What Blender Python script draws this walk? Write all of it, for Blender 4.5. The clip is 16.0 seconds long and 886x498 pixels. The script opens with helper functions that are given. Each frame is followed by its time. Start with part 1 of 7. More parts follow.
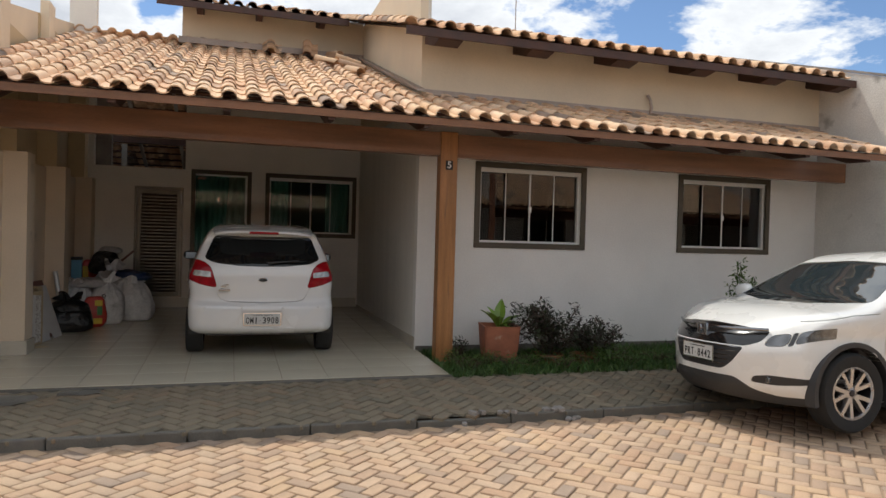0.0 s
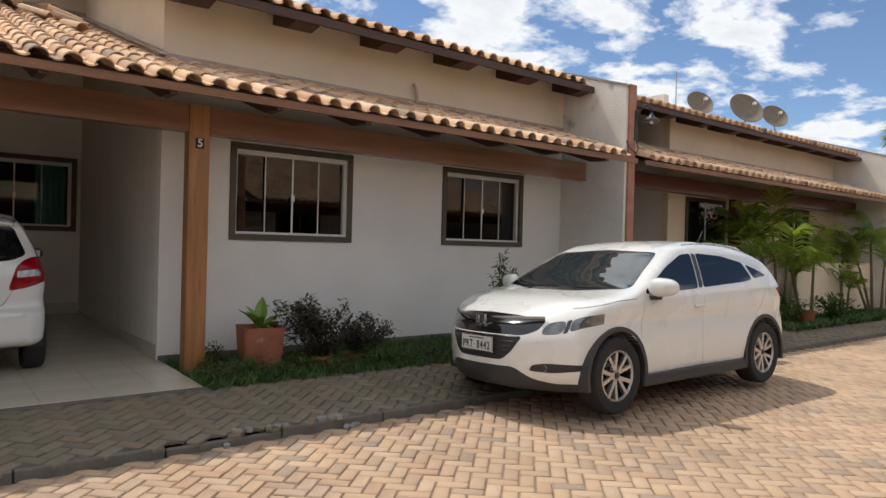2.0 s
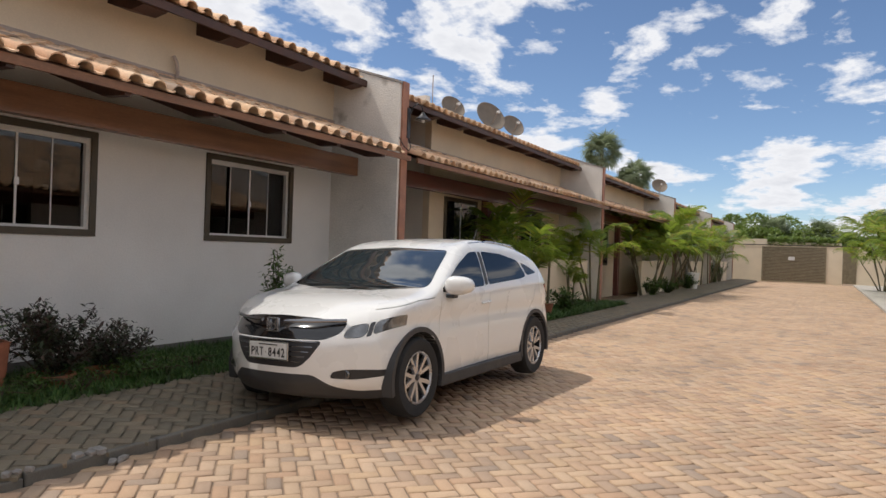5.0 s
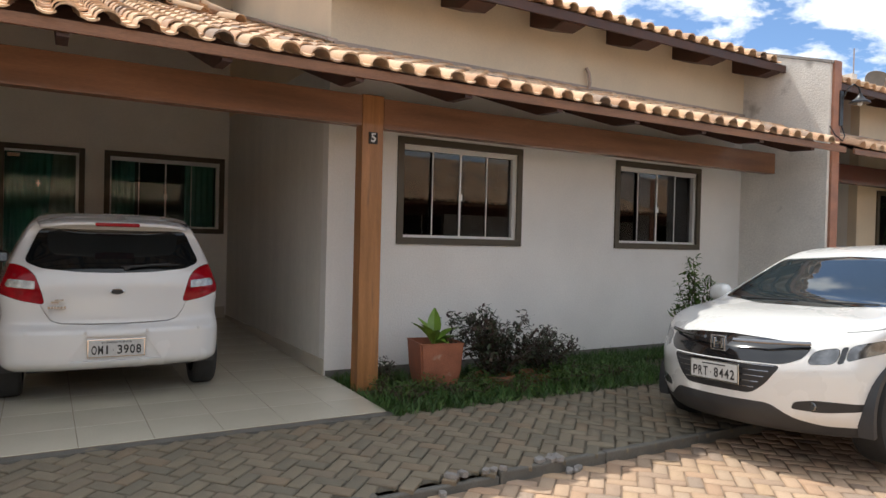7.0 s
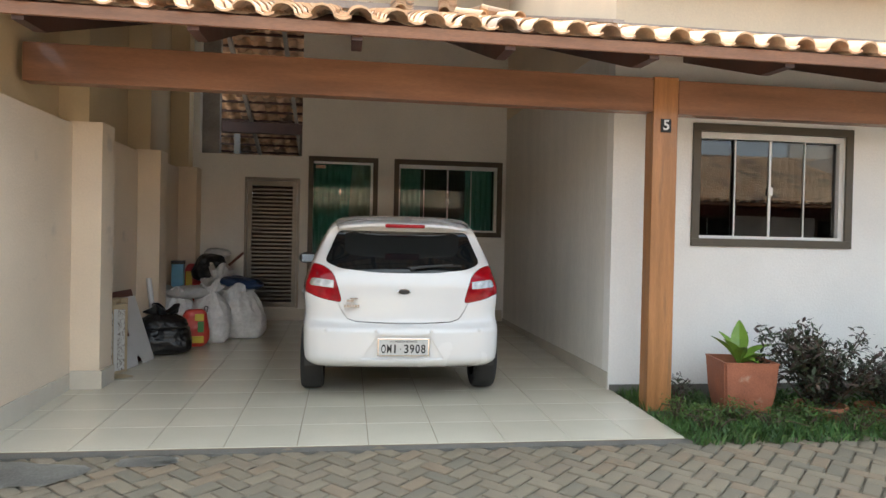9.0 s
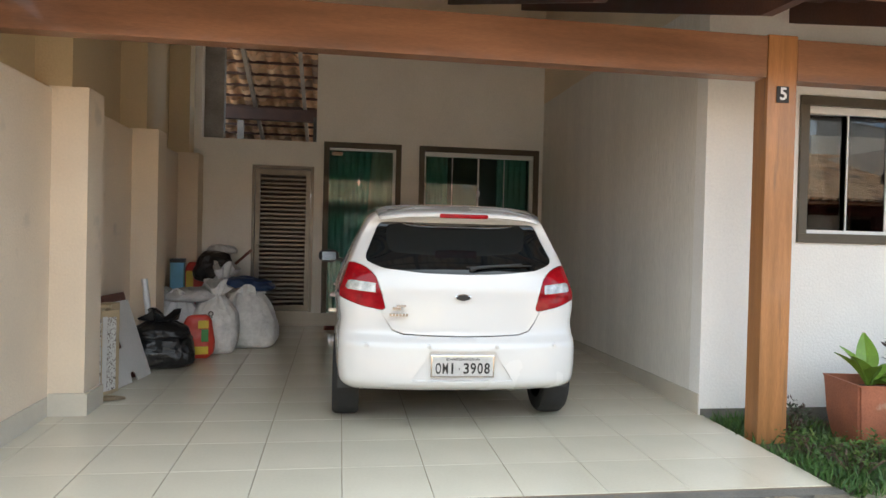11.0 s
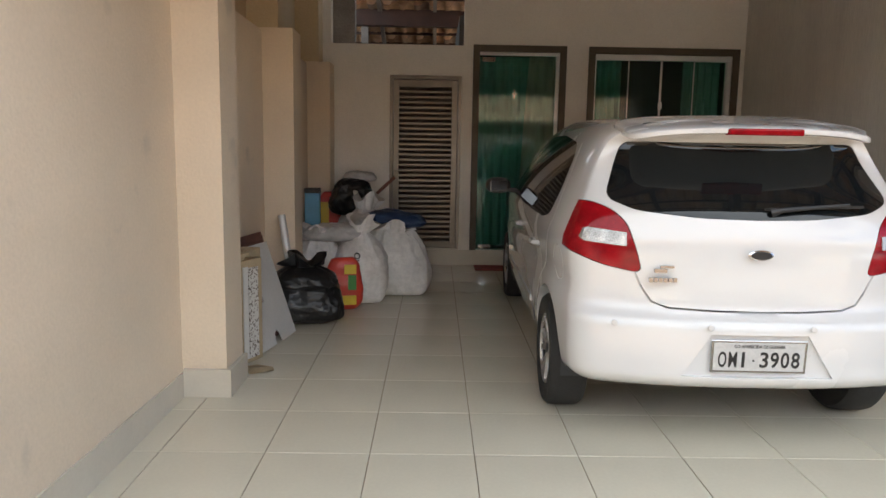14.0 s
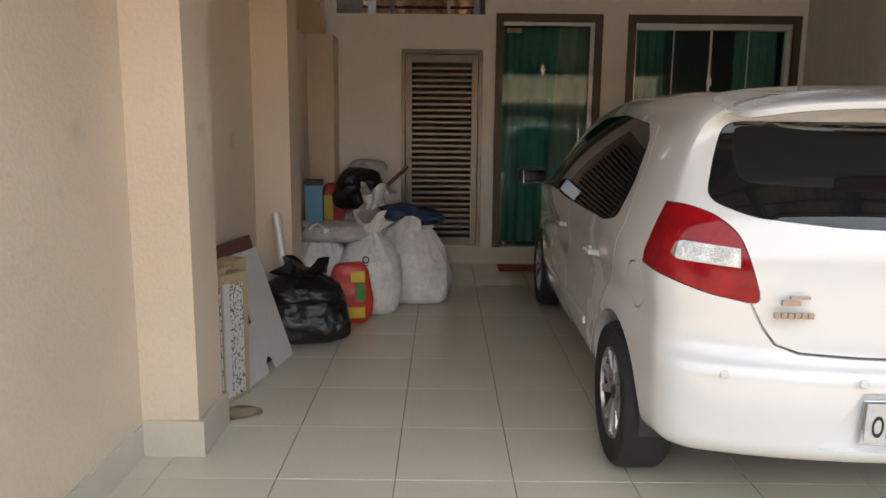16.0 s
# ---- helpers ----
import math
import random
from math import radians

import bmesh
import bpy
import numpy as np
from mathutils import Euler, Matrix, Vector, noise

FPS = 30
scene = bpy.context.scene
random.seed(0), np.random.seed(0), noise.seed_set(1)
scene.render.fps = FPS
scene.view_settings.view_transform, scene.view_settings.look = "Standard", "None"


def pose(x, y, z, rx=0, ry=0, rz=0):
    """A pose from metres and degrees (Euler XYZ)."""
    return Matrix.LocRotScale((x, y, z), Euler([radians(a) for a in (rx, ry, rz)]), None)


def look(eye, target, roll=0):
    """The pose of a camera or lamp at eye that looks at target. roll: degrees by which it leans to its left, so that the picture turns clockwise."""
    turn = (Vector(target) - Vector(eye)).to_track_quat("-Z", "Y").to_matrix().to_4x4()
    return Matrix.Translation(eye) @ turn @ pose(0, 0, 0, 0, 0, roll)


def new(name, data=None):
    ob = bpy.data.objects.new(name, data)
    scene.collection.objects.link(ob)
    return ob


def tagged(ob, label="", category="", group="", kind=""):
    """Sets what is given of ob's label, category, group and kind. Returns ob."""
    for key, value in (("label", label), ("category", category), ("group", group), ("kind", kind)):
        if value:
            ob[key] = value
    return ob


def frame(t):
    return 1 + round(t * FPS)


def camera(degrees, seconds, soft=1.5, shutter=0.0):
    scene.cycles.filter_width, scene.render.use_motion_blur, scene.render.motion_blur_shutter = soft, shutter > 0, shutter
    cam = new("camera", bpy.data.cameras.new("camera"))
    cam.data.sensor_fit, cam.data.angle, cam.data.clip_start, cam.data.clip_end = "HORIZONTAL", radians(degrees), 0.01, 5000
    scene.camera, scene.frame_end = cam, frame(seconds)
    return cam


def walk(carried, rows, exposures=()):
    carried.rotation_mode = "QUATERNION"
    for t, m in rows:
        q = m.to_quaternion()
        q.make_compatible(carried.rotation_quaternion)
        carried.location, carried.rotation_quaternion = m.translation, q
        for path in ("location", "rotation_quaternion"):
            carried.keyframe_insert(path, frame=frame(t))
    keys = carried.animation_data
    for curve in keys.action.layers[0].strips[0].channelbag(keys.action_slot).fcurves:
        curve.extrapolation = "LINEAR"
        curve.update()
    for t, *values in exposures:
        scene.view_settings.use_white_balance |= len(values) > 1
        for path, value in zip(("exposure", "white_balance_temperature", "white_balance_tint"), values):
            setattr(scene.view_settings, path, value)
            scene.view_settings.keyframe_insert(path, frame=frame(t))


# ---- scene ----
cam = camera(66.3, 16.0)
PATH = [
    (0, (1.311, -0.117, 1.425), (1.91, 1.791, 1.396), 1.6),
    (0.5, (1.348, 0.055, 1.407), (2.068, 1.92, 1.378), 1.3),
    (1, (1.42, 0.231, 1.397), (2.295, 2.03, 1.371), 1.4),
    (1.5, (1.454, 0.397, 1.368), (2.491, 2.107, 1.348), 1.4),
    (2, (1.412, 0.588, 1.331), (2.659, 2.151, 1.319), 1.5),
    (2.2, (1.41, 0.669, 1.326), (2.77, 2.135, 1.315), 0.9),
    (2.5, (1.433, 0.741, 1.311), (2.901, 2.1, 1.301), 1.3),
    (3, (1.511, 0.867, 1.303), (3.132, 2.039, 1.293), 1.2),
    (3.2, (1.524, 0.914, 1.306), (3.203, 2.001, 1.295), 1.3),
    (5.3, (1.327, 1.339, 1.321), (3.07, 2.321, 1.322), 2.0),
    (5.5, (1.275, 1.393, 1.323), (2.944, 2.495, 1.317), 1.5),
    (6, (1.193, 1.606, 1.352), (2.666, 2.959, 1.338), 1.6),
    (6.5, (1.184, 1.804, 1.383), (2.466, 3.339, 1.359), 1.4),
    (7, (1.154, 1.847, 1.382), (2.173, 3.568, 1.355), 1.4),
    (7.5, (1.193, 1.91, 1.395), (1.82, 3.809, 1.356), 1.0),
    (8, (1.22, 2.081, 1.381), (1.604, 4.044, 1.352), 1.0),
    (8.5, (1.225, 2.185, 1.348), (1.507, 4.165, 1.323), 1.2),
    (11, (0.877, 3.448, 1.281), (1.178, 5.425, 1.254), 1.4),
    (11.5, (0.751, 3.696, 1.246), (1.061, 5.671, 1.194), 1.4),
    (12, (0.611, 3.917, 1.279), (0.921, 5.887, 1.136), 1.3),
    (12.5, (0.475, 4.138, 1.284), (0.782, 6.101, 1.062), 1.2),
    (13, (0.418, 4.401, 1.296), (0.66, 6.371, 1.047), 1.1),
    (13.5, (0.34, 4.637, 1.293), (0.439, 6.617, 1.033), 1.0),
    (14, (0.259, 4.883, 1.302), (0.286, 6.865, 1.037), 1.0),
    (14.5, (0.283, 5.108, 1.281), (0.294, 7.088, 0.997), 0.8),
    (15, (0.304, 5.338, 1.303), (0.296, 7.318, 1.019), 0.8),
    (15.5, (0.26, 5.533, 1.287), (0.253, 7.513, 1.003), 0.8),
    (16, (0.165, 5.735, 1.315), (0.167, 7.711, 1.004), 0.6),
]
EXPOSURES = ((0, 0.23, 6450, 8), (2, 0.16, 6480, 9), (3, 0.06, 6500, 10), (5.5, 0.06, 6500, 11), (6.5, 0.27, 6350, 9), (7.0, 0.6, 6300, 8), (7.5, 0.95, 6200, 5), (8.0, 1.35, 6050, 3), (8.7, 1.62, 6000, 2), (11.0, 1.97, 6050, 2), (12.5, 1.95, 6200, 4), (14.0, 1.9, 6300, 6), (16, 1.97, 6300, 6))
SKY, SUN = 0.115, 2.6
walk(cam, [(t, look(eye, target, roll)) for t, eye, target, roll in PATH], EXPOSURES)

# ---- world, sun ----
SUN_TO = Vector((0.17, -0.51, -1.0)).normalized()
up = -SUN_TO
world = bpy.data.worlds.new("world")
scene.world = world
world.use_nodes = True
wn, wl = world.node_tree.nodes, world.node_tree.links
wn.clear()


def wnode(kind, **values):
    n = wn.new(kind)
    for k, v in values.items():
        n.inputs[k].default_value = v
    return n


sky = wn.new("ShaderNodeTexSky")
sky.sky_type, sky.sun_disc = "NISHITA", False
sky.sun_elevation = math.asin(up.z)
sky.sun_rotation = math.atan2(up.x, up.y)
sky.air_density, sky.dust_density, sky.ozone_density = 0.8, 0.1, 3.5
coord = wn.new("ShaderNodeTexCoord")
sep = wn.new("ShaderNodeSeparateXYZ")
wl.new(coord.outputs["Generated"], sep.inputs[0])
hz = wn.new("ShaderNodeMath")
hz.operation = "ADD"
hz.inputs[1].default_value = 0.22
wl.new(sep.outputs["Z"], hz.inputs[0])
flat = wn.new("ShaderNodeCombineXYZ")
for axis in ("X", "Y"):
    d = wn.new("ShaderNodeMath")
    d.operation = "DIVIDE"
    wl.new(sep.outputs[axis], d.inputs[0])
    wl.new(hz.outputs[0], d.inputs[1])
    wl.new(d.outputs[0], flat.inputs[axis])
flat.inputs["Z"].default_value = 3.7
puff = wnode("ShaderNodeTexNoise", Scale=3.0, Detail=10.0, Roughness=0.58, Distortion=0.15)
wl.new(flat.outputs[0], puff.inputs["Vector"])
# fewer clouds on one side of the sky, heaped ones over the horizon
side = wn.new("ShaderNodeMath")
side.operation = "MULTIPLY_ADD"
side.inputs[1].default_value, side.inputs[2].default_value = -0.20, 0.162
wl.new(sep.outputs["X"], side.inputs[0])
amount = wn.new("ShaderNodeMath")
wl.new(puff.outputs["Fac"], amount.inputs[0])
wl.new(side.outputs[0], amount.inputs[1])
low = wn.new("ShaderNodeMapRange")
low.inputs[1].default_value, low.inputs[2].default_value = 0.05, 0.17
low.inputs[3].default_value, low.inputs[4].default_value = 0.075, -0.01
wl.new(sep.outputs["Z"], low.inputs[0])
heaped = wn.new("ShaderNodeMath")
wl.new(amount.outputs[0], heaped.inputs[0])
wl.new(low.outputs[0], heaped.inputs[1])
amount = heaped
ramp = wn.new("ShaderNodeValToRGB")
ramp.color_ramp.elements[0].position, ramp.color_ramp.elements[1].position = 0.478, 0.555
wl.new(amount.outputs[0], ramp.inputs[0])
shade = wn.new("ShaderNodeValToRGB")
shade.color_ramp.elements[0].position, shade.color_ramp.elements[1].position = 0.52, 0.78
shade.color_ramp.elements[0].color = (7.8, 7.9, 8.1, 1)
shade.color_ramp.elements[1].color = (5.0, 5.2, 5.7, 1)
wl.new(amount.outputs[0], shade.inputs[0])
mixs = wn.new("ShaderNodeMix")
mixs.data_type = "RGBA"
wl.new(ramp.outputs[0], mixs.inputs[0])
wl.new(sky.outputs[0], mixs.inputs[6])
wl.new(shade.outputs[0], mixs.inputs[7])
bg = wn.new("ShaderNodeBackground")
bg.inputs["Strength"].default_value = SKY
wl.new(mixs.outputs[2], bg.inputs[0])
wout = wn.new("ShaderNodeOutputWorld")
wl.new(bg.outputs[0], wout.inputs[0])

sun = new("sun", bpy.data.lights.new("sun", "SUN"))
sun.data.energy, sun.data.angle, sun.data.color = SUN, radians(0.55), (1.0, 0.94, 0.85)
sun.matrix_world = look((0, 0, 20), Vector((0, 0, 20)) + SUN_TO)

# ---- materials ----


def nodes_of(name):
    m = bpy.data.materials.new(name)
    m.use_nodes = True
    return m, m.node_tree.nodes, m.node_tree.links, m.node_tree.nodes["Principled BSDF"]


def mat(name, colour, rough=0.6, vary=0.15, size=8.0, grain=0.05, grain_size=120.0, bump=0.15, metal=0.0, coat=0.0, pieces="",
        tones=(), spec=0.5, stain=None, stretch=(1, 1, 1)):
    """A material with stains and grain. pieces: 'object' or 'island', tones over the pieces. stain: colour, size, share."""
    m, n, l, b = nodes_of(name)
    tc = n.new("ShaderNodeTexCoord")
    mp = n.new("ShaderNodeMapping")
    mp.inputs["Scale"].default_value = stretch
    l.new(tc.outputs["Object"], mp.inputs[0])
    big = n.new("ShaderNodeTexNoise")
    big.inputs["Scale"].default_value, big.inputs["Detail"].default_value = size, 5
    fine = n.new("ShaderNodeTexNoise")
    fine.inputs["Scale"].default_value, fine.inputs["Detail"].default_value = grain_size, 3
    l.new(mp.outputs[0], big.inputs["Vector"])
    l.new(mp.outputs[0], fine.inputs["Vector"])
    base = n.new("ShaderNodeRGB")
    base.outputs[0].default_value = (*colour, 1)
    out = base.outputs[0]
    if pieces:
        src = n.new("ShaderNodeObjectInfo" if pieces == "object" else "ShaderNodeNewGeometry")
        r = n.new("ShaderNodeValToRGB")
        r.color_ramp.interpolation = "CONSTANT"
        while len(r.color_ramp.elements) < len(tones):
            r.color_ramp.elements.new(0.5)
        for i, t in enumerate(tones):
            r.color_ramp.elements[i].position = i / len(tones)
            r.color_ramp.elements[i].color = (*t, 1)
        l.new(src.outputs["Random" if pieces == "object" else "Random Per Island"], r.inputs[0])
        out = r.outputs[0]

    def scaled(value, lo, hi, colour_in):
        r = n.new("ShaderNodeMapRange")
        r.inputs[1].default_value, r.inputs[2].default_value = 0.3, 0.7
        r.inputs[3].default_value, r.inputs[4].default_value = lo, hi
        l.new(value, r.inputs[0])
        v = n.new("ShaderNodeVectorMath")
        v.operation = "SCALE"
        l.new(colour_in, v.inputs[0])
        l.new(r.outputs[0], v.inputs["Scale"])
        return v.outputs[0]

    out = scaled(big.outputs["Fac"], 1 - vary, 1 + vary, out)
    out = scaled(fine.outputs["Fac"], 1 - grain, 1 + grain, out)
    if stain:
        sn = n.new("ShaderNodeTexNoise")
        sn.inputs["Scale"].default_value, sn.inputs["Detail"].default_value = stain[1], 8
        l.new(mp.outputs[0], sn.inputs["Vector"])
        r = n.new("ShaderNodeMapRange")
        r.inputs[1].default_value, r.inputs[2].default_value = 0.62 - stain[2], 0.72 - stain[2] * 0.5
        l.new(sn.outputs["Fac"], r.inputs[0])
        mx = n.new("ShaderNodeMix")
        mx.data_type = "RGBA"
        mx.inputs[7].default_value = (*stain[0], 1)
        l.new(r.outputs[0], mx.inputs[0])
        l.new(out, mx.inputs[6])
        out = mx.outputs[2]
    l.new(out, b.inputs["Base Color"])
    rr = n.new("ShaderNodeMapRange")
    rr.inputs[1].default_value, rr.inputs[2].default_value = 0.3, 0.7
    rr.inputs[3].default_value, rr.inputs[4].default_value = max(0.02, rough * 0.85), min(1, rough * 1.15)
    l.new(big.outputs["Fac"], rr.inputs[0])
    l.new(rr.outputs[0], b.inputs["Roughness"])
    b.inputs["Metallic"].default_value = metal
    b.inputs["Coat Weight"].default_value = coat
    b.inputs["Coat Roughness"].default_value = 0.04
    b.inputs["Specular IOR Level"].default_value = spec
    if bump:
        bp = n.new("ShaderNodeBump")
        bp.inputs["Strength"].default_value, bp.inputs["Distance"].default_value = bump, 0.01
        l.new(fine.outputs["Fac"], bp.inputs["Height"])
        l.new(bp.outputs[0], b.inputs["Normal"])
    return m


def plain(name, colour, rough=0.5, metal=0.0, coat=0.0, emit=0.0):
    m, n, l, b = nodes_of(name)
    b.inputs["Base Color"].default_value = (*colour, 1)
    b.inputs["Roughness"].default_value, b.inputs["Metallic"].default_value = rough, metal
    b.inputs["Coat Weight"].default_value, b.inputs["Coat Roughness"].default_value = coat, 0.03
    return m


WALL = mat("white_wall_paint", (0.83, 0.81, 0.775), 0.75, 0.05, 1.3, 0.03, 55, 0.35)
CREAM = mat("cream_wall_paint", (0.76, 0.65, 0.49), 0.75, 0.06, 1.5, 0.03, 60, 0.3)
SIDE = mat("peach_wall_paint", (0.72, 0.605, 0.465), 0.7, 0.07, 1.2, 0.03, 60, 0.3, stain=((0.56, 0.48, 0.38), 2.5, -0.03))
# Yellow wall paint, darkened in colour for the shade below the roof.
SHADEDOCHRE = mat("shaded_ochre_paint", (0.56, 0.44, 0.27), 0.75, 0.06, 1.5, 0.03, 60, 0.3)
INNER = mat("pale_carport_paint", (0.82, 0.79, 0.73), 0.7, 0.05, 1.2, 0.03, 70, 0.3)
COMBED = mat("combed_plaster_paint", (0.76, 0.73, 0.67), 0.75, 0.05, 1.5, 0.06, 30, 0.9, stretch=(3, 3, 0.35))
PARAPET = mat("weathered_white_plaster", (0.74, 0.71, 0.66), 0.85, 0.10, 1.8, 0.06, 40, 0.8, stain=((0.40, 0.37, 0.33), 2.2, 0.0))
CAPPING = mat("grey_weathered_cement", (0.30, 0.28, 0.26), 0.9, 0.25, 4, 0.1, 60, 0.6)
BEAM = mat("varnished_red_timber", (0.22, 0.105, 0.055), 0.38, 0.28, 2.5, 0.12, 60, 0.12, stretch=(0.35, 4, 4), coat=0.25)
POST = mat("varnished_honey_timber", (0.36, 0.165, 0.06), 0.4, 0.25, 2.5, 0.12, 60, 0.12, stretch=(5, 5, 0.35), coat=0.2,
           stain=((0.15, 0.09, 0.05), 3.0, 0.0))
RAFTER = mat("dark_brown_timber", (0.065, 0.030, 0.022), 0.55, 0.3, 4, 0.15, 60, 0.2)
FASCIA = mat("brown_fascia_timber", (0.22, 0.105, 0.055), 0.5, 0.25, 4, 0.15, 60, 0.2, stretch=(0.4, 4, 4))
CLAY = ((0.66, 0.42, 0.26), (0.74, 0.50, 0.32), (0.60, 0.37, 0.23), (0.78, 0.56, 0.38), (0.70, 0.48, 0.30), (0.50, 0.33, 0.22),
        (0.74, 0.53, 0.35), (0.34, 0.25, 0.19), (0.64, 0.43, 0.27), (0.72, 0.49, 0.32))
TILE = mat("clay_roof_tile", (0.6, 0.4, 0.2), 0.85, 0.16, 7, 0.10, 90, 0.3, pieces="object", tones=CLAY, stain=((0.20, 0.155, 0.12), 5.5, -0.02))
TILES = mat("clay_roof_tiles", (0.6, 0.4, 0.2), 0.85, 0.16, 7, 0.10, 90, 0.3, pieces="island", tones=CLAY, stain=((0.20, 0.155, 0.12), 5.5, -0.02))
PAVE = ((0.465, 0.319, 0.211), (0.512, 0.355, 0.239), (0.446, 0.305, 0.207), (0.521, 0.373, 0.257), (0.493, 0.332, 0.216), (0.400, 0.282, 0.198),
        (0.512, 0.355, 0.225), (0.465, 0.337, 0.234), (0.512, 0.364, 0.243), (0.465, 0.305, 0.198), (0.484, 0.337, 0.225), (0.502, 0.350, 0.230), (0.353, 0.264, 0.198))
# Same bricks as PAVE, with the eaves' shade mixed into the tones.
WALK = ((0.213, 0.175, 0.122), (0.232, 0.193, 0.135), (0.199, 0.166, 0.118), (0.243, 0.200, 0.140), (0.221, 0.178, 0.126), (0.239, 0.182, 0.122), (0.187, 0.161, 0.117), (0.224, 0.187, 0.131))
CEMENT = mat("spilt_cement", (0.34, 0.32, 0.28), 0.9, 0.2, 4, 0.12, 60, 0.5)
PAVER = mat("sandy_paver", (0.5, 0.35, 0.2), 0.85, 0.12, 6, 0.10, 150, 0.3, pieces="object", tones=PAVE)
PAVERS = mat("sandy_pavers", (0.5, 0.35, 0.2), 0.85, 0.14, 0.9, 0.10, 150, 0.3, pieces="island", tones=PAVE)
WALKER = mat("shaded_paver", (0.3, 0.3, 0.3), 0.85, 0.12, 6, 0.10, 150, 0.3, pieces="object", tones=WALK)
WALKERS = mat("shaded_pavers", (0.3, 0.3, 0.3), 0.85, 0.14, 2, 0.10, 150, 0.3, pieces="island", tones=WALK)
SAND = mat("joint_sand", (0.29, 0.21, 0.145), 0.95, 0.3, 5, 0.2, 200, 0.4)
# Joint sand of the sidewalk, darkened in colour for shade as well.
WALKSAND = mat("shaded_joint_sand", (0.23, 0.20, 0.15), 0.95, 0.3, 5, 0.2, 200, 0.4)
# Paler than the kerb concrete so the far sidewalk reflects more light.
PALECEMENT = mat("pale_cement", (0.46, 0.43, 0.38), 0.9, 0.2, 4, 0.12, 90, 0.4)
KERB = mat("worn_concrete", (0.155, 0.145, 0.125), 0.9, 0.2, 4, 0.12, 90, 0.6, stain=((0.15, 0.14, 0.13), 4, 0.02))
SOIL = mat("dark_soil", (0.07, 0.05, 0.035), 0.95, 0.3, 6, 0.2, 80, 0.8)
CERAMIC = mat("glazed_floor_tile", (0.60, 0.555, 0.445), 0.13, 0.05, 1.5, 0.02, 60, 0.0, spec=0.5)
GROUT = mat("brown_grout", (0.22, 0.17, 0.12), 0.9, 0.2, 5, 0.1, 80, 0.2)
SKIRT = mat("glazed_skirting_tile", (0.60, 0.55, 0.46), 0.2, 0.06, 3, 0.02, 60, 0.0)
TRIM = mat("olive_brown_trim", (0.085, 0.068, 0.045), 0.5, 0.15, 3, 0.08, 60, 0.1)
ALU = mat("white_aluminium", (0.72, 0.72, 0.71), 0.35, 0.04, 4, 0.02, 80, 0.0, metal=0.2)
METAL = mat("flashing_sheet", (0.42, 0.34, 0.29), 0.5, 0.2, 3, 0.08, 40, 0.1, metal=0.3)
BRICKTRIM = mat("terracotta_edge_tile", (0.36, 0.17, 0.11), 0.6, 0.2, 6, 0.1, 60, 0.2)
BRONZE = mat("bronze_door_metal", (0.19, 0.172, 0.150), 0.38, 0.2, 5, 0.06, 80, 0.05, metal=0.75)
RUBBER = mat("tyre_rubber", (0.022, 0.022, 0.022), 0.8, 0.2, 8, 0.1, 90, 0.2)
BLACKP = mat("black_plastic", (0.03, 0.03, 0.032), 0.45, 0.1, 8, 0.05, 90, 0.05)
CARW = mat("white_car_paint", (0.70, 0.70, 0.695), 0.25, 0.01, 2, 0.005, 200, 0.0, coat=1.0)
TINT = plain("tinted_car_glass", (0.008, 0.010, 0.011), 0.03, 0.0, 0.1)
SMOKECHROME = plain("dark_chrome", (0.30, 0.30, 0.31), 0.15, 1.0)
SCREEN = plain("windscreen_glass", (0.03, 0.04, 0.045), 0.02, 0.0, 1.0)
CHROME = plain("chrome", (0.75, 0.75, 0.76), 0.12, 1.0)
ALLOY = mat("alloy_wheel", (0.55, 0.55, 0.56), 0.28, 0.05, 6, 0.03, 90, 0.0, metal=0.9)


def glass(name, colour, rough=0.0, ior=1.6):
    """A pane: part clear, with a mirror's gloss at its surface."""
    m, n, l, b = nodes_of(name)
    n.remove(b)
    t = n.new("ShaderNodeBsdfTransparent")
    t.inputs[0].default_value = (*colour, 1)
    g = n.new("ShaderNodeBsdfGlossy")
    g.inputs["Roughness"].default_value = rough
    f = n.new("ShaderNodeFresnel")
    f.inputs["IOR"].default_value = ior
    mx = n.new("ShaderNodeMixShader")
    l.new(f.outputs[0], mx.inputs[0])
    l.new(t.outputs[0], mx.inputs[1])
    l.new(g.outputs[0], mx.inputs[2])
    l.new(mx.outputs[0], n["Material Output"].inputs[0])
    return m


def leafy(m, colour, share=0.35):
    """Lets light through a leaf."""
    n, l = m.node_tree.nodes, m.node_tree.links
    out, b = n["Material Output"], n["Principled BSDF"]
    t = n.new("ShaderNodeBsdfTranslucent")
    t.inputs[0].default_value = (*colour, 1)
    mx = n.new("ShaderNodeMixShader")
    mx.inputs[0].default_value = share
    l.new(b.outputs[0], mx.inputs[1])
    l.new(t.outputs[0], mx.inputs[2])
    l.new(mx.outputs[0], out.inputs[0])


PANE = glass("dark_window_glass", (0.30, 0.32, 0.32), 0.0, 1.62)
GREENPANE = glass("green_window_glass", (0.62, 0.82, 0.78), 0.0, 1.42)

DARKRIM = mat("dark_wheel_enamel", (0.05, 0.05, 0.055), 0.4, 0.1, 8, 0.05, 90, 0.0, metal=0.5)
PLATE = mat("grey_plate_sheet", (0.55, 0.55, 0.54), 0.4, 0.08, 30, 0.04, 120, 0.0)
INK = plain("black_plate_ink", (0.015, 0.015, 0.015), 0.5)
REDLENS = mat("red_lamp_lens", (0.27, 0.004, 0.009), 0.10, 0.25, 16, 0.10, 160, 0.0, spec=0.3)
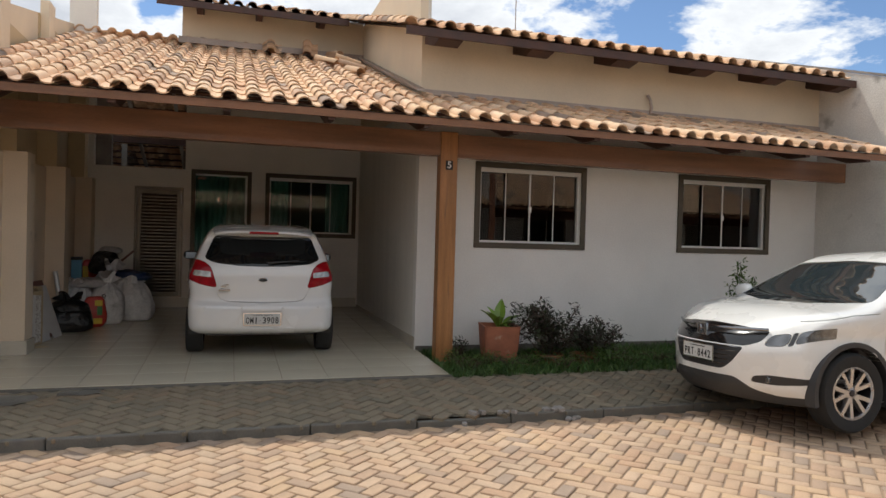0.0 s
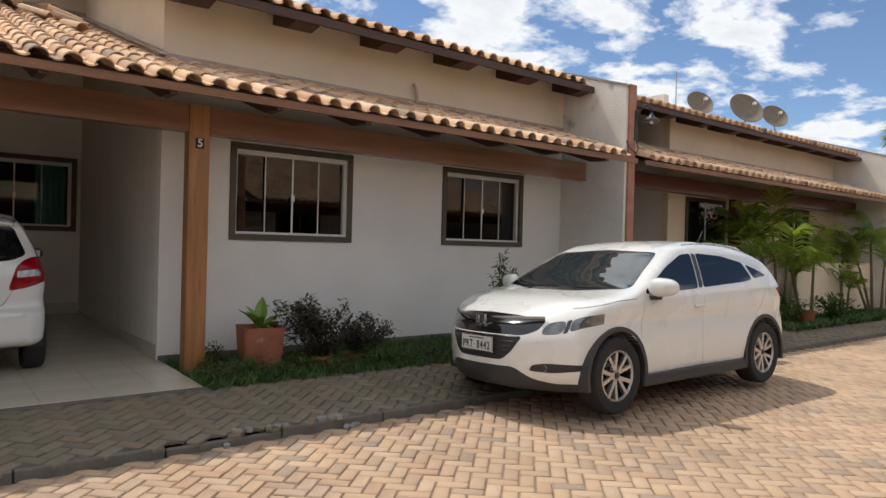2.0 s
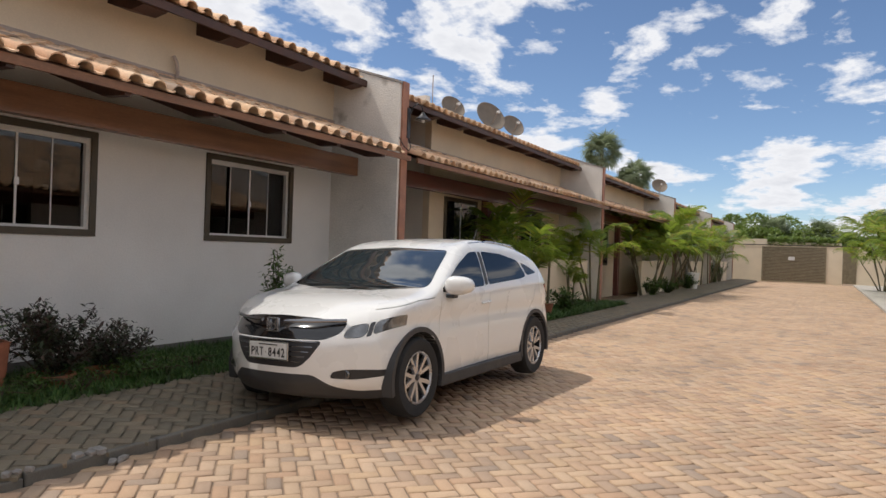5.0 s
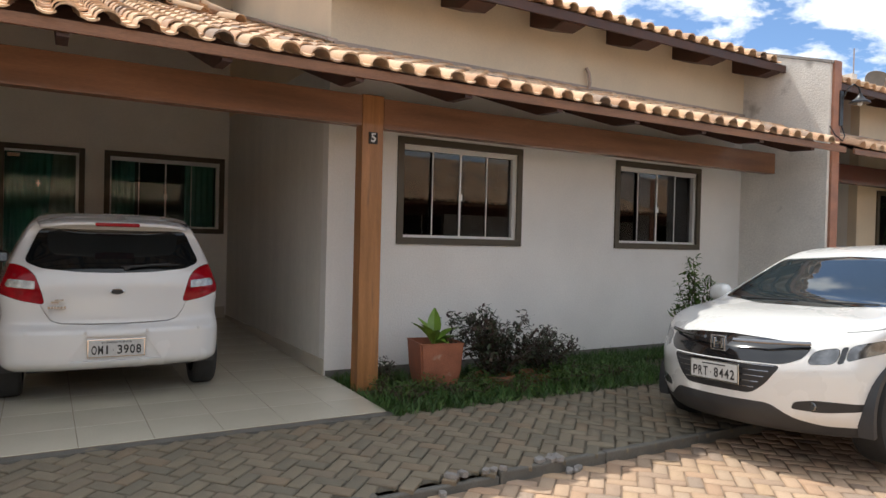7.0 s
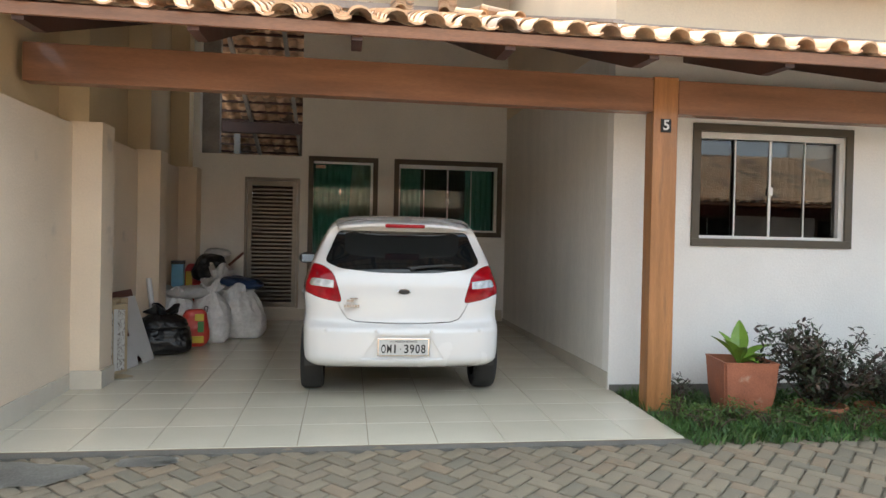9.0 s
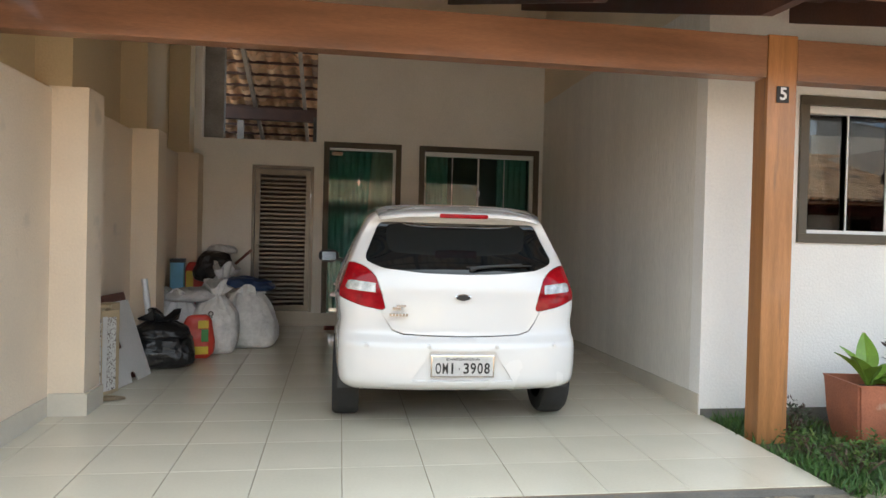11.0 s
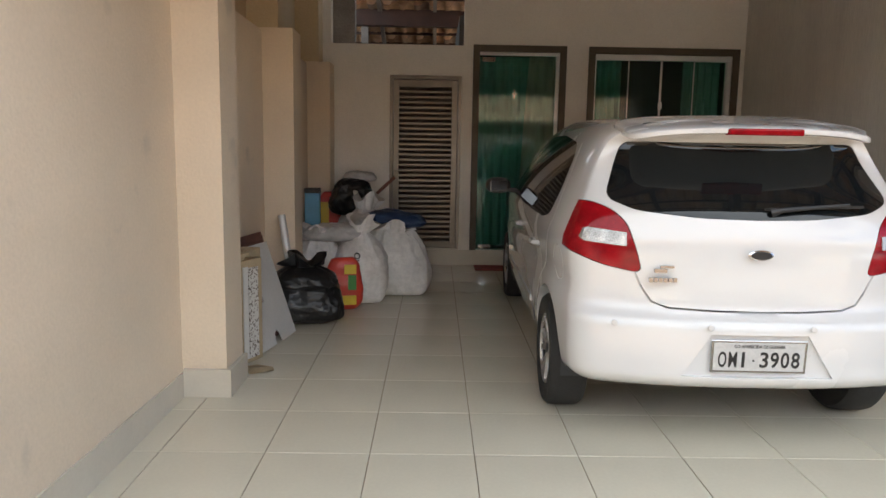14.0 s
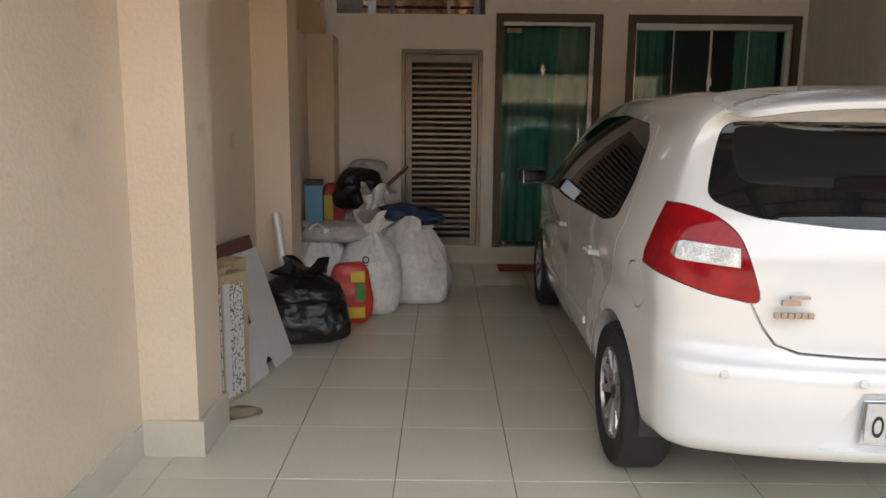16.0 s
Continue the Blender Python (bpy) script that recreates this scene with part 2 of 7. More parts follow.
CLEARLENS = mat("clear_lamp_lens", (0.42, 0.41, 0.39), 0.1, 0.35, 25, 0.2, 130, 0.3, metal=0.5, coat=1.0)
PIANO = plain("gloss_black_plastic", (0.010, 0.010, 0.011), 0.12, 0.0, 1.0)
SMOKELENS = mat("smoked_lamp_lens", (0.20, 0.205, 0.21), 0.08, 0.6, 14, 0.3, 90, 0.2, metal=0.7, coat=1.0)
AMBER = plain("amber_lens", (0.55, 0.22, 0.05), 0.15, 0.0, 0.5)
CARTRIM = mat("grey_sill_plastic", (0.045, 0.045, 0.047), 0.55, 0.1, 8, 0.06, 120, 0.1)
CARWHITE = mat("pearl_car_paint", (0.82, 0.815, 0.79), 0.28, 0.01, 2, 0.01, 400, 0.0, coat=1.0)

# ---- mesh helpers ----


def part(name, bm, material, parent=None, label="", smooth=False, kind="", category=""):
    """Links a bmesh, or a mesh, as one object under a thing or a part."""
    if isinstance(bm, bmesh.types.BMesh):
        me = bpy.data.meshes.new(name)
        bm.normal_update()
        bm.to_mesh(me)
        bm.free()
    else:
        me = bm
    me.materials.clear()
    me.materials.append(material)
    if smooth:
        me.shade_smooth()
        me.set_sharp_from_angle(angle=radians(38))
    ob = new(name, me)
    ob.parent = parent
    return tagged(ob, label, category, "", kind)


def empty(name, place, label, category, group="", turn=0.0, kind=""):
    e = new(name)
    e.matrix_world = pose(*place, 0, 0, turn)
    e.empty_display_size = 0.1
    return tagged(e, label, category, group, kind)


def box(bm, x0, x1, y0, y1, z0, z1, bevel=0.0):
    vs = [bm.verts.new((x, y, z)) for z in (z0, z1) for y in (y0, y1) for x in (x0, x1)]
    fs = [bm.faces.new([vs[i] for i in f]) for f in ((0, 2, 3, 1), (4, 5, 7, 6), (0, 1, 5, 4), (2, 6, 7, 3), (0, 4, 6, 2), (1, 3, 7, 5))]
    if bevel:
        edges = list({e for f in fs for e in f.edges})
        bmesh.ops.bevel(bm, geom=edges, offset=bevel, segments=2, affect="EDGES", profile=0.5)
    return vs


def boxes(*rows, bevel=0.0):
    bm = bmesh.new()
    for r in rows:
        box(bm, *r, bevel=bevel)
    return bm


def prism(points, a, b, axis="y"):
    """A polygon in the plane across an axis, drawn out from a to b along it."""
    bm = bmesh.new()

    def at(u, v, w):
        return {"y": (u, w, v), "x": (w, u, v), "z": (u, v, w)}[axis]
    lo = [bm.verts.new(at(u, v, a)) for u, v in points]
    hi = [bm.verts.new(at(u, v, b)) for u, v in points]
    bm.faces.new(lo)
    bm.faces.new(hi)
    for i in range(len(points)):
        j = (i + 1) % len(points)
        bm.faces.new((lo[i], lo[j], hi[j], hi[i]))
    bmesh.ops.recalc_face_normals(bm, faces=bm.faces)
    return bm


def tube(bm, pts, radii, sides=8, caps=True):
    """A round bar through points."""
    pts = [Vector(p) for p in pts]
    if not hasattr(radii, "__len__"):
        radii = [radii] * len(pts)
    rings = []
    side = None
    for i, p in enumerate(pts):
        d = (pts[min(i + 1, len(pts) - 1)] - pts[max(i - 1, 0)]).normalized()
        if side is None:
            side = d.orthogonal().normalized()
        side = (side - d * side.dot(d)).normalized()
        other = d.cross(side)
        rings.append([bm.verts.new(p + radii[i] * (side * math.cos(2 * math.pi * k / sides) + other * math.sin(2 * math.pi * k / sides)))
                      for k in range(sides)])
    for r, s in zip(rings, rings[1:]):
        for k in range(sides):
            bm.faces.new((r[k], r[(k + 1) % sides], s[(k + 1) % sides], s[k]))
    if caps:
        bm.faces.new(rings[0][::-1])
        bm.faces.new(rings[-1])
    return bm


def lathe(bm, profile, centre=(0, 0, 0), sides=24, axis="z", caps=True):
    """A turned shape from (radius, height) pairs."""
    rings = []
    for r, h in profile:
        ring = []
        for k in range(sides):
            c, s = r * math.cos(2 * math.pi * k / sides), r * math.sin(2 * math.pi * k / sides)
            p = {"z": (c, s, h), "x": (h, c, s), "y": (c, h, s)}[axis]
            ring.append(bm.verts.new(Vector(centre) + Vector(p)))
        rings.append(ring)
    for r, s in zip(rings, rings[1:]):
        for k in range(sides):
            bm.faces.new((r[k], r[(k + 1) % sides], s[(k + 1) % sides], s[k]))
    if caps:
        bm.faces.new(rings[0][::-1])
        bm.faces.new(rings[-1])
    bmesh.ops.recalc_face_normals(bm, faces=bm.faces)
    return bm


def repeated(name, verts, faces, mats, smooth=False):
    """One mesh with a small shape at each of many matrices."""
    v = np.array(verts, float)
    m = np.array([list(map(list, x)) for x in mats])
    allv = np.einsum("nij,kj->nki", m[:, :3, :3], v) + m[:, None, :3, 3]
    nv, sizes = len(v), [len(f) for f in faces]
    flatf = np.array([i for f in faces for i in f])
    loops = (flatf[None, :] + (np.arange(len(m)) * nv)[:, None]).ravel()
    me = bpy.data.meshes.new(name)
    me.vertices.add(len(m) * nv)
    me.vertices.foreach_set("co", allv.ravel())
    me.loops.add(len(loops))
    me.loops.foreach_set("vertex_index", loops.astype(np.int32))
    tot = np.tile(np.array(sizes), len(m))
    me.polygons.add(len(tot))
    me.polygons.foreach_set("loop_start", np.concatenate(([0], np.cumsum(tot)[:-1])).astype(np.int32))
    me.update(calc_edges=True)
    me.validate()
    if smooth:
        me.shade_smooth()
    return me


def wall_boxes(x0, x1, z0, z1, y0, y1, holes=()):
    """A wall along x with openings (x0, x1, z0, z1)."""
    bm = bmesh.new()
    xs = sorted({x0, x1, *[h[0] for h in holes], *[h[1] for h in holes]})
    for a, b in zip(xs, xs[1:]):
        cuts = sorted([(h[2], h[3]) for h in holes if h[0] <= a and h[1] >= b])
        z = z0
        for lo, hi in cuts:
            if lo > z:
                box(bm, a, b, y0, y1, z, lo)
            z = hi
        if z < z1:
            box(bm, a, b, y0, y1, z, z1)
    return bm


def rounded_cube(n, r):
    """A cube from -1 to 1 cut into n cells a side, its edges rounded by r along each axis."""
    bm = bmesh.new()
    bmesh.ops.create_cube(bm, size=2)
    bmesh.ops.subdivide_edges(bm, edges=bm.edges[:], cuts=n - 1, use_grid_fill=True)
    for v in bm.verts:
        p = [math.copysign(abs(c) ** 0.85, c) for c in v.co]
        q = [max(-(1 - ri), min(1 - ri, c)) for c, ri in zip(p, r)]
        d = Vector([(c - qi) / ri for c, qi, ri in zip(p, q, r)])
        if d.length > 0:
            d.normalize()
        v.co = [qi + ri * di for qi, ri, di in zip(q, r, d)]
    return bm


def curve_at(pts, x):
    """Value at x on a smooth curve through (x, value) pairs that never overshoots them."""
    if x <= pts[0][0]:
        return pts[0][1]
    if x >= pts[-1][0]:
        return pts[-1][1]
    n = len(pts)
    d = [(pts[i + 1][1] - pts[i][1]) / (pts[i + 1][0] - pts[i][0]) for i in range(n - 1)]

    def slope(i):
        if i in (0, n - 1):
            return d[0] if i == 0 else d[-1]
        return 2 * d[i - 1] * d[i] / (d[i - 1] + d[i]) if d[i - 1] * d[i] > 0 else 0.0
    for i in range(n - 1):
        if x <= pts[i + 1][0]:
            h = pts[i + 1][0] - pts[i][0]
            t = (x - pts[i][0]) / h
            return ((2 * t ** 3 - 3 * t * t + 1) * pts[i][1] + (t ** 3 - 2 * t * t + t) * h * slope(i)
                    + (3 * t * t - 2 * t ** 3) * pts[i + 1][1] + (t ** 3 - t * t) * h * slope(i + 1))


def text_mesh(words, size, depth, width=None):
    c = bpy.data.curves.new("words", "FONT")
    c.body, c.size, c.extrude, c.align_x, c.align_y = words, size, depth, "CENTER", "CENTER"
    c.offset = size * 0.018
    o = new("words", c)
    bpy.context.view_layer.update()
    me = bpy.data.meshes.new_from_object(o.evaluated_get(bpy.context.evaluated_depsgraph_get()))
    bpy.data.objects.remove(o)
    if width:
        xs = [v.co.x for v in me.vertices]
        k = width / (max(xs) - min(xs))
        for v in me.vertices:
            v.co.x *= k
    return me

# ---- the ground ----
def floor_z(y):
    return 0.028 * (y - 7.75)


STREET, PATH_LOW, PATH_TOP, KERB_Y, APRON_Y = -0.165, -0.095, -0.035, 5.42, 6.72
bm = boxes((-200, 300, -200, 300, -0.6, -0.205))
part("ground", bm, SAND, None, "sandy earth under and around the paving", kind="structure", category="ground")
empty_road = empty("road", (0, 0, 0), "sandy herringbone paver street in the sun", "road", kind="structure")
empty_walk = empty("pavement", (0, 0, 0), "herringbone paver sidewalk, shade painted into its greyer tones", "sidewalk", kind="structure")
bm = boxes((-30, 54, -0.4, KERB_Y - 0.055, -0.2, STREET - 0.012))
part("sand_bed", bm, SAND, empty_road)


def walk_z(y):
    k = (y - KERB_Y) / (APRON_Y - KERB_Y)
    return PATH_LOW + (PATH_TOP - PATH_LOW) * k


bm = bmesh.new()
vs = [bm.verts.new(p) for p in ((-30, KERB_Y, walk_z(KERB_Y) - 0.012), (54, KERB_Y, walk_z(KERB_Y) - 0.012), (54, APRON_Y, walk_z(APRON_Y) - 0.012), (-30, APRON_Y, walk_z(APRON_Y) - 0.012))]
bm.faces.new(vs)
bmesh.ops.solidify(bm, geom=bm.faces[:], thickness=0.08)
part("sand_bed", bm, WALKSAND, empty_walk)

bm = bmesh.new()
rk = random.Random(4)
x = -12.0
while x < 53:
    w = 0.9 + rk.uniform(-0.05, 0.08)
    vs = box(bm, x + 0.004, x + w - 0.004, KERB_Y - 0.055 + rk.uniform(-0.006, 0.006), KERB_Y, -0.2, (PATH_LOW if not 3.3 < x + w < 4.3 else PATH_LOW - 0.025) + rk.uniform(-0.004, 0.006), 0.012)
    x += w
part("kerb", bm, KERB, None, "worn grey concrete kerb with chipped edges", kind="structure", category="kerb")

# worn apron strip of cement before the carport
bm = boxes((-1.1, 3.62, APRON_Y - 0.01, APRON_Y + 0.09, -0.2, PATH_TOP + 0.004))
part("cement_strip", bm, KERB, None, "stained cement strip before the carport tiles", kind="structure", category="paving")

# carport floor of large glazed tiles, rising gently to the back
FX0, FX1, FY0, FY1 = -1.07, 3.60, 6.80, 12.36
floor = empty("floor", (0, 0, 0), "cream glazed ceramic tile carport floor", "floor", kind="structure")
bm = bmesh.new()
vs = [bm.verts.new((x, y, z)) for x, y, z in ((FX0, FY0, floor_z(FY0) - 0.004), (FX1, FY0, floor_z(FY0) - 0.004), (FX1, FY1, floor_z(FY1) - 0.004), (FX0, FY1, floor_z(FY1) - 0.004),
      (FX0, FY0, -0.2), (FX1, FY0, -0.2), (FX1, FY1, -0.2), (FX0, FY1, -0.2))]
for f in ((0, 1, 2, 3), (4, 7, 6, 5), (0, 4, 5, 1), (1, 5, 6, 2), (2, 6, 7, 3), (3, 7, 4, 0)):
    bm.faces.new([vs[i] for i in f])
part("screed", bm, GROUT, floor)

# ---- roof tiles ----
PITCH, EXPOSED = 0.236, 0.355


def tile_shape(n=7, length=0.42):
    """A Portuguese roof tile: a barrel and a pan side by side, with thickness."""
    prof = []
    for i in range(n):
        a = math.pi * (1 - i / (n - 1))
        prof.append((0.074 + 0.074 * math.cos(a), 0.064 * math.sin(a) + 0.004))
    for k in (0.35, 0.7, 1.0):
        prof.append((0.148 + (PITCH - 0.130) * k, 0.004 - 0.018 * math.sin(math.pi * k)))
    verts, faces = [], []
    for y, z, taper in ((0.0, 0.017, 1.0), (length, 0.0, 0.92)):
        for t in (0.0, -0.014):
            for px, pz in prof:
                verts.append((px if px > 0.15 else 0.074 + (px - 0.074) * taper, y, z + pz * taper + t))
    m = len(prof)
    for i in range(m - 1):
        faces += [(i, i + 1, 2 * m + i + 1, 2 * m + i), (m + i, 3 * m + i, 3 * m + i + 1, m + i + 1),
                  (i, m + i, m + i + 1, i + 1), (2 * m + i, 2 * m + i + 1, 3 * m + i + 1, 3 * m + i)]
    faces += [(0, 2 * m, 3 * m, m), (m - 1, 2 * m - 1, 4 * m - 1, 3 * m - 1)]
    return verts, faces


TV, TF = tile_shape()
tile_mesh = bpy.data.meshes.new("roof_tile")
tile_mesh.from_pydata(TV, [], TF)
tile_mesh.materials.append(TILE)
tile_mesh.shade_smooth()
tile_mesh.set_sharp_from_angle(angle=radians(50))
late = []


def tile_poses(x0, x1, y0, z0, length, slope, seed, keep=lambda x, y: True, back=False):
    """Poses of the tiles of a roof whose eave runs along x at y0, z0, rising by slope towards +y (or -y)."""
    r = random.Random(seed)
    ang = math.degrees(math.atan(slope))
    rows, cols = int(length / EXPOSED) + 1, int((x1 - x0) / PITCH)
    out = []
    for j in range(rows):
        for i in range(cols):
            s = j * EXPOSED
            y = y0 + s * math.cos(math.atan(slope)) * (-1 if back else 1)
            x = x0 + i * PITCH
            if keep(x, y):
                m = pose(x + (PITCH if back else 0) + r.uniform(-0.006, 0.006), y + r.uniform(-0.012, 0.012), z0 + s * math.sin(math.atan(slope)) + r.uniform(0, 0.004),
                         0, 0, 180 if back else 0) @ pose(0, 0, 0, ang, 0, r.uniform(-0.9, 0.9))
                out.append(m)
    return out


def lay_tiles(parent, poses, single):
    """The first ones as parts, the rest as one mesh."""
    late.append(("roof_tile", tile_mesh, parent, poses[:single]))
    if poses[single:]:
        me = repeated("roof_tiles", TV, TF, poses[single:], True)
        me.set_sharp_from_angle(angle=radians(50))
        part("roof_tiles", me, TILES, parent, kind="stuff")


def deck(x0, x1, y0, y1, z0, slope, under=0.05, thick=0.02):
    """Thin boarding under the tiles."""
    bm = bmesh.new()
    z = lambda y: z0 + abs(y - y0) * slope - under
    vs = [bm.verts.new(p) for p in ((x0, y0, z(y0)), (x1, y0, z(y0)), (x1, y1, z(y1)), (x0, y1, z(y1)))]
    bm.faces.new(vs)
    bmesh.ops.solidify(bm, geom=bm.faces[:], thickness=thick)
    return bm


def sloped_bar(bm, x, w, y0, y1, z0, z1, h, tip=0.0):
    """A rafter of width w from (y0, z0) to (y1, z1); z is its top, tip cuts its lower end away."""
    a = [(y0, z0), (y1, z1), (y1, z1 - h), (y0 + tip, z0 - h + tip * (z1 - z0) / (y1 - y0)), (y0, z0 - h * (1 - 0.55 * (tip > 0)))]
    lo = [bm.verts.new((x - w / 2, p, q)) for p, q in a]
    hi = [bm.verts.new((x + w / 2, p, q)) for p, q in a]
    bm.faces.new(lo)
    bm.faces.new(hi[::-1])
    for i in range(5):
        j = (i + 1) % 5
        bm.faces.new((lo[i], hi[i], hi[j], lo[j]))


SLOPE = 0.335
EAVE_Y, EAVE_Z = 6.65, 2.70
XL, XR, WALL_Y, BACK_Y = -1.07, 9.93, 8.18, 12.35
HOUSE_X = 3.57
WINDOWS = ((4.40, 5.87, 1.40, 2.38), (7.50, 8.97, 1.40, 2.38))


def lower_roof_z(y):
    return EAVE_Z + SLOPE * (y - EAVE_Y)


UP_Y, UP_Z = 7.50, 3.90


def upper_roof_z(y):
    return UP_Z + 0.31 * (y - UP_Y)


# ---- house walls ----
wall = part("wall_front", wall_boxes(HOUSE_X, XR, -0.2, 4.0, WALL_Y, WALL_Y + 0.15, WINDOWS), WALL, None,
            "plain white painted render wall under the eaves", kind="structure", category="wall")
bm = bmesh.new()
box(bm, HOUSE_X, HOUSE_X + 0.15, WALL_Y + 0.15, BACK_Y + 0.02, -0.2, 5.3)
part("wall_side", bm, COMBED, None, "combed plaster carport wall in shade", kind="structure", category="wall")
LOUVER, GREEN, BWIN = (-0.24, 0.53, 0.31, 2.18), (0.72, 1.58, 0.30, 2.44), (1.96, 3.44, 1.46, 2.44)
bm = wall_boxes(XL - 0.2, HOUSE_X, -0.1, 5.35, BACK_Y, BACK_Y + 0.15, (LOUVER, GREEN, BWIN, (-0.87, 0.55, 2.50, 5.36)))
part("wall_back", bm, INNER, None, "pale cream carport back wall", kind="structure", category="wall")
# left boundary wall with pilasters
bm = boxes((XL - 0.25, XL, 5.9, BACK_Y, -0.2, 2.24))
for y in (8.42, 10.22, 12.04):
    box(bm, XL - 0.02, -0.835, y - 0.02, y + 0.28, -0.2, 2.26)
part("wall_left", bm, SIDE, None, "peach painted boundary wall with pilasters", kind="structure", category="wall")
# Upper part split off; its darker paint includes the roof's shade.
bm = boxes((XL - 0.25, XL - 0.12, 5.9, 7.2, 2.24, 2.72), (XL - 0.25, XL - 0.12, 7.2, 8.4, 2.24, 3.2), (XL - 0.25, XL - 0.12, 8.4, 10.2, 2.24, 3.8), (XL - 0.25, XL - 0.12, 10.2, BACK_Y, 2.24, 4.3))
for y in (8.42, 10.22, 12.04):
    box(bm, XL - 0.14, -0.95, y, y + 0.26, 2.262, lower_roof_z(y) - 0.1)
part("wall_left_upper", bm, SHADEDOCHRE, None, "ochre upper boundary wall, roof shade painted into its colour", kind="structure", category="wall")
# skirting
bm = boxes((HOUSE_X - 0.012, HOUSE_X - 0.002, WALL_Y, BACK_Y, 0.0, 0.17), (XL + 0.002, XL + 0.012, 6.9, 8.42, -0.05, 0.15),
           (XL + 0.012, -0.807, 8.374, 8.396, 0.0, 0.17), (-0.831, -0.807, 8.396, 8.70, 0.0, 0.17), (XL + 0.002, XL + 0.012, 8.71, 10.19, 0, 0.2),
           (XL + 0.012, -0.823, 10.186, 10.196, 0.0, 0.22), (-0.833, -0.823, 10.196, 10.51, 0.0, 0.22), (-0.86, 3.55, BACK_Y - 0.012, BACK_Y - 0.002, 0.05, 0.295))
part("baseboard", bm, SKIRT, None, "pale glazed skirting tiles", kind="structure", category="skirting")
# party wall on the far side, with terracotta edge
PARTY = (XR, 10.13)


def party_wall(x0, x1, name="wall_party"):
    pts = [(6.92, -0.2), (6.92, 3.80), (16.0, 6.70), (16.0, -0.2)]
    part(name, prism(pts, x0, x1, "x"), PARAPET, None, "weathered white plaster party wall with sloping top", kind="structure", category="wall")
    part("edge_trim", boxes((x0 + 0.05, x1 + 0.012, 6.885, 6.917, -0.2, 3.84)), BRICKTRIM, None, "terracotta tiled wall edge", kind="structure", category="wall trim")
    part("wall_coping", prism([(6.90, 3.80), (6.90, 3.835), (16.0, 6.735), (16.0, 6.704)], x0 - 0.01, x1 + 0.01, "x"), CAPPING, None,
         "grey weathered cement coping", kind="structure", category="wall trim")


party_wall(*PARTY)

# ---- windows ----


def sliding_window(name, x0, x1, z0, z1, y, glass_mat, label, frame_w=0.072, lights=4):
    """A four-light sliding window in a painted moulding; y is the wall's face."""
    w = empty(name, ((x0 + x1) / 2, y, z0), label, "window", kind="structure")
    cx = (x0 + x1) / 2
    X0, X1, H = x0 - cx, x1 - cx, z1 - z0
    f = frame_w
    part("moulding", boxes((X0 - f, X1 + f, -0.025, 0.02, H, H + f), (X0 - f, X1 + f, -0.025, 0.02, -f, 0), (X0 - f, X0, -0.025, 0.02, 0, H), (X1, X1 + f, -0.025, 0.02, 0, H), bevel=0.004), TRIM, w)
    part("window_frame", boxes((X0, X1, 0.02, 0.10, H - 0.055, H), (X0, X1, 0.02, 0.10, 0, 0.028), (X0, X0 + 0.022, 0.022, 0.098, 0.028, H - 0.055), (X1 - 0.04, X1, 0.022, 0.098, 0.028, H - 0.055), bevel=0.002), ALU, w)
    step = (X1 - X0 - 0.062) / lights
    for i in range(lights):
        a = X0 + 0.022 + i * step
        yy = 0.045 if i in (1, 2) else 0.07
        part("pane", boxes((a, a + step, yy, yy + 0.008, 0.028, H - 0.055)), glass_mat, w).visible_shadow = False
        if i:
            part("glazing_strip", boxes((a - 0.005 - 0.005 * (i == 2), a + 0.005 + 0.005 * (i == 2), 0.034, 0.044, 0.028, H - 0.055)), ALU, w)
    part("catch", boxes((X0 + 0.022 + 2 * step - 0.022, X0 + 0.022 + 2 * step + 0.022, 0.018, 0.033, H * 0.42, H * 0.42 + 0.075), bevel=0.003), ALU, w)
    # closed box behind, its dark wall colour stands for an unlit room
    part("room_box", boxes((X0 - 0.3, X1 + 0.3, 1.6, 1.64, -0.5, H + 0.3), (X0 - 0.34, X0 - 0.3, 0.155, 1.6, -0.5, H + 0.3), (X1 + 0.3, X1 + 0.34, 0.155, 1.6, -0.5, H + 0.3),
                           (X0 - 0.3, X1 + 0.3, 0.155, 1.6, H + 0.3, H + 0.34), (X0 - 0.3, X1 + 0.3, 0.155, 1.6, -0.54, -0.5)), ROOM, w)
    return w


# Near-black so that the rooms' dimness comes from the colour.
ROOM = mat("room_dimness_paint", (0.10, 0.10, 0.095), 0.8, 0.1, 2, 0.03, 60, 0.0)
sliding_window("window_1", *WINDOWS[0], WALL_Y, PANE, "dark four-light sliding window with olive moulding")
sliding_window("window_2", *WINDOWS[1], WALL_Y, PANE, "dark four-light sliding window with olive moulding")
sliding_window("window_3", *BWIN, BACK_Y, GREENPANE, "green glass sliding window with dark moulding and curtains")

# ---- post and beams ----
post = empty("post", (3.79, 7.70, -0.05), "square varnished timber post at the carport corner", "post", kind="structure")
part("shaft", boxes((-0.107, 0.107, -0.075, 0.075, 0, 2.76), bevel=0.006), POST, post)
BY0, BY1 = 7.63, 7.76
part("beam", boxes((XL - 0.06, 3.680, BY0, BY1, 2.42, 2.70), bevel=0.005), BEAM, None, "long varnished red-brown timber beam over the carport", kind="structure", category="beam")
part("beam", boxes((3.900, 9.90, BY0, BY1, 2.41, 2.69), bevel=0.005), BEAM, None, "long varnished red-brown timber beam under the eaves", kind="structure", category="beam")

# ---- lower roof ----
roof = empty("roof_lower", (0, 0, 0), "lean-to roof of sandy clay barrel tiles", "roof", kind="structure")


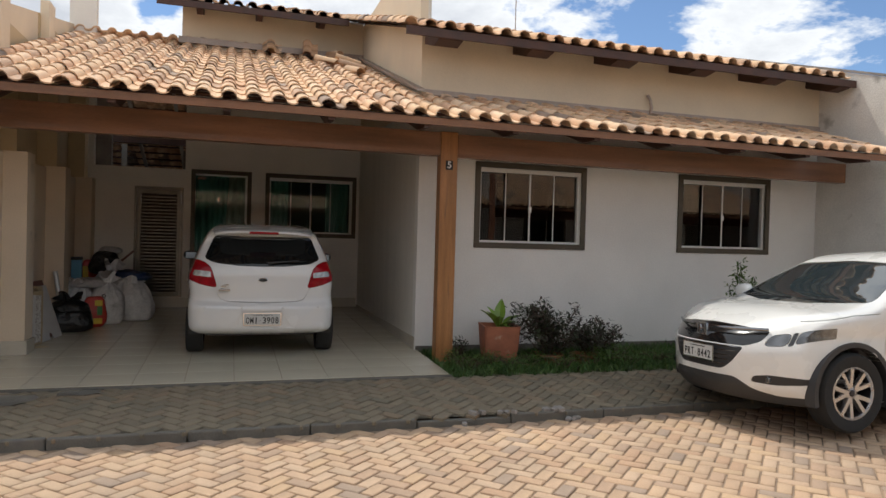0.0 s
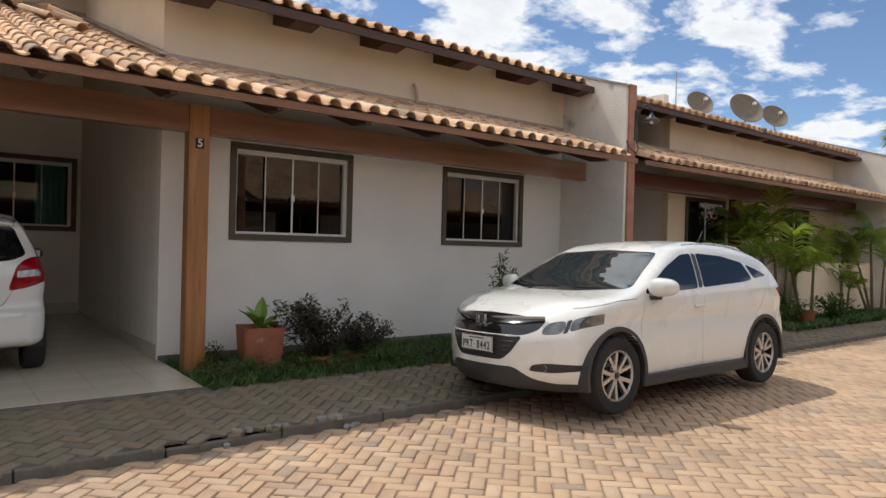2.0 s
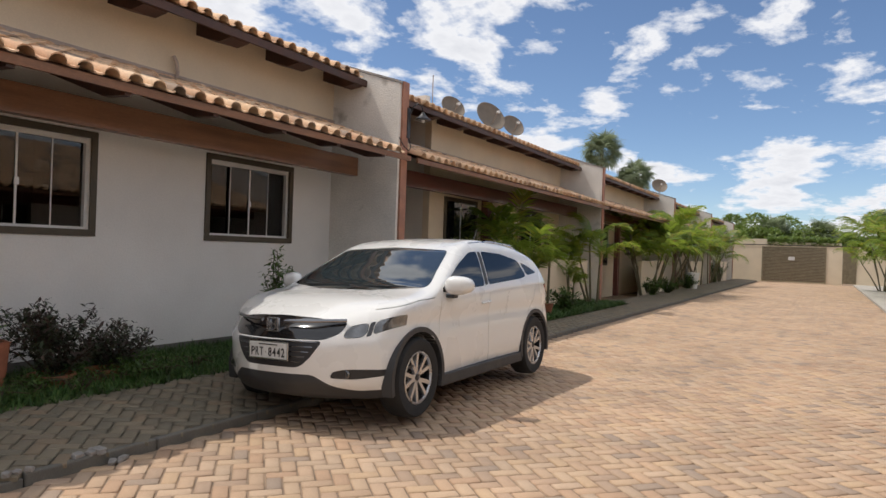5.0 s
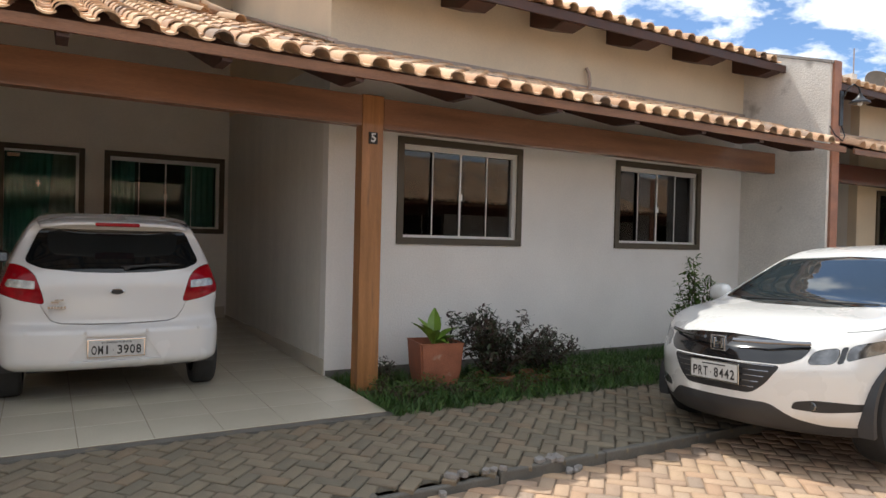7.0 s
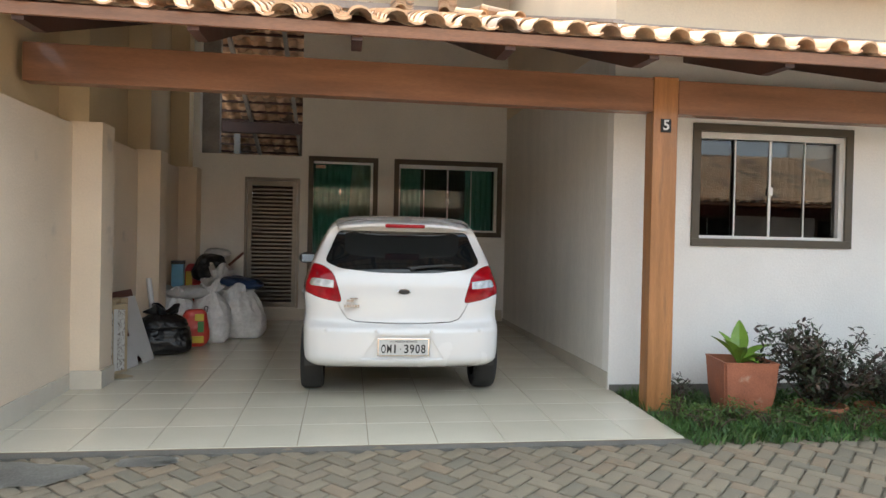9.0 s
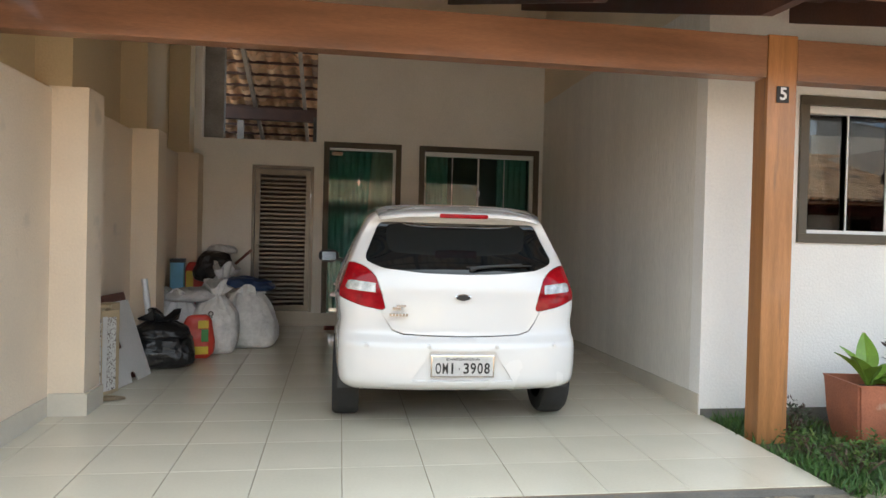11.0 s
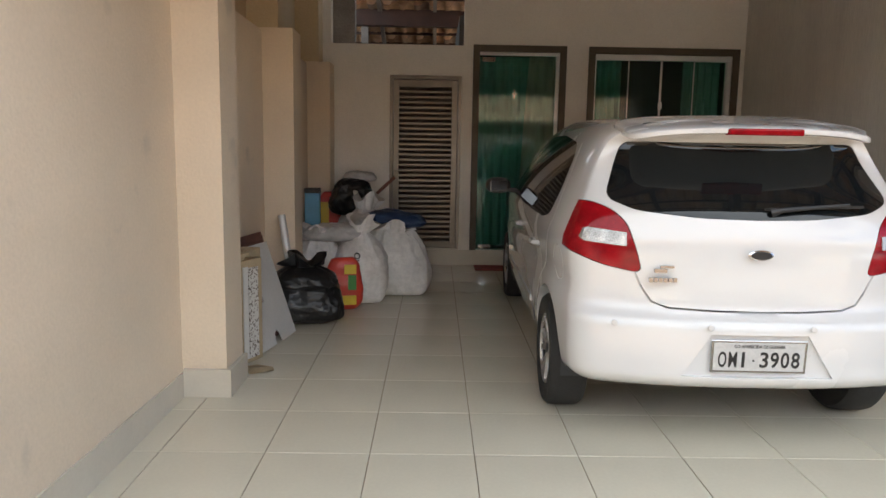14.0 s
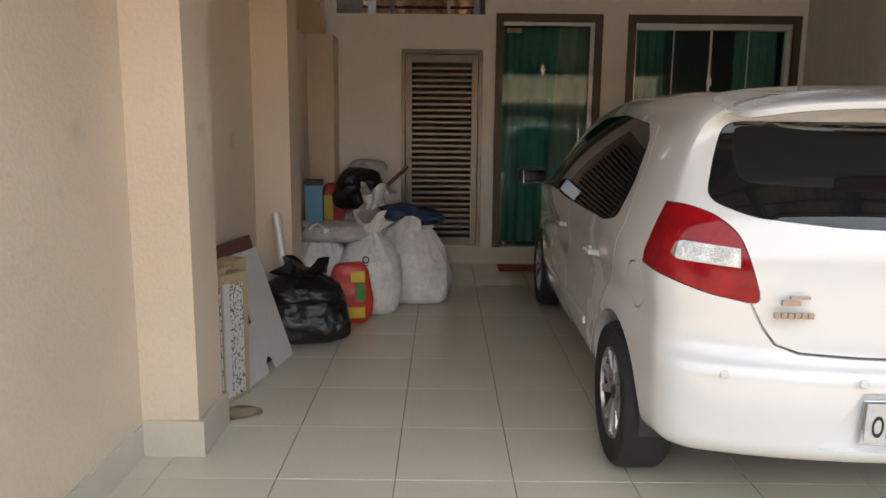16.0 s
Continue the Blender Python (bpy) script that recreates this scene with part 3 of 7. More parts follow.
def under_wall(x, y):
    return (x < HOUSE_X - 0.2 and y < BACK_Y - 0.1) or y < WALL_Y - 0.15


def order(poses, cx, cy):
    return sorted(poses, key=lambda m: (m.translation.x - cx) ** 2 + (m.translation.y - cy) ** 2)


lp = tile_poses(XL - 0.1, XR - 0.02, EAVE_Y, EAVE_Z, 6.4, SLOPE, 3, under_wall)
lay_tiles(roof, order(lp, 3.2, 7.0), 300)
part("fascia", boxes((XL - 0.1, XR, EAVE_Y + 0.03, EAVE_Y + 0.06, EAVE_Z - 0.085, EAVE_Z - 0.012)), FASCIA, roof)
for i in range(11):
    x = -0.75 + i * 1.0
    bm = bmesh.new()
    end = BACK_Y if x < HOUSE_X else WALL_Y
    sloped_bar(bm, x, 0.07, EAVE_Y + 0.06, end, lower_roof_z(EAVE_Y + 0.06) - 0.06, lower_roof_z(end) - 0.06, 0.16, 0.30)
    part("rafter", bm, RAFTER, roof)
part("battens", (lambda b: [box(b, XL - 0.1, HOUSE_X if y > WALL_Y else XR, y, y + 0.05, lower_roof_z(y) - 0.055, lower_roof_z(y) - 0.025) for y in [EAVE_Y + 0.12 + k * EXPOSED * 0.948 for k in range(16)]] and b)(bmesh.new()), RAFTER, roof)
part("flashing", boxes((HOUSE_X + 0.02, XR, WALL_Y - 0.035, WALL_Y - 0.004, 3.235, 3.31), (HOUSE_X + 0.02, XR, WALL_Y - 0.12, WALL_Y - 0.005, 3.225, 3.234)), METAL, None, "painted sheet metal flashing", kind="structure", category="flashing")
bm = bmesh.new()
sloped_bar(bm, HOUSE_X - 0.06, 0.10, WALL_Y - 0.2, BACK_Y, lower_roof_z(WALL_Y - 0.2) + 0.13, lower_roof_z(BACK_Y) + 0.13, 0.03)
part("flashing", bm, METAL, None, "painted sheet metal flashing", kind="structure", category="flashing")
part("flashing", boxes((0.4, HOUSE_X, BACK_Y - 0.09, BACK_Y - 0.004, lower_roof_z(BACK_Y) + 0.04, lower_roof_z(BACK_Y) + 0.14)), METAL, None, "painted sheet metal flashing", kind="structure", category="flashing")
# cream upper walls
part("wall_upper", boxes((HOUSE_X - 0.004, XR, WALL_Y - 0.003, WALL_Y + 0.12, 3.10, upper_roof_z(WALL_Y) - 0.03), (HOUSE_X - 0.004, HOUSE_X + 0.1, WALL_Y + 0.12, BACK_Y, 3.15, 5.3),
     (0.45, HOUSE_X - 0.005, BACK_Y - 0.003, BACK_Y + 0.1, 4.3, 5.32)), CREAM, None, "cream painted clerestory wall between the roofs", kind="structure", category="wall")

# ---- upper roof ----
roof2 = empty("roof_upper", (0, 0, 0), "upper roof of sandy clay barrel tiles", "roof", kind="structure")
up_keep = lambda x, y: x > 3.15 or y > 11.65
up = [m for m in tile_poses(0.1, XR - 0.02, UP_Y, UP_Z, 8.2, 0.31, 5, up_keep)]
front = [m for m in up if m.translation.y < UP_Y + 0.5 or (m.translation.x < 3.4 and m.translation.y < 12.2)]
lay_tiles(roof2, front + [m for m in up if m not in front], len(front))
part("fascia", boxes((3.2, XR, UP_Y + 0.03, UP_Y + 0.06, UP_Z - 0.11, UP_Z - 0.012)), RAFTER, roof2)
part("fascia", boxes((0.1, 3.2, 11.70, 11.73, upper_roof_z(11.70) - 0.12, upper_roof_z(11.70) - 0.015)), RAFTER, roof2)
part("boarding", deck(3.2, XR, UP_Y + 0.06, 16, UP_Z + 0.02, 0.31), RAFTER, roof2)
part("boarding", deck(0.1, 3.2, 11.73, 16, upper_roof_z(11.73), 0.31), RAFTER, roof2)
for x in (3.75, 4.95, 6.15, 7.35, 8.55, 9.75):
    bm = bmesh.new()
    sloped_bar(bm, x, 0.30 if x < 9.7 else 0.2, UP_Y + 0.07, WALL_Y, upper_roof_z(UP_Y + 0.06) - 0.06, upper_roof_z(WALL_Y) - 0.06, 0.17, 0.2)
    part("rafter", bm, RAFTER, roof2)
for x in (0.75, 1.7, 2.75):
    bm = bmesh.new()
    sloped_bar(bm, x, 0.10, 11.74, BACK_Y, upper_roof_z(11.74) - 0.07, upper_roof_z(BACK_Y) - 0.07, 0.16, 0.2)
    part("rafter", bm, RAFTER, roof2)

part("wall_party", prism([(7.4, 2.6), (7.4, 3.45), (8.4, 3.9), (12.6, 4.83), (12.6, 2.6)], XL - 0.34, XL - 0.13, "x"), CREAM, None, "cream parapet wall with pilasters beyond the carport roof", kind="structure", category="wall")
bm = boxes((XL - 0.13, XL - 0.02, 8.3, 8.62, 3.2, 4.05), (XL - 0.13, XL - 0.02, 10.3, 10.62, 3.9, 4.5))
part("wall_pilaster", bm, CREAM, None, "cream wall pilasters above the roof", kind="structure", category="wall")

# ---- doors at the back of the carport ----
d = empty("door_1", (LOUVER[0], BACK_Y, LOUVER[2]), "bronze metal louvered door in its frame", "door", kind="structure")
W, H = LOUVER[1] - LOUVER[0], LOUVER[3] - LOUVER[2]
part("door_frame", boxes((0, 0.035, -0.012, 0.10, 0, H), (W - 0.035, W, -0.012, 0.10, 0, H), (0.035, W - 0.035, -0.012, 0.10, H - 0.04, H), bevel=0.003), BRONZE, d)
leaf = new("door_leaf")
leaf.parent = d
part("stile", boxes((0.04, 0.10, 0.01, 0.045, 0.01, H - 0.045), bevel=0.003), BRONZE, leaf)
part("stile", boxes((W - 0.10, W - 0.04, 0.01, 0.045, 0.01, H - 0.045), bevel=0.003), BRONZE, leaf)
part("rail", boxes((0.10, W - 0.10, 0.01, 0.045, 0.01, 0.08), bevel=0.003), BRONZE, leaf)
part("rail", boxes((0.10, W - 0.10, 0.01, 0.045, H - 0.12, H - 0.045), bevel=0.003), BRONZE, leaf)
slat = bmesh.new()
box(slat, 0.10, W - 0.10, -0.022, 0.022, -0.003, 0.003, 0.0015)
bmesh.ops.rotate(slat, verts=slat.verts, cent=(0, 0, 0), matrix=Matrix.Rotation(radians(-48), 3, "X"))
first = part("slat", slat, BRONZE, leaf)
part("door_panel", boxes((0.10, W - 0.10, 0.050, 0.056, 0.05, H - 0.08)), BRONZE, leaf)
n = 30
for i in range(n):
    o = first if i == 0 else first.copy()
    if i:
        scene.collection.objects.link(o)
    o.location = (0, 0.028, 0.10 + i * (H - 0.24) / (n - 1))
part("door_handle", tube(bmesh.new(), [(0.07, 0.012, 0.85), (0.07, -0.035, 0.85), (0.15, -0.04, 0.85)], 0.009, 8), BRONZE, leaf, smooth=True)
part("lock_plate", boxes((0.05, 0.09, 0.002, 0.010, 0.76, 0.92)), BRONZE, leaf)
part("threshold", boxes((0, W, -0.01, 0.12, -0.012, 0.008)), SKIRT, d, "pale stone threshold")

d = empty("door_2", (GREEN[0], BACK_Y, GREEN[2]), "green glass door with curtain behind, dark moulding", "door", kind="structure")
W, H = GREEN[1] - GREEN[0], GREEN[3] - GREEN[2]
part("moulding", boxes((-0.07, 0, -0.03, 0.02, 0, H + 0.07), bevel=0.004), TRIM, d)
part("moulding", boxes((W, W + 0.07, -0.03, 0.02, 0, H + 0.07), bevel=0.004), TRIM, d)
part("moulding", boxes((0, W, -0.03, 0.02, H, H + 0.07), bevel=0.004), TRIM, d)
part("frame_bar", boxes((0.0, W, 0.02, 0.07, H - 0.03, H)), ALU, d)
part("frame_bar", boxes((W - 0.035, W, 0.02, 0.07, 0, H - 0.03)), ALU, d)
part("pane", boxes((0.0, W - 0.035, 0.04, 0.05, 0.0, H - 0.03)), GREENPANE, d).visible_shadow = False
part("hinge_clamp", boxes((0.03, 0.17, 0.026, 0.062, H - 0.10, H - 0.05), bevel=0.003), CHROME, d)
part("hinge_clamp", boxes((0.03, 0.17, 0.026, 0.062, 0.01, 0.06), bevel=0.003), CHROME, d)
part("ornament", boxes((0.36, 0.41, 0.030, 0.038, 1.70, 1.712), (0.379, 0.391, 0.030, 0.038, 1.66, 1.75)), CHROME, d)
part("door_pull", tube(bmesh.new(), [(W - 0.12, 0.04, 0.95), (W - 0.12, 0.0, 0.95), (W - 0.12, 0.0, 1.15), (W - 0.12, 0.04, 1.15)], 0.008, 8), CHROME, d, smooth=True)


def curtain(name, x0, x1, z0, z1, y, material, label, folds=9, gather=0.0):
    """A hanging cloth with folds; gather pulls its lower left edge to the right."""
    bm = bmesh.new()
    nx, nz = folds * 8, 10
    rr = random.Random(name + str(x0))
    ph = [rr.uniform(-0.6, 0.6) for _ in range(folds + 1)]
    rows = []
    for j in range(nz + 1):
        t = j / nz
        row = []
        for i in range(nx + 1):
            u = i / nx
            x = x0 + (x1 - x0) * u + gather * (1 - t) ** 0.7 * (1 - u)
            k = u * folds
            yy = 0.028 * math.sin(k * 2 * math.pi + ph[int(min(k, folds))] * 0.5) * (0.6 + 0.4 * (1 - t))
            row.append(bm.verts.new((x, y + yy, z0 + (z1 - z0) * t)))
        rows.append(row)
    for a, b in zip(rows, rows[1:]):
        for i in range(nx):
            bm.faces.new((a[i], a[i + 1], b[i + 1], b[i]))
    return part(name, bm, material, None, label, smooth=True, category="curtain")


CLOTH = mat("pale_green_curtain_cloth", (0.30, 0.42, 0.38), 0.9, 0.08, 5, 0.05, 200, 0.1)
PINK = mat("pinkish_curtain_cloth", (0.75, 0.50, 0.44), 0.9, 0.08, 5, 0.05, 200, 0.1)
curtain("curtain", GREEN[0] + 0.0, GREEN[1] - 0.22, 0.33, 2.42, BACK_Y + 0.22, CLOTH, "long green folded curtain behind the glass door", 7)
curtain("curtain", GREEN[1] - 0.30, GREEN[1] - 0.02, 0.33, 2.42, BACK_Y + 0.16, PINK, "pinkish brown curtain drawn beside the door", 3, -0.10)
curtain("curtain", BWIN[0] + 0.02, BWIN[0] + 0.34, 1.47, 2.42, BACK_Y + 0.2, CLOTH, "green curtain at the window's side", 4)
curtain("curtain", BWIN[1] - 0.46, BWIN[1] - 0.05, 1.47, 2.42, BACK_Y + 0.2, CLOTH, "green curtain at the window's side", 5)
# Added box, painted dark in place of an unlit room.
part("room_wall", boxes((0.55, 1.9, 14.0, 14.05, 0, 2.8), (0.5, 0.55, 12.5, 14.05, 0, 2.8), (1.9, 1.94, 12.5, 14.0, 0, 2.8), (0.5, 1.94, 12.5, 14.05, 2.8, 2.84), (0.5, 1.94, 12.5, 14.05, 0.2, 0.28)), ROOM, None, "box behind the glass door, room dimness painted into its walls", kind="structure", category="wall")
part("door_mat", boxes((0.70, 1.25, 11.98, 12.30, floor_z(12.1) + 0.006, floor_z(12.1) + 0.018), bevel=0.004), mat("red_mat_fibre", (0.22, 0.05, 0.04), 0.95, 0.3, 12, 0.3, 150, 0.6), None, "worn dark red door mat before the glass door", category="mat")

# ---- the covered yard seen over the back wall ----
bp = []
ang = math.degrees(math.atan(0.33))
rb = random.Random(9)
yard = empty("yard_roof", (0, 0, 0), "clay tile roof over the rear yard seen from below", "roof", kind="structure")
y, z = 19.4, 2.35
while y > 12.6:
    for i in range(14):
        bp.append(pose(-1.5 + i * PITCH + PITCH, y, z, 0, 0, 180) @ pose(0, 0, 0, 0, 0, 0) @ Matrix.Scale(1, 4))
    y -= 0.335
    z += 0.335 * 0.33
bp = [pose(m.translation.x - PITCH, m.translation.y, m.translation.z + 0.03, -ang, 0, 0) @ pose(0, 0, 0, 0, 0, 0) for m in bp]
bp = [pose(m.translation.x + PITCH, m.translation.y, m.translation.z, 0, 0, 180) @ pose(0, 0, 0, ang, 0, rb.uniform(-1, 1)) for m in [pose(*b.translation) for b in bp]]
me = repeated("roof_tiles", TV, TF, bp, True)
part("roof_tiles", me, TILES, yard, kind="stuff")
bm = bmesh.new()
y, z = 19.45, 2.35
while y > 12.6:
    box(bm, -1.5, 1.6, y, y + 0.045, z - 0.035, z + 0.005)
    y -= 0.335
    z += 0.335 * 0.33
part("battens", bm, RAFTER, yard)
for x in (-0.62, 0.22, 1.1):
    bm = bmesh.new()
    sloped_bar(bm, x, 0.055, 19.5, 12.55, 2.30, 2.30 + 6.95 * 0.33, 0.11)
    part("rafter", bm, CAPPING, yard)
part("beam", boxes((-1.3, 1.6, 15.45, 15.6, 3.27, 3.47)), RAFTER, yard, "dark timber beam")
part("support", boxes((-0.86, -0.76, 15.2, 15.3, 0.1, 3.2)), CAPPING, yard, "pale post")
part("wall_yard", boxes((-1.6, -1.45, 12.5, 20.0, -0.2, 3.2), (0.55, 0.7, 14.1, 20.0, -0.2, 2.6), (-1.6, 3, 20.0, 20.15, -0.2, 2.2), (-1.6, 0.5, 12.5, 20, -0.2, 0.15), (-1.3, -0.64, 12.56, 12.7, 0.15, 4.3)), CAPPING, None, "grey rendered yard wall", kind="structure", category="wall")

# ---- small fittings on the house ----
n5 = empty("house_number", (3.79, 7.623, 2.31), "small dark plate with a white figure five", "number sign")
part("plate", boxes((-0.045, 0.045, -0.008, 0.0, -0.055, 0.055), bevel=0.002), INK, n5)
me = text_mesh("5", 0.115, 0.002)
me.transform(pose(0, -0.012, 0, 90, 0, 0))
part("figure", me, ALU, n5, "white figure")
pipe = part("roof_pipe", tube(bmesh.new(), [(6.90, WALL_Y - 0.02, 3.22), (6.90, WALL_Y - 0.06, 3.34), (6.87, WALL_Y - 0.07, 3.45), (6.84, WALL_Y - 0.05, 3.52)], 0.022, 10), METAL, None, "short bent grey pipe above the roof flashing", smooth=True, category="pipe")
lamp = empty("wall_lamp", (10.14, 6.87, 3.30), "black gooseneck wall lamp with a bell shade", "lamp")
BLACKM = plain("black_enamel", (0.02, 0.02, 0.022), 0.4)
part("bracket", boxes((-0.04, 0.04, -0.0, 0.03, -0.30, 0.16), bevel=0.005), BLACKM, lamp)
part("arm", tube(bmesh.new(), [(0, 0, 0.05), (0.02, -0.06, 0.18), (0.08, -0.10, 0.24), (0.17, -0.12, 0.20), (0.20, -0.12, 0.12)], 0.011, 8), BLACKM, lamp, smooth=True)
part("shade", lathe(bmesh.new(), [(0.02, 0.13), (0.03, 0.10), (0.06, 0.06), (0.12, 0.02), (0.125, 0.0), (0.11, 0.004)], (0.20, -0.12, 0), 24), BLACKM, lamp, smooth=True)
part("bulb", lathe(bmesh.new(), [(0.01, 0.05), (0.028, 0.02), (0.03, -0.01), (0.015, -0.035)], (0.20, -0.12, 0), 14), ALU, lamp, smooth=True)
cable = part("cable", tube(bmesh.new(), [(10.12, 6.86, 3.0), (10.10, 6.80, 2.86), (10.02, 6.78, 2.78), (9.95, 6.84, 2.86), (9.93, 6.9, 2.98)], 0.008, 6), BLACKM, None, "loose black cable at the party wall", smooth=True, category="cable")
cable = part("cable", tube(bmesh.new(), [(-1.0, 6.90, 2.78), (-0.86, 6.88, 2.70), (-0.55, 6.88, 2.68), (-0.2, 6.90, 2.74), (0.1, 6.93, 2.80)], 0.006, 6), BLACKM, None, "thin loose cable hanging at the fascia", smooth=True, category="cable")
part("antenna_rod", tube(bmesh.new(), [(5.6, 10.0, 4.6), (5.6, 10.0, 5.55)], 0.008, 6), METAL, None, "thin antenna rod on the upper roof", category="antenna")
# spare tiles left on the carport roof
for x, c, turn in ((1.95, 5, 8), (2.55, 7, -5), (3.12, 3, 20)):
    y = 11.75
    st = empty("tile_stack", (x, y, lower_roof_z(y) + 0.10), "small stack of spare clay roof tiles", "roof tile", "tile stacks")
    for i in range(c):
        o = new("roof_tile", tile_mesh)
        o.parent = st
        o.matrix_local = pose(-0.13, 0, 0.004 + i * 0.03, 12, 0, turn)
for x, y, t in ((3.20, 10.2, 70), (3.0, 9.7, 20), (3.28, 11.0, 85), (2.85, 10.9, 50)):
    o = new("roof_tile", tile_mesh)
    o.matrix_world = pose(x, y, lower_roof_z(y) + 0.085, 18, 0, t)
    tagged(o, "loose clay roof tile lying on the carport roof", "roof tile", "loose tiles")

# ---- neighbouring houses ----


def upper_storey(h, x, Lh):
    up2 = tile_poses(0.02, Lh - 0.05, UP_Y, UP_Z - 0.05, 6.4, 0.31, int(x * 7) + 61)
    part("roof_tiles", repeated("roof_tiles", TV, TF, up2, True), TILES, h, kind="stuff")
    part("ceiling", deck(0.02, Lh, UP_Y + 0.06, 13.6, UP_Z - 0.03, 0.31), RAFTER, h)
    part("fascia", boxes((0, Lh, UP_Y + 0.03, UP_Y + 0.06, UP_Z - 0.15, UP_Z - 0.06)), RAFTER, h)
    for i in range(9):
        bm = bmesh.new()
        sloped_bar(bm, 0.9 + i * 1.15, 0.24, UP_Y + 0.07, WALL_Y, upper_roof_z(UP_Y + 0.06) - 0.11, upper_roof_z(WALL_Y) - 0.11, 0.15, 0.2)
        part("rafter", bm, RAFTER, h)


def house(x, turn):
    """A row house like the first, its left party wall at x; turned for the far side of the street."""
    h = empty("house", (x, 0, 0), "cream row house with clay tile roofs and a carport", "house", "row houses")
    Lh = 10.45
    # Fronts across the street are white to throw light back.
    part("wall", boxes((2.9, Lh, WALL_Y, WALL_Y + 0.15, -0.2, 3.0 if turn else 4.0)), WALL if turn else CREAM, h)
    part("wall", boxes((2.9, 3.05, WALL_Y + 0.15, 12.4, -0.2, 4.4)), INNER, h)
    part("wall", boxes((0, 2.9, 12.4, 12.55, -0.2, 5.3)), INNER, h)
    part("party_wall", prism([(6.92, -0.2), (6.92, 3.80), (16.0, 6.70), (16.0, -0.2)], Lh, Lh + 0.2, "x"), PARAPET, h)
    part("coping", prism([(6.90, 3.80), (6.90, 3.835), (16.0, 6.735), (16.0, 6.704)], Lh - 0.01, Lh + 0.21, "x"), CAPPING, h)
    part("edge_trim", boxes((Lh + 0.03, Lh + 0.212, 6.885, 6.917, -0.2, 3.84)), BRICKTRIM, h)
    part("beam", boxes((0, Lh, BY0, BY1, 2.40, 2.68)), REDBEAM, h)
    part("post", boxes((4.42, 4.66, BY0 - 0.01, BY1 + 0.01, -0.1, 2.398)), REDBEAM, h)
    rp = tile_poses(0.02, Lh - 0.05, EAVE_Y, EAVE_Z, 5.8, SLOPE, int(x * 7) + 60, lambda a, b: turn or a < 2.7 or b < WALL_Y - 0.15)
    me = repeated("roof_tiles", TV, TF, rp, True)
    part("roof_tiles", me, TILES, h, kind="stuff")
    if not turn:
        upper_storey(h, x, Lh)
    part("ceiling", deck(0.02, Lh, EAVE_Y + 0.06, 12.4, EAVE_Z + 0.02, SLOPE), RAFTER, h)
    part("fascia", boxes((0, Lh, EAVE_Y + 0.03, EAVE_Y + 0.06, EAVE_Z - 0.085, EAVE_Z - 0.012)), FASCIA, h)
    part("flashing", boxes((0, Lh, WALL_Y - 0.03, WALL_Y - 0.002, 3.22, 3.30)) if not turn else boxes((0, Lh, 12.2, 12.3, 4.4, 4.5)), METAL, h)
    part("garden_wall", boxes((6.4, Lh - 0.02, 7.25, 7.36, -0.2, 1.15)), CREAM, h)
    for a, b in ((3.5, 5.0), (7.5, 9.0)):
        w = new("window")
        w.parent = h
        lo = 0.95 if a < 5 else 1.35
        w.location = (a, WALL_Y, lo)
        hh = 2.42 - lo
        part("window_frame", boxes((0, b - a, -0.03, -0.002, hh - 0.08, hh)), TRIM, w)
        part("window_frame", boxes((0, b - a, -0.03, -0.002, 0, 0.08)), TRIM, w)
        part("window_frame", boxes((0, 0.08, -0.03, -0.002, 0.08, hh - 0.08)), TRIM, w)
        part("window_frame", boxes((b - a - 0.08, b - a, -0.03, -0.002, 0.08, hh - 0.08)), TRIM, w)
        part("glazing_bar", boxes((0.70, 0.74, -0.022, -0.012, 0.08, hh - 0.08)), ALU, w)
        part("pane", boxes((0.08, b - a - 0.08, -0.012, -0.004, 0.08, hh - 0.08)), TINT, w)
    h.matrix_world = pose(x, 0, 0) if not turn else pose(x + Lh, 5.02, -0.25, 0, 0, 180)
    return h


REDBEAM = mat("dark_red_timber", (0.10, 0.028, 0.02), 0.4, 0.25, 2.5, 0.12, 60, 0.12, stretch=(0.35, 4, 4), coat=0.2)
for x in (10.13, 20.78, 31.43, 42.08):
    house(x, False)
for x in (-12.6, -1.95, 8.7, 19.35, 30.0, 40.65):
    house(x, True)
# Out of direct view; its pale colour serves as a reflector.
part("pavement_opposite", boxes((-30, 54, -3.3, -0.40, -0.2, -0.09)), PALECEMENT, None, "far sidewalk, made pale to bounce light onto the house front", kind="structure", category="sidewalk")


def dish(x, y, z, r, turn):
    s = empty("satellite_dish", (x, y, z), "grey metal satellite dish on a short mast", "satellite dish", "satellite dishes", turn)
    prof = [(0.0 + r * k / 8, 0.28 * r * (k / 8) ** 2) for k in range(1, 9)]
    bm = lathe(bmesh.new(), prof + [(r * 1.01, 0.28 * r + 0.012), (r * 0.97, 0.28 * r + 0.02)] + [(r * k / 8, 0.28 * r * (k / 8) ** 2 + 0.015) for k in range(7, 0, -1)], (0, 0, 0), 28, "y")
    bmesh.ops.transform(bm, matrix=pose(0, 0, 0.0, 28), verts=bm.verts)
    part("reflector", bm, DISH, s, smooth=True)
    part("mast", tube(bmesh.new(), [(0, 0.02, -0.1), (0, 0.10, -r * 0.8), (0, 0.10, -r - 0.5)], 0.02, 8), METAL, s)
    part("feed_arm", tube(bmesh.new(), [(0, 0.02, -r * 0.7), (0, r * 0.9, 0.22 * r)], 0.012, 6), METAL, s)
    part("feed_horn", lathe(bmesh.new(), [(0.03, 0), (0.045, 0.09)], (0, r * 0.85, 0.25 * r), 12, "y"), ALU, s)


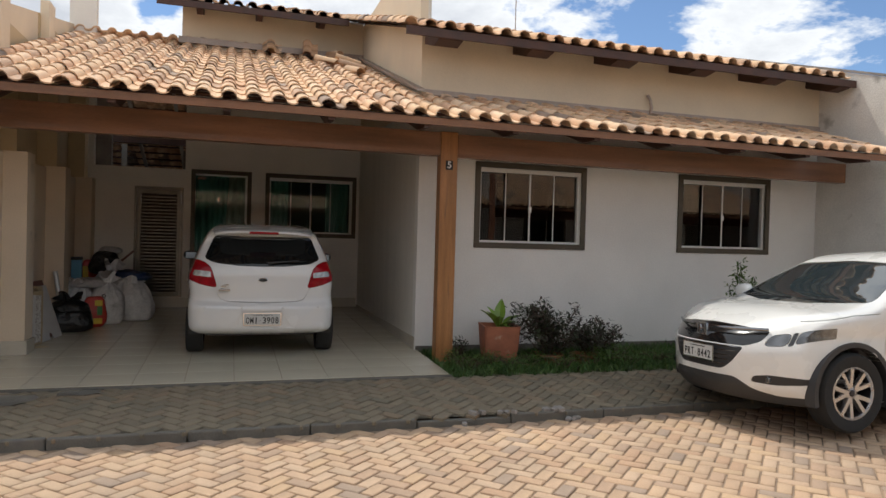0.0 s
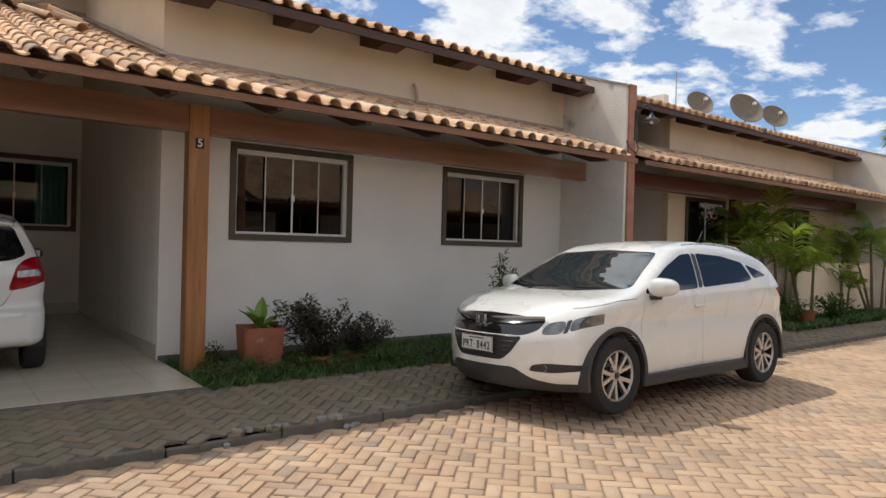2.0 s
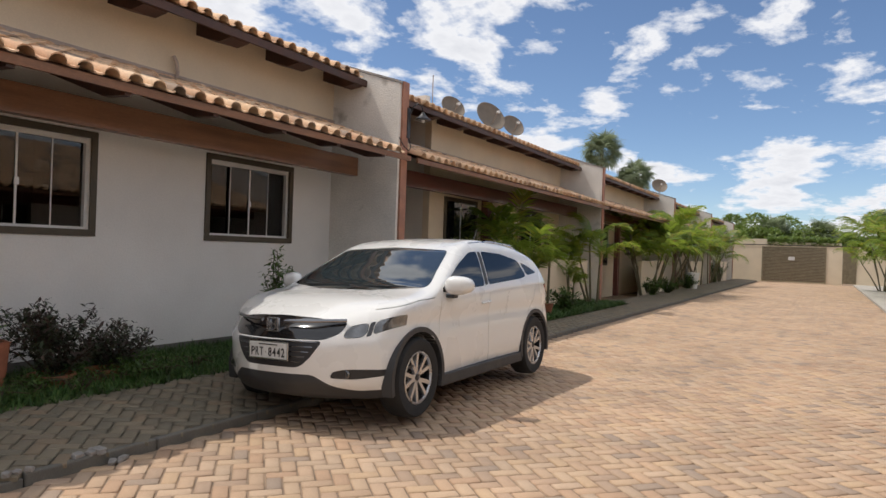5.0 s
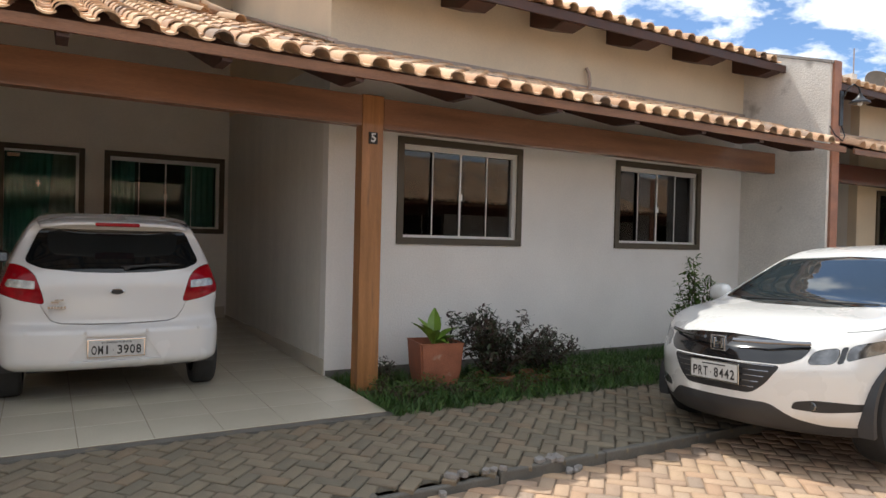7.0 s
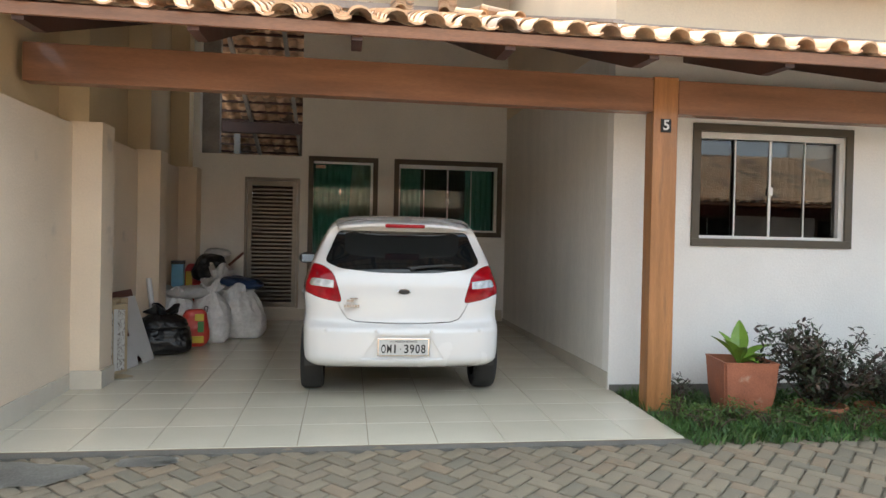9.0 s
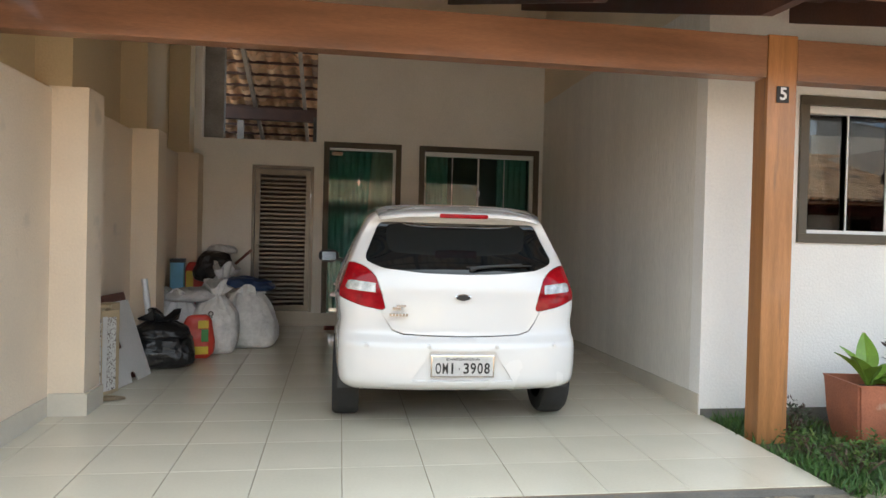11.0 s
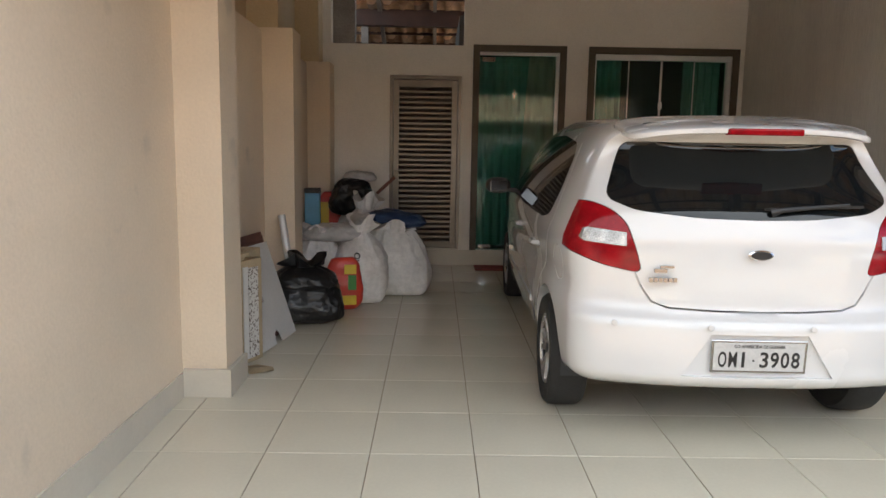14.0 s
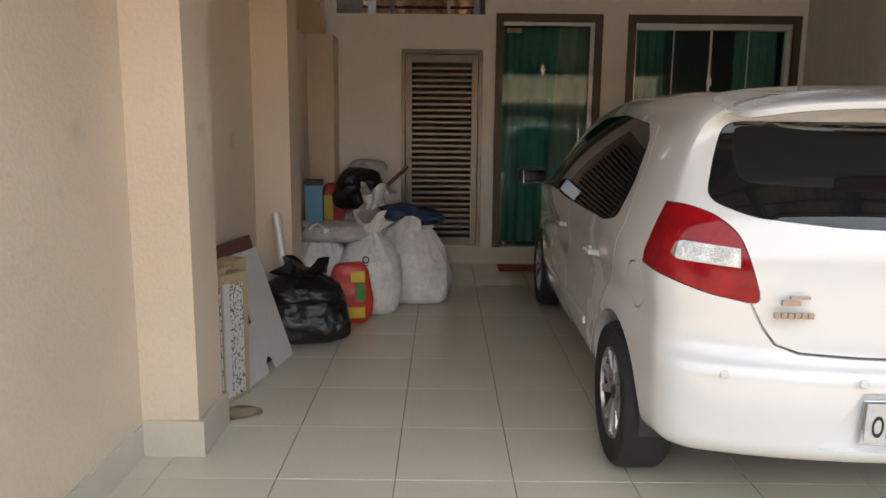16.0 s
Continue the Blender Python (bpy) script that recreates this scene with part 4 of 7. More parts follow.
DISH = mat("weathered_grey_dish_mesh", (0.20, 0.165, 0.13), 0.6, 0.15, 6, 0.1, 60, 0.1, metal=0.3)
dish(16.35, 9.6, 4.86, 0.33, 150)
dish(18.5, 9.6, 5.02, 0.46, 152)
dish(20.1, 9.6, 5.05, 0.36, 146)
dish(38.0, 9.0, 5.0, 0.4, 120)
part("antenna_rod", tube(bmesh.new(), [(15.4, 9.6, 4.5), (15.4, 9.6, 5.5)], 0.012, 6), METAL, None, "thin antenna rod on a neighbour's roof", category="antenna")

# ---- the gate at the street's end ----
GX = 54.0
GATEM = mat("olive_gate_metal", (0.24, 0.20, 0.13), 0.5, 0.2, 5, 0.1, 60, 0.0)
part("wall_end", boxes((GX, GX + 0.2, 5.15, 16.0, -0.2, 2.35), (GX, GX + 0.25, 0.25, 1.2, -0.2, 2.4), (GX, GX + 0.25, -1.3, -0.55, -0.2, 2.4), (GX + 2, GX + 2.2, 5.0, 12, -0.2, 2.9), (GX, GX + 0.2, -12, -1.3, -0.2, 2.35)), CREAM, None, "cream end wall of the street", kind="structure", category="wall")
part("coping", boxes((GX - 0.04, GX + 0.24, -12, 16, 2.40, 2.46)), TRIM, None, "dark coping over the end wall", kind="structure", category="wall trim")
g = empty("sliding_gate", (GX, 1.2, -0.15), "dark olive slatted metal driveway gate", "gate")
part("gate_frame", boxes((-0.04, 0.0, 0, 0.08, 0.06, 2.48), (-0.04, 0.0, 3.87, 3.95, 0.06, 2.48), (-0.04, 0.0, 0.08, 3.87, 0.06, 0.16), (-0.04, 0.0, 0.08, 3.87, 2.40, 2.48)), GATEM, g)
for i in range(22):
    part("slat", boxes((-0.03, -0.012, 0.08, 3.87, 0.20 + i * 0.10, 0.272 + i * 0.10)), GATEM, g)
part("sign", boxes((-0.06, -0.045, 1.9, 2.3, 1.55, 1.8)), ALU, g, "small white sign")
part("backing", boxes((0.01, 0.02, 0.0, 3.95, 0.1, 2.45)), RAFTER, g)
g = empty("pedestrian_gate", (GX, -0.55, -0.15), "dark olive slatted metal pedestrian gate", "gate")
for i in range(22):
    part("slat", boxes((-0.03, -0.012, 0, 0.8, 0.20 + i * 0.10, 0.272 + i * 0.10)), GATEM, g)
part("gate_frame", boxes((-0.01, 0.02, 0, 0.8, 0.1, 2.5)), GATEM, g)

# ---- plants ----
LEAF = mat("green_leaf", (0.065, 0.12, 0.025), 0.45, 0.3, 3, 0.15, 40, 0.1, pieces="island", tones=((0.05, 0.11, 0.02), (0.085, 0.15, 0.03), (0.04, 0.085, 0.018), (0.11, 0.16, 0.035), (0.06, 0.12, 0.025)))
TREELEAF = mat("sunlit_tree_leaf", (0.10, 0.15, 0.04), 0.5, 0.3, 0.5, 0.15, 40, 0.1, pieces="island", tones=((0.13, 0.19, 0.045), (0.19, 0.26, 0.065), (0.09, 0.145, 0.035), (0.24, 0.29, 0.08), (0.14, 0.21, 0.05)))
GRASS = mat("grass_blade", (0.06, 0.12, 0.02), 0.6, 0.3, 3, 0.15, 40, 0.0, pieces="island", tones=((0.045, 0.11, 0.02), (0.07, 0.15, 0.028), (0.035, 0.08, 0.016), (0.11, 0.16, 0.04), (0.06, 0.13, 0.024)))
DARKLEAF = mat("dark_purple_leaf", (0.05, 0.04, 0.03), 0.5, 0.3, 3, 0.15, 40, 0.1, pieces="island", tones=((0.045, 0.045, 0.028), (0.065, 0.04, 0.035), (0.035, 0.05, 0.022), (0.085, 0.06, 0.045), (0.05, 0.065, 0.03)))
PALM = mat("palm_frond", (0.09, 0.16, 0.03), 0.42, 0.25, 1.2, 0.1, 40, 0.0, pieces="island", tones=((0.08, 0.15, 0.02), (0.17, 0.27, 0.03), (0.045, 0.09, 0.018), (0.27, 0.36, 0.045), (0.07, 0.13, 0.02), (0.38, 0.30, 0.05), (0.11, 0.20, 0.03)))
FAN = mat("grey_green_palm_frond", (0.10, 0.13, 0.07), 0.5, 0.25, 1.2, 0.1, 40, 0.0, pieces="island", tones=((0.22, 0.27, 0.17), (0.30, 0.35, 0.22), (0.16, 0.20, 0.11)))
leafy(FAN, (0.30, 0.36, 0.20), 0.4)
leafy(PALM, (0.36, 0.48, 0.06), 0.42)
leafy(LEAF, (0.12, 0.22, 0.03), 0.25)
leafy(TREELEAF, (0.22, 0.32, 0.06), 0.35)
STEM = mat("palm_stem", (0.16, 0.14, 0.08), 0.7, 0.25, 8, 0.2, 60, 0.3, stretch=(1, 1, 6))
TWIG = mat("brown_twig", (0.09, 0.06, 0.04), 0.8, 0.2, 8, 0.1, 60, 0.2)
BRIGHTLEAF = mat("broad_bright_leaf", (0.16, 0.27, 0.035), 0.35, 0.2, 9, 0.08, 60, 0.1)
TERRA = mat("terracotta_pot_clay", (0.33, 0.12, 0.065), 0.7, 0.2, 5, 0.1, 70, 0.3, stain=((0.45, 0.30, 0.22), 6, -0.02))
BEDZ = -0.03
part("lawn_bed", boxes((3.62, 9.92, APRON_Y, WALL_Y - 0.002, -0.25, -0.045)), SOIL, None, "dark soil strip before the front wall", kind="structure", category="soil")
part("wall_base", boxes((3.58, 9.92, WALL_Y - 0.012, WALL_Y - 0.003, -0.2, 0.06)), KERB, None, "grey cement plinth along the wall", kind="structure", category="wall")
rg = np.random.RandomState(2)
bv = [(-0.003, 0, 0), (0.003, 0, 0), (0.0026, 0.012, 0.5), (-0.0026, 0.012, 0.5), (0, 0.045, 1.0)]
bf = [(0, 1, 2, 3), (3, 2, 4)]
ms = []
for i in range(26000):
    x, y = rg.uniform(3.60, 9.9), rg.uniform(APRON_Y - 0.05, WALL_Y - 0.02)
    dens = noise.noise(Vector((x * 1.4, y * 1.4, 0)))
    if dens < -0.25 and rg.rand() < 0.8:
        continue
    hgt = (0.05 + 0.07 * rg.rand()) * (1.0 + 0.7 * dens)
    if y < APRON_Y + 0.06:
        hgt *= 0.7
    ms.append(pose(x, y, -0.05, rg.uniform(-25, 25), rg.uniform(-25, 25), rg.uniform(0, 360)) @ Matrix.Diagonal((1.5, 1.5, hgt, 1)))
part("grass", repeated("grass", bv, bf, ms), GRASS, None, "short green grass strip before the white wall", kind="stuff", category="grass")

leaf_v = [(0, 0, 0), (0.16, 0.35, 0.03), (0, 0.4, 0.0), (-0.16, 0.35, 0.03), (0.12, 0.72, -0.02), (0, 0.75, -0.05), (-0.12, 0.72, -0.02), (0, 1.0, -0.12)]
leaf_f = [(0, 1, 2), (0, 2, 3), (1, 4, 5, 2), (2, 5, 6, 3), (4, 7, 5), (5, 7, 6)]


def bush(name, place, r, h, leaves, leaf, material, label, seed, twigs=12, open_=0.0):
    """Twigs from one base with small leaves along them."""
    rr = random.Random(seed)
    e = empty(name, place, label, "shrub")
    bm = bmesh.new()
    ms = []
    for k in range(twigs):
        a, out = rr.uniform(0, 2 * math.pi), rr.uniform(0.15, 1) * r
        top = Vector((out * math.cos(a), out * math.sin(a), h * rr.uniform(0.55, 1.0) * (1 - 0.25 * out / r)))
        mid = top * 0.5 + Vector((rr.uniform(-0.05, 0.05), rr.uniform(-0.05, 0.05), 0.06))
        tube(bm, [(0.03 * math.cos(a), 0.03 * math.sin(a), 0), mid, top], [0.008, 0.006, 0.003], 5)
        n = leaves // twigs
        for i in range(n):
            t = open_ + (1 - open_) * rr.random() ** 0.7
            p = (mid * (2 * t) if t < 0.5 else mid.lerp(top, 2 * t - 1)) + Vector([rr.gauss(0, 0.035) for _ in range(3)])
            s = leaf * rr.uniform(0.6, 1.25)
            ms.append(pose(*p, rr.uniform(-30, 65), rr.uniform(-30, 30), rr.uniform(0, 360)) @ Matrix.Scale(s, 4))
    part("stem", bm, TWIG, e)
    part("leaves", repeated("leaves", leaf_v, leaf_f, ms), material, e, kind="stuff")
    return e


bush("bush", (5.10, 7.42, -0.04), 0.66, 0.84, 3200, 0.07, DARKLEAF, "dark purplish leafy shrub in low pots beside the wall", 4, 34, 0.15)
bush("bush", (5.62, 7.30, -0.04), 0.52, 0.62, 1700, 0.065, DARKLEAF, "low dark leafy shrub beside the wall", 5, 20, 0.1)
bush("bush", (5.62, 7.05, -0.04), 0.30, 0.22, 800, 0.055, LEAF, "low green leafy ground plant at the path", 6, 20)
bush("bush", (4.02, 7.72, -0.04), 0.18, 0.26, 240, 0.045, DARKLEAF, "small dark shrub beside the post", 7, 10, 0.3)
bush("bush", (4.15, 7.15, -0.04), 0.30, 0.15, 500, 0.04, LEAF, "low green leafy ground plant at the pot", 8, 18)
bush("bush", (4.75, 7.05, -0.04), 0.34, 0.15, 600, 0.04, LEAF, "low green leafy ground plant at the pot", 9, 18)
bush("bush", (7.70, 7.10, -0.04), 0.34, 1.42, 950, 0.08, LEAF, "upright green shrub between wall and car", 10, 16, 0.35)
for i, (x, y) in enumerate(((3.85, 6.95), (5.0, 6.9), (5.9, 6.95), (6.4, 7.1), (6.1, 7.5), (4.4, 6.95), (5.4, 6.92), (4.75, 7.2), (5.2, 7.1), (3.8, 7.3), (5.75, 7.15))):
    bush("ground_plant", (x, y, -0.04), 0.26, 0.17, 330, 0.035, LEAF, "low creeping green plant in the grass", 20 + i, 12)

# square terracotta planter with a broad-leaved plant
pot = empty("planter", (4.45, 7.52, -0.05), "square tapered terracotta planter by the wall", "planter", turn=-10)
bm = bmesh.new()
prof = ((0.125, 0.0), (0.150, 0.20), (0.162, 0.44), (0.164, 0.456), (0.150, 0.456), (0.144, 0.37))
rings = [[bm.verts.new((sx * r, sy * r, z)) for sx, sy in ((-1, -1), (1, -1), (1, 1), (-1, 1))] for r, z in prof]
for a, b in zip(rings, rings[1:]):
    for k in range(4):
        bm.faces.new((a[k], a[(k + 1) % 4], b[(k + 1) % 4], b[k]))
bm.faces.new(rings[0][::-1])
bm.faces.new(rings[-1])
bmesh.ops.bevel(bm, geom=[e for e in bm.edges if abs(e.verts[0].co.z - e.verts[1].co.z) > 0.1], offset=0.012, segments=2, affect="EDGES")
bmesh.ops.scale(bm, vec=(1.34, 1.34, 1.0), verts=bm.verts)
part("pot", bm, TERRA, pot)
part("soil", boxes((-0.19, 0.19, -0.19, 0.19, 0.375, 0.39)), SOIL, pot)
plant = empty("broad_leaf_plant", (4.47, 7.58, 0.34), "young plant with broad bright green leaves in the planter", "plant", turn=0)
for a, ln, up_, wd in ((60, 0.37, 76, 0.062), (5, 0.33, 42, 0.048), (168, 0.29, 64, 0.055), (120, 0.28, 74, 0.05), (200, 0.26, 70, 0.05), (330, 0.20, 46, 0.04), (250, 0.22, 66, 0.04), (290, 0.17, 35, 0.035)):
    bm = bmesh.new()
    n = 10
    rows = []
    for i in range(n + 1):
        t = i / n
        w = wd * math.sin(math.pi * min(1, max(0, (t - 0.15) / 0.85)) ** 0.8) + 0.008
        bend = -0.10 * t * t
        rows.append([bm.verts.new((t * ln, s * w, 0.03 * abs(s) * (w / wd) + bend)) for s in (-1, -0.5, 0, 0.5, 1)])
    for p, q in zip(rows, rows[1:]):
        for k in range(4):
            bm.faces.new((p[k], p[k + 1], q[k + 1], q[k]))
    bmesh.ops.transform(bm, matrix=pose(0.02 * math.cos(radians(a)), 0.02 * math.sin(radians(a)), 0.02, 0, 0, a) @ pose(0, 0, 0, 0, -up_, 0), verts=bm.verts)
    part("leaf", bm, BRIGHTLEAF, plant, smooth=True)
for x, y, r in ((4.98, 7.26, 0.19), (5.42, 7.18, 0.16)):
    pt = empty("bowl_pot", (x, y, -0.10), "low round terracotta bowl under the shrub", "plant pot", "bowl pots")
    part("bowl", lathe(bmesh.new(), [(r * 0.6, 0), (r * 0.9, 0.10), (r, 0.16), (r * 1.04, 0.165), (r * 1.04, 0.19), (r * 0.94, 0.19), (r * 0.9, 0.15)], (0, 0, 0), 26), TERRA, pt, smooth=True)
    part("soil", lathe(bmesh.new(), [(r * 0.9, 0.148), (r * 0.5, 0.16)], (0, 0, 0), 20), SOIL, pt)


def frond_shape(length, leaflets, seed, droop=0.9, width=0.3):
    """A feather palm leaf: a rib that arches along +x and narrow leaflets on both sides."""
    rr = random.Random(seed)
    v, f = [], []
    n = leaflets

    def rib(t):
        return Vector((length * (t - 0.12 * t * t), 0, length * (0.34 * math.sin(t * 1.9) - droop * 0.42 * t * t)))
    for i in range(9):
        t = i / 8
        p = rib(t)
        w = 0.012 * (1 - 0.8 * t)
        v += [(p.x, -w, p.z), (p.x, w, p.z), (p.x, 0, p.z - w)]
        if i:
            a, b = 3 * (i - 1), 3 * i
            f += [(a, a + 1, b + 1, b), (a + 1, a + 2, b + 2, b + 1), (a + 2, a, b, b + 2)]
    for i in range(n):
        t = 0.16 + 0.84 * i / n
        p = rib(t)
        ln = width * length * math.sin(math.pi * min(1, 0.18 + t * 0.80)) ** 0.7 * rr.uniform(0.85, 1.1)
        for s in (-1, 1):
            a = radians(62 - 28 * t + rr.uniform(-5, 5))
            d = Vector((math.cos(a), s * math.sin(a), 0.28 - 0.2 * rr.random()))
            q = p + d * ln * 0.55 + Vector((0, 0, -0.02 * ln))
            e = p + d * ln + Vector((0, 0, -0.42 * ln * (0.6 + rr.random() * 0.6)))
            w = Vector((0.017 * length, -s * 0.004, 0))
            k = len(v)
            v += [tuple(p - w * 0.4), tuple(p + w * 0.4), tuple(q + w), tuple(q - w), tuple(e)]
            f += [(k, k + 1, k + 2, k + 3), (k + 3, k + 2, k + 4)]
    return v, f


def areca(place, h, seed, stems=6, label="clump of areca palms with arching green fronds", material=None):
    rr = random.Random(seed)
    e = empty("palm", place, label, "palm tree")
    bm = bmesh.new()
    fv, ff = frond_shape(1.0, 20, seed, 1.15, 0.36)
    ms = []
    for k in range(stems):
        a = rr.uniform(0, 360)
        lean = rr.uniform(0.08, 0.34) * h
        hh = h * rr.uniform(0.35, 0.66)
        top = Vector((lean * math.cos(radians(a)), lean * math.sin(radians(a)), hh))
        base = Vector((0.16 * math.cos(radians(a)), 0.16 * math.sin(radians(a)), 0))
        tube(bm, [base, base.lerp(top, 0.5) + Vector((0, 0, 0.08)), top], [0.035, 0.03, 0.024], 8)
        for i in range(rr.randint(4, 6)):
            ms.append(pose(*top, 0, rr.uniform(-62, 0), rr.uniform(0, 360)) @ Matrix.Scale(min(1.7, h * rr.uniform(0.40, 0.58)), 4))
    part("trunk", bm, STEM, e, smooth=True)
    part("crown", repeated("crown", fv, ff, ms), material or PALM, e, kind="stuff")
    return e


for i, (x, y, h, n) in enumerate(((15.4, 7.0, 3.1, 4), (16.4, 6.95, 2.3, 3), (19.6, 6.75, 2.6, 4), (18.2, 6.9, 1.4, 3), (26.3, 6.9, 3.5, 4), (27.9, 7.0, 3.8, 4), (29.9, 6.9, 3.7, 4),
                                  (31.8, 6.9, 3.6, 4), (35.4, 7.0, 3.7, 4), (38.0, 6.9, 3.4, 4), (41.5, 6.9, 3.2, 4), (46.0, 6.9, 2.6, 3), (36.0, -1.9, 4.2, 8), (40.0, -1.7, 4.6, 8), (44.0, -1.4, 3.8, 7), (33.0, -2.1, 4.0, 7))):
    areca((x, y, -0.08), h, 40 + i, n)
part("grass", repeated("grass", bv, bf, [pose(rg.uniform(13.9, 20.6), rg.uniform(6.1, 7.2), -0.05, rg.uniform(-25, 25), rg.uniform(-25, 25), rg.uniform(0, 360)) @ Matrix.Diagonal((3.5, 3.0, 0.10, 1)) for i in range(7000)]),
     GRASS, None, "green grass under the neighbour's palms", kind="stuff", category="grass")
for i, (x, y) in enumerate(((14.9, 6.7), (16.6, 6.5), (26.0, 6.6), (28.4, 6.5), (33.2, 6.6), (43.0, 6.8), (47.0, 7.0))):
    bush("bush", (x, y, -0.08), 0.5, 0.7 if i < 5 else 1.6, 700, 0.12, LEAF, "leafy green shrub under the palms", 60 + i, 16)
wp = empty("white_planter", (33.6, 6.45, -0.07), "tall white round planter", "planter")
part("pot", lathe(bmesh.new(), [(0.20, 0), (0.29, 0.70), (0.30, 0.74), (0.26, 0.74)], (0, 0, 0), 24), WALL, wp, smooth=True)
bp2 = empty("small_pot", (15.3, 6.55, -0.07), "small dark terracotta pot", "plant pot")
part("pot", lathe(bmesh.new(), [(0.14, 0), (0.2, 0.28), (0.21, 0.30), (0.18, 0.30)], (0, 0, 0), 20), TERRA, bp2, smooth=True)


def fan_leaf(seed, blades=15):
    """A fan palm leaf: a stalk along +x that ends in a fan of narrow drooping blades."""
    rr = random.Random(seed)
    v = [(0, -0.012, 0), (0, 0.012, 0), (0.52, 0.008, 0.05), (0.52, -0.008, 0.05)]
    f = [(0, 1, 2, 3)]
    for i in range(blades):
        a = radians(-105 + 210 * i / (blades - 1) + rr.uniform(-3, 3))
        ln = (0.50 - 0.12 * abs(math.sin(a / 2))) * rr.uniform(0.85, 1.1)
        d, n = Vector((math.cos(a), math.sin(a), 0)), Vector((-math.sin(a), math.cos(a), 0))
        p = Vector((0.52, 0, 0.05))
        q = p + d * ln * 0.55 + Vector((0, 0, 0.02))
        e = p + d * ln + Vector((0, 0, -0.10 - 0.08 * rr.random()))
        k = len(v)
        v += [tuple(p), tuple(q + n * 0.024), tuple(e), tuple(q - n * 0.024)]
        f += [(k, k + 1, k + 3), (k + 1, k + 2, k + 3)]
    return v, f


def fan_palm(place, h, r, seed):
    rr = random.Random(seed)
    e = empty("palm", place, "tall slender palm with a round grey-green crown", "palm tree")
    part("trunk", tube(bmesh.new(), [(0, 0, 0), (0.1, 0.05, h * 0.5), (0, 0, h)], [0.28, 0.2, 0.17], 10), STEM, e, smooth=True)
    fv, ff = fan_leaf(seed)
    ms = [pose(0, 0, h + rr.uniform(-0.1, 0.1) * r, 0, 0, rr.uniform(0, 360)) @ pose(0, 0, 0, rr.uniform(-40, 40), -math.degrees(math.asin(rr.uniform(-0.75, 1.0))), 0) @ Matrix.Scale(r * rr.uniform(0.75, 1.0), 4) for _ in range(90)]
    part("crown", repeated("crown", fv, ff, ms), FAN, e, kind="stuff")


fan_palm((60, 18.6, -0.2), 10.5, 2.3, 80)
fan_palm((60, 15.6, -0.2), 8.3, 1.9, 81)
fan_palm((62, 17.0, -0.2), 7.6, 2.0, 82)
fan_palm((75, -3.0, -0.2), 5.2, 1.6, 83)
fan_palm((64, 5.2, -0.2), 3.9, 1.8, 84)
fan_palm((64, 1.6, -0.2), 3.6, 1.8, 85)


def tree(place, r, h, seed):
    rr = random.Random(seed)
    e = empty("tree", place, "broad green tree beyond the end wall", "tree")
    bm = tube(bmesh.new(), [(0, 0, 0), (0.1, 0, h * 0.3), (0, 0.1, h * 0.6)], [0.3, 0.22, 0.12], 8)
    lumps = []
    for k in range(16):
        a, q = rr.uniform(0, 2 * math.pi), rr.random() ** 0.5
        c = Vector((q * r * math.cos(a), q * r * math.sin(a), h * (0.50 + 0.36 * rr.random() * (1.1 - q))))
        lumps.append((c, rr.uniform(0.28, 0.5) * r * 0.8))
        tube(bm, [(0, 0, h * 0.35), c], [0.09, 0.03], 6)
    part("trunk", bm, TWIG, e)
    ms = []
    for c, q in lumps:
        for i in range(420):
            d = Vector([rr.gauss(0, 1) for _ in range(3)]).normalized()
            p = c + Vector((d.x * q, d.y * q, abs(d.z) * q * 0.75 if rr.random() < 0.8 else d.z * q * 0.6)) * rr.uniform(0.8, 1.08)
            ms.append(pose(*p, rr.uniform(-60, 60), rr.uniform(-60, 60), rr.uniform(0, 360)) @ Matrix.Scale(rr.uniform(0.22, 0.42), 4))
    part("crown", repeated("crown", leaf_v, leaf_f, ms), TREELEAF, e, kind="stuff")


for i, (x, y, r, h) in enumerate(((62, 11.0, 3.2, 4.6), (64, 7.5, 3.6, 5.9), (66, 3.5, 3.6, 5.6), (63, 5.0, 2.4, 4.4), (66, 0.0, 3.0, 4.6), (68, -3.5, 3.0, 4.8), (70, -8, 3.5, 5.0), (66, 15, 3.6, 4.8), (72, 9, 4, 5.6))):
    tree((x, y, -0.2), r, h, 90 + i)
ms = [pose(56.6 + rg.uniform(-0.3, 0.3), rg.uniform(0.5, 5.2), 2.5 + rg.rand() * 0.55, rg.uniform(-60, 60), rg.uniform(-60, 60), rg.uniform(0, 360)) @ Matrix.Scale(0.22, 4) for _ in range(2500)]
part("hedge", repeated("hedge", leaf_v, leaf_f, ms), TREELEAF, None, "clipped green hedge over the end wall", kind="stuff", category="hedge")
part("hedge_wall", boxes((56.4, 56.8, 0.3, 5.3, -0.2, 2.7)), CREAM, None, "cream wall under the hedge", kind="structure", category="wall")
for a, b in (((-9, 16, 7.2), (2.0, 30, 7.9)), ((-9, 17, 6.4), (1.0, 30, 6.6))):
    part("overhead_wire", tube(bmesh.new(), [a, tuple((p + q) / 2 - (0.25 if i == 2 else 0) for i, (p, q) in enumerate(zip(a, b))), b], 0.012, 5), BLACKM, None, "thin overhead wire crossing the sky", kind="structure", category="cable")

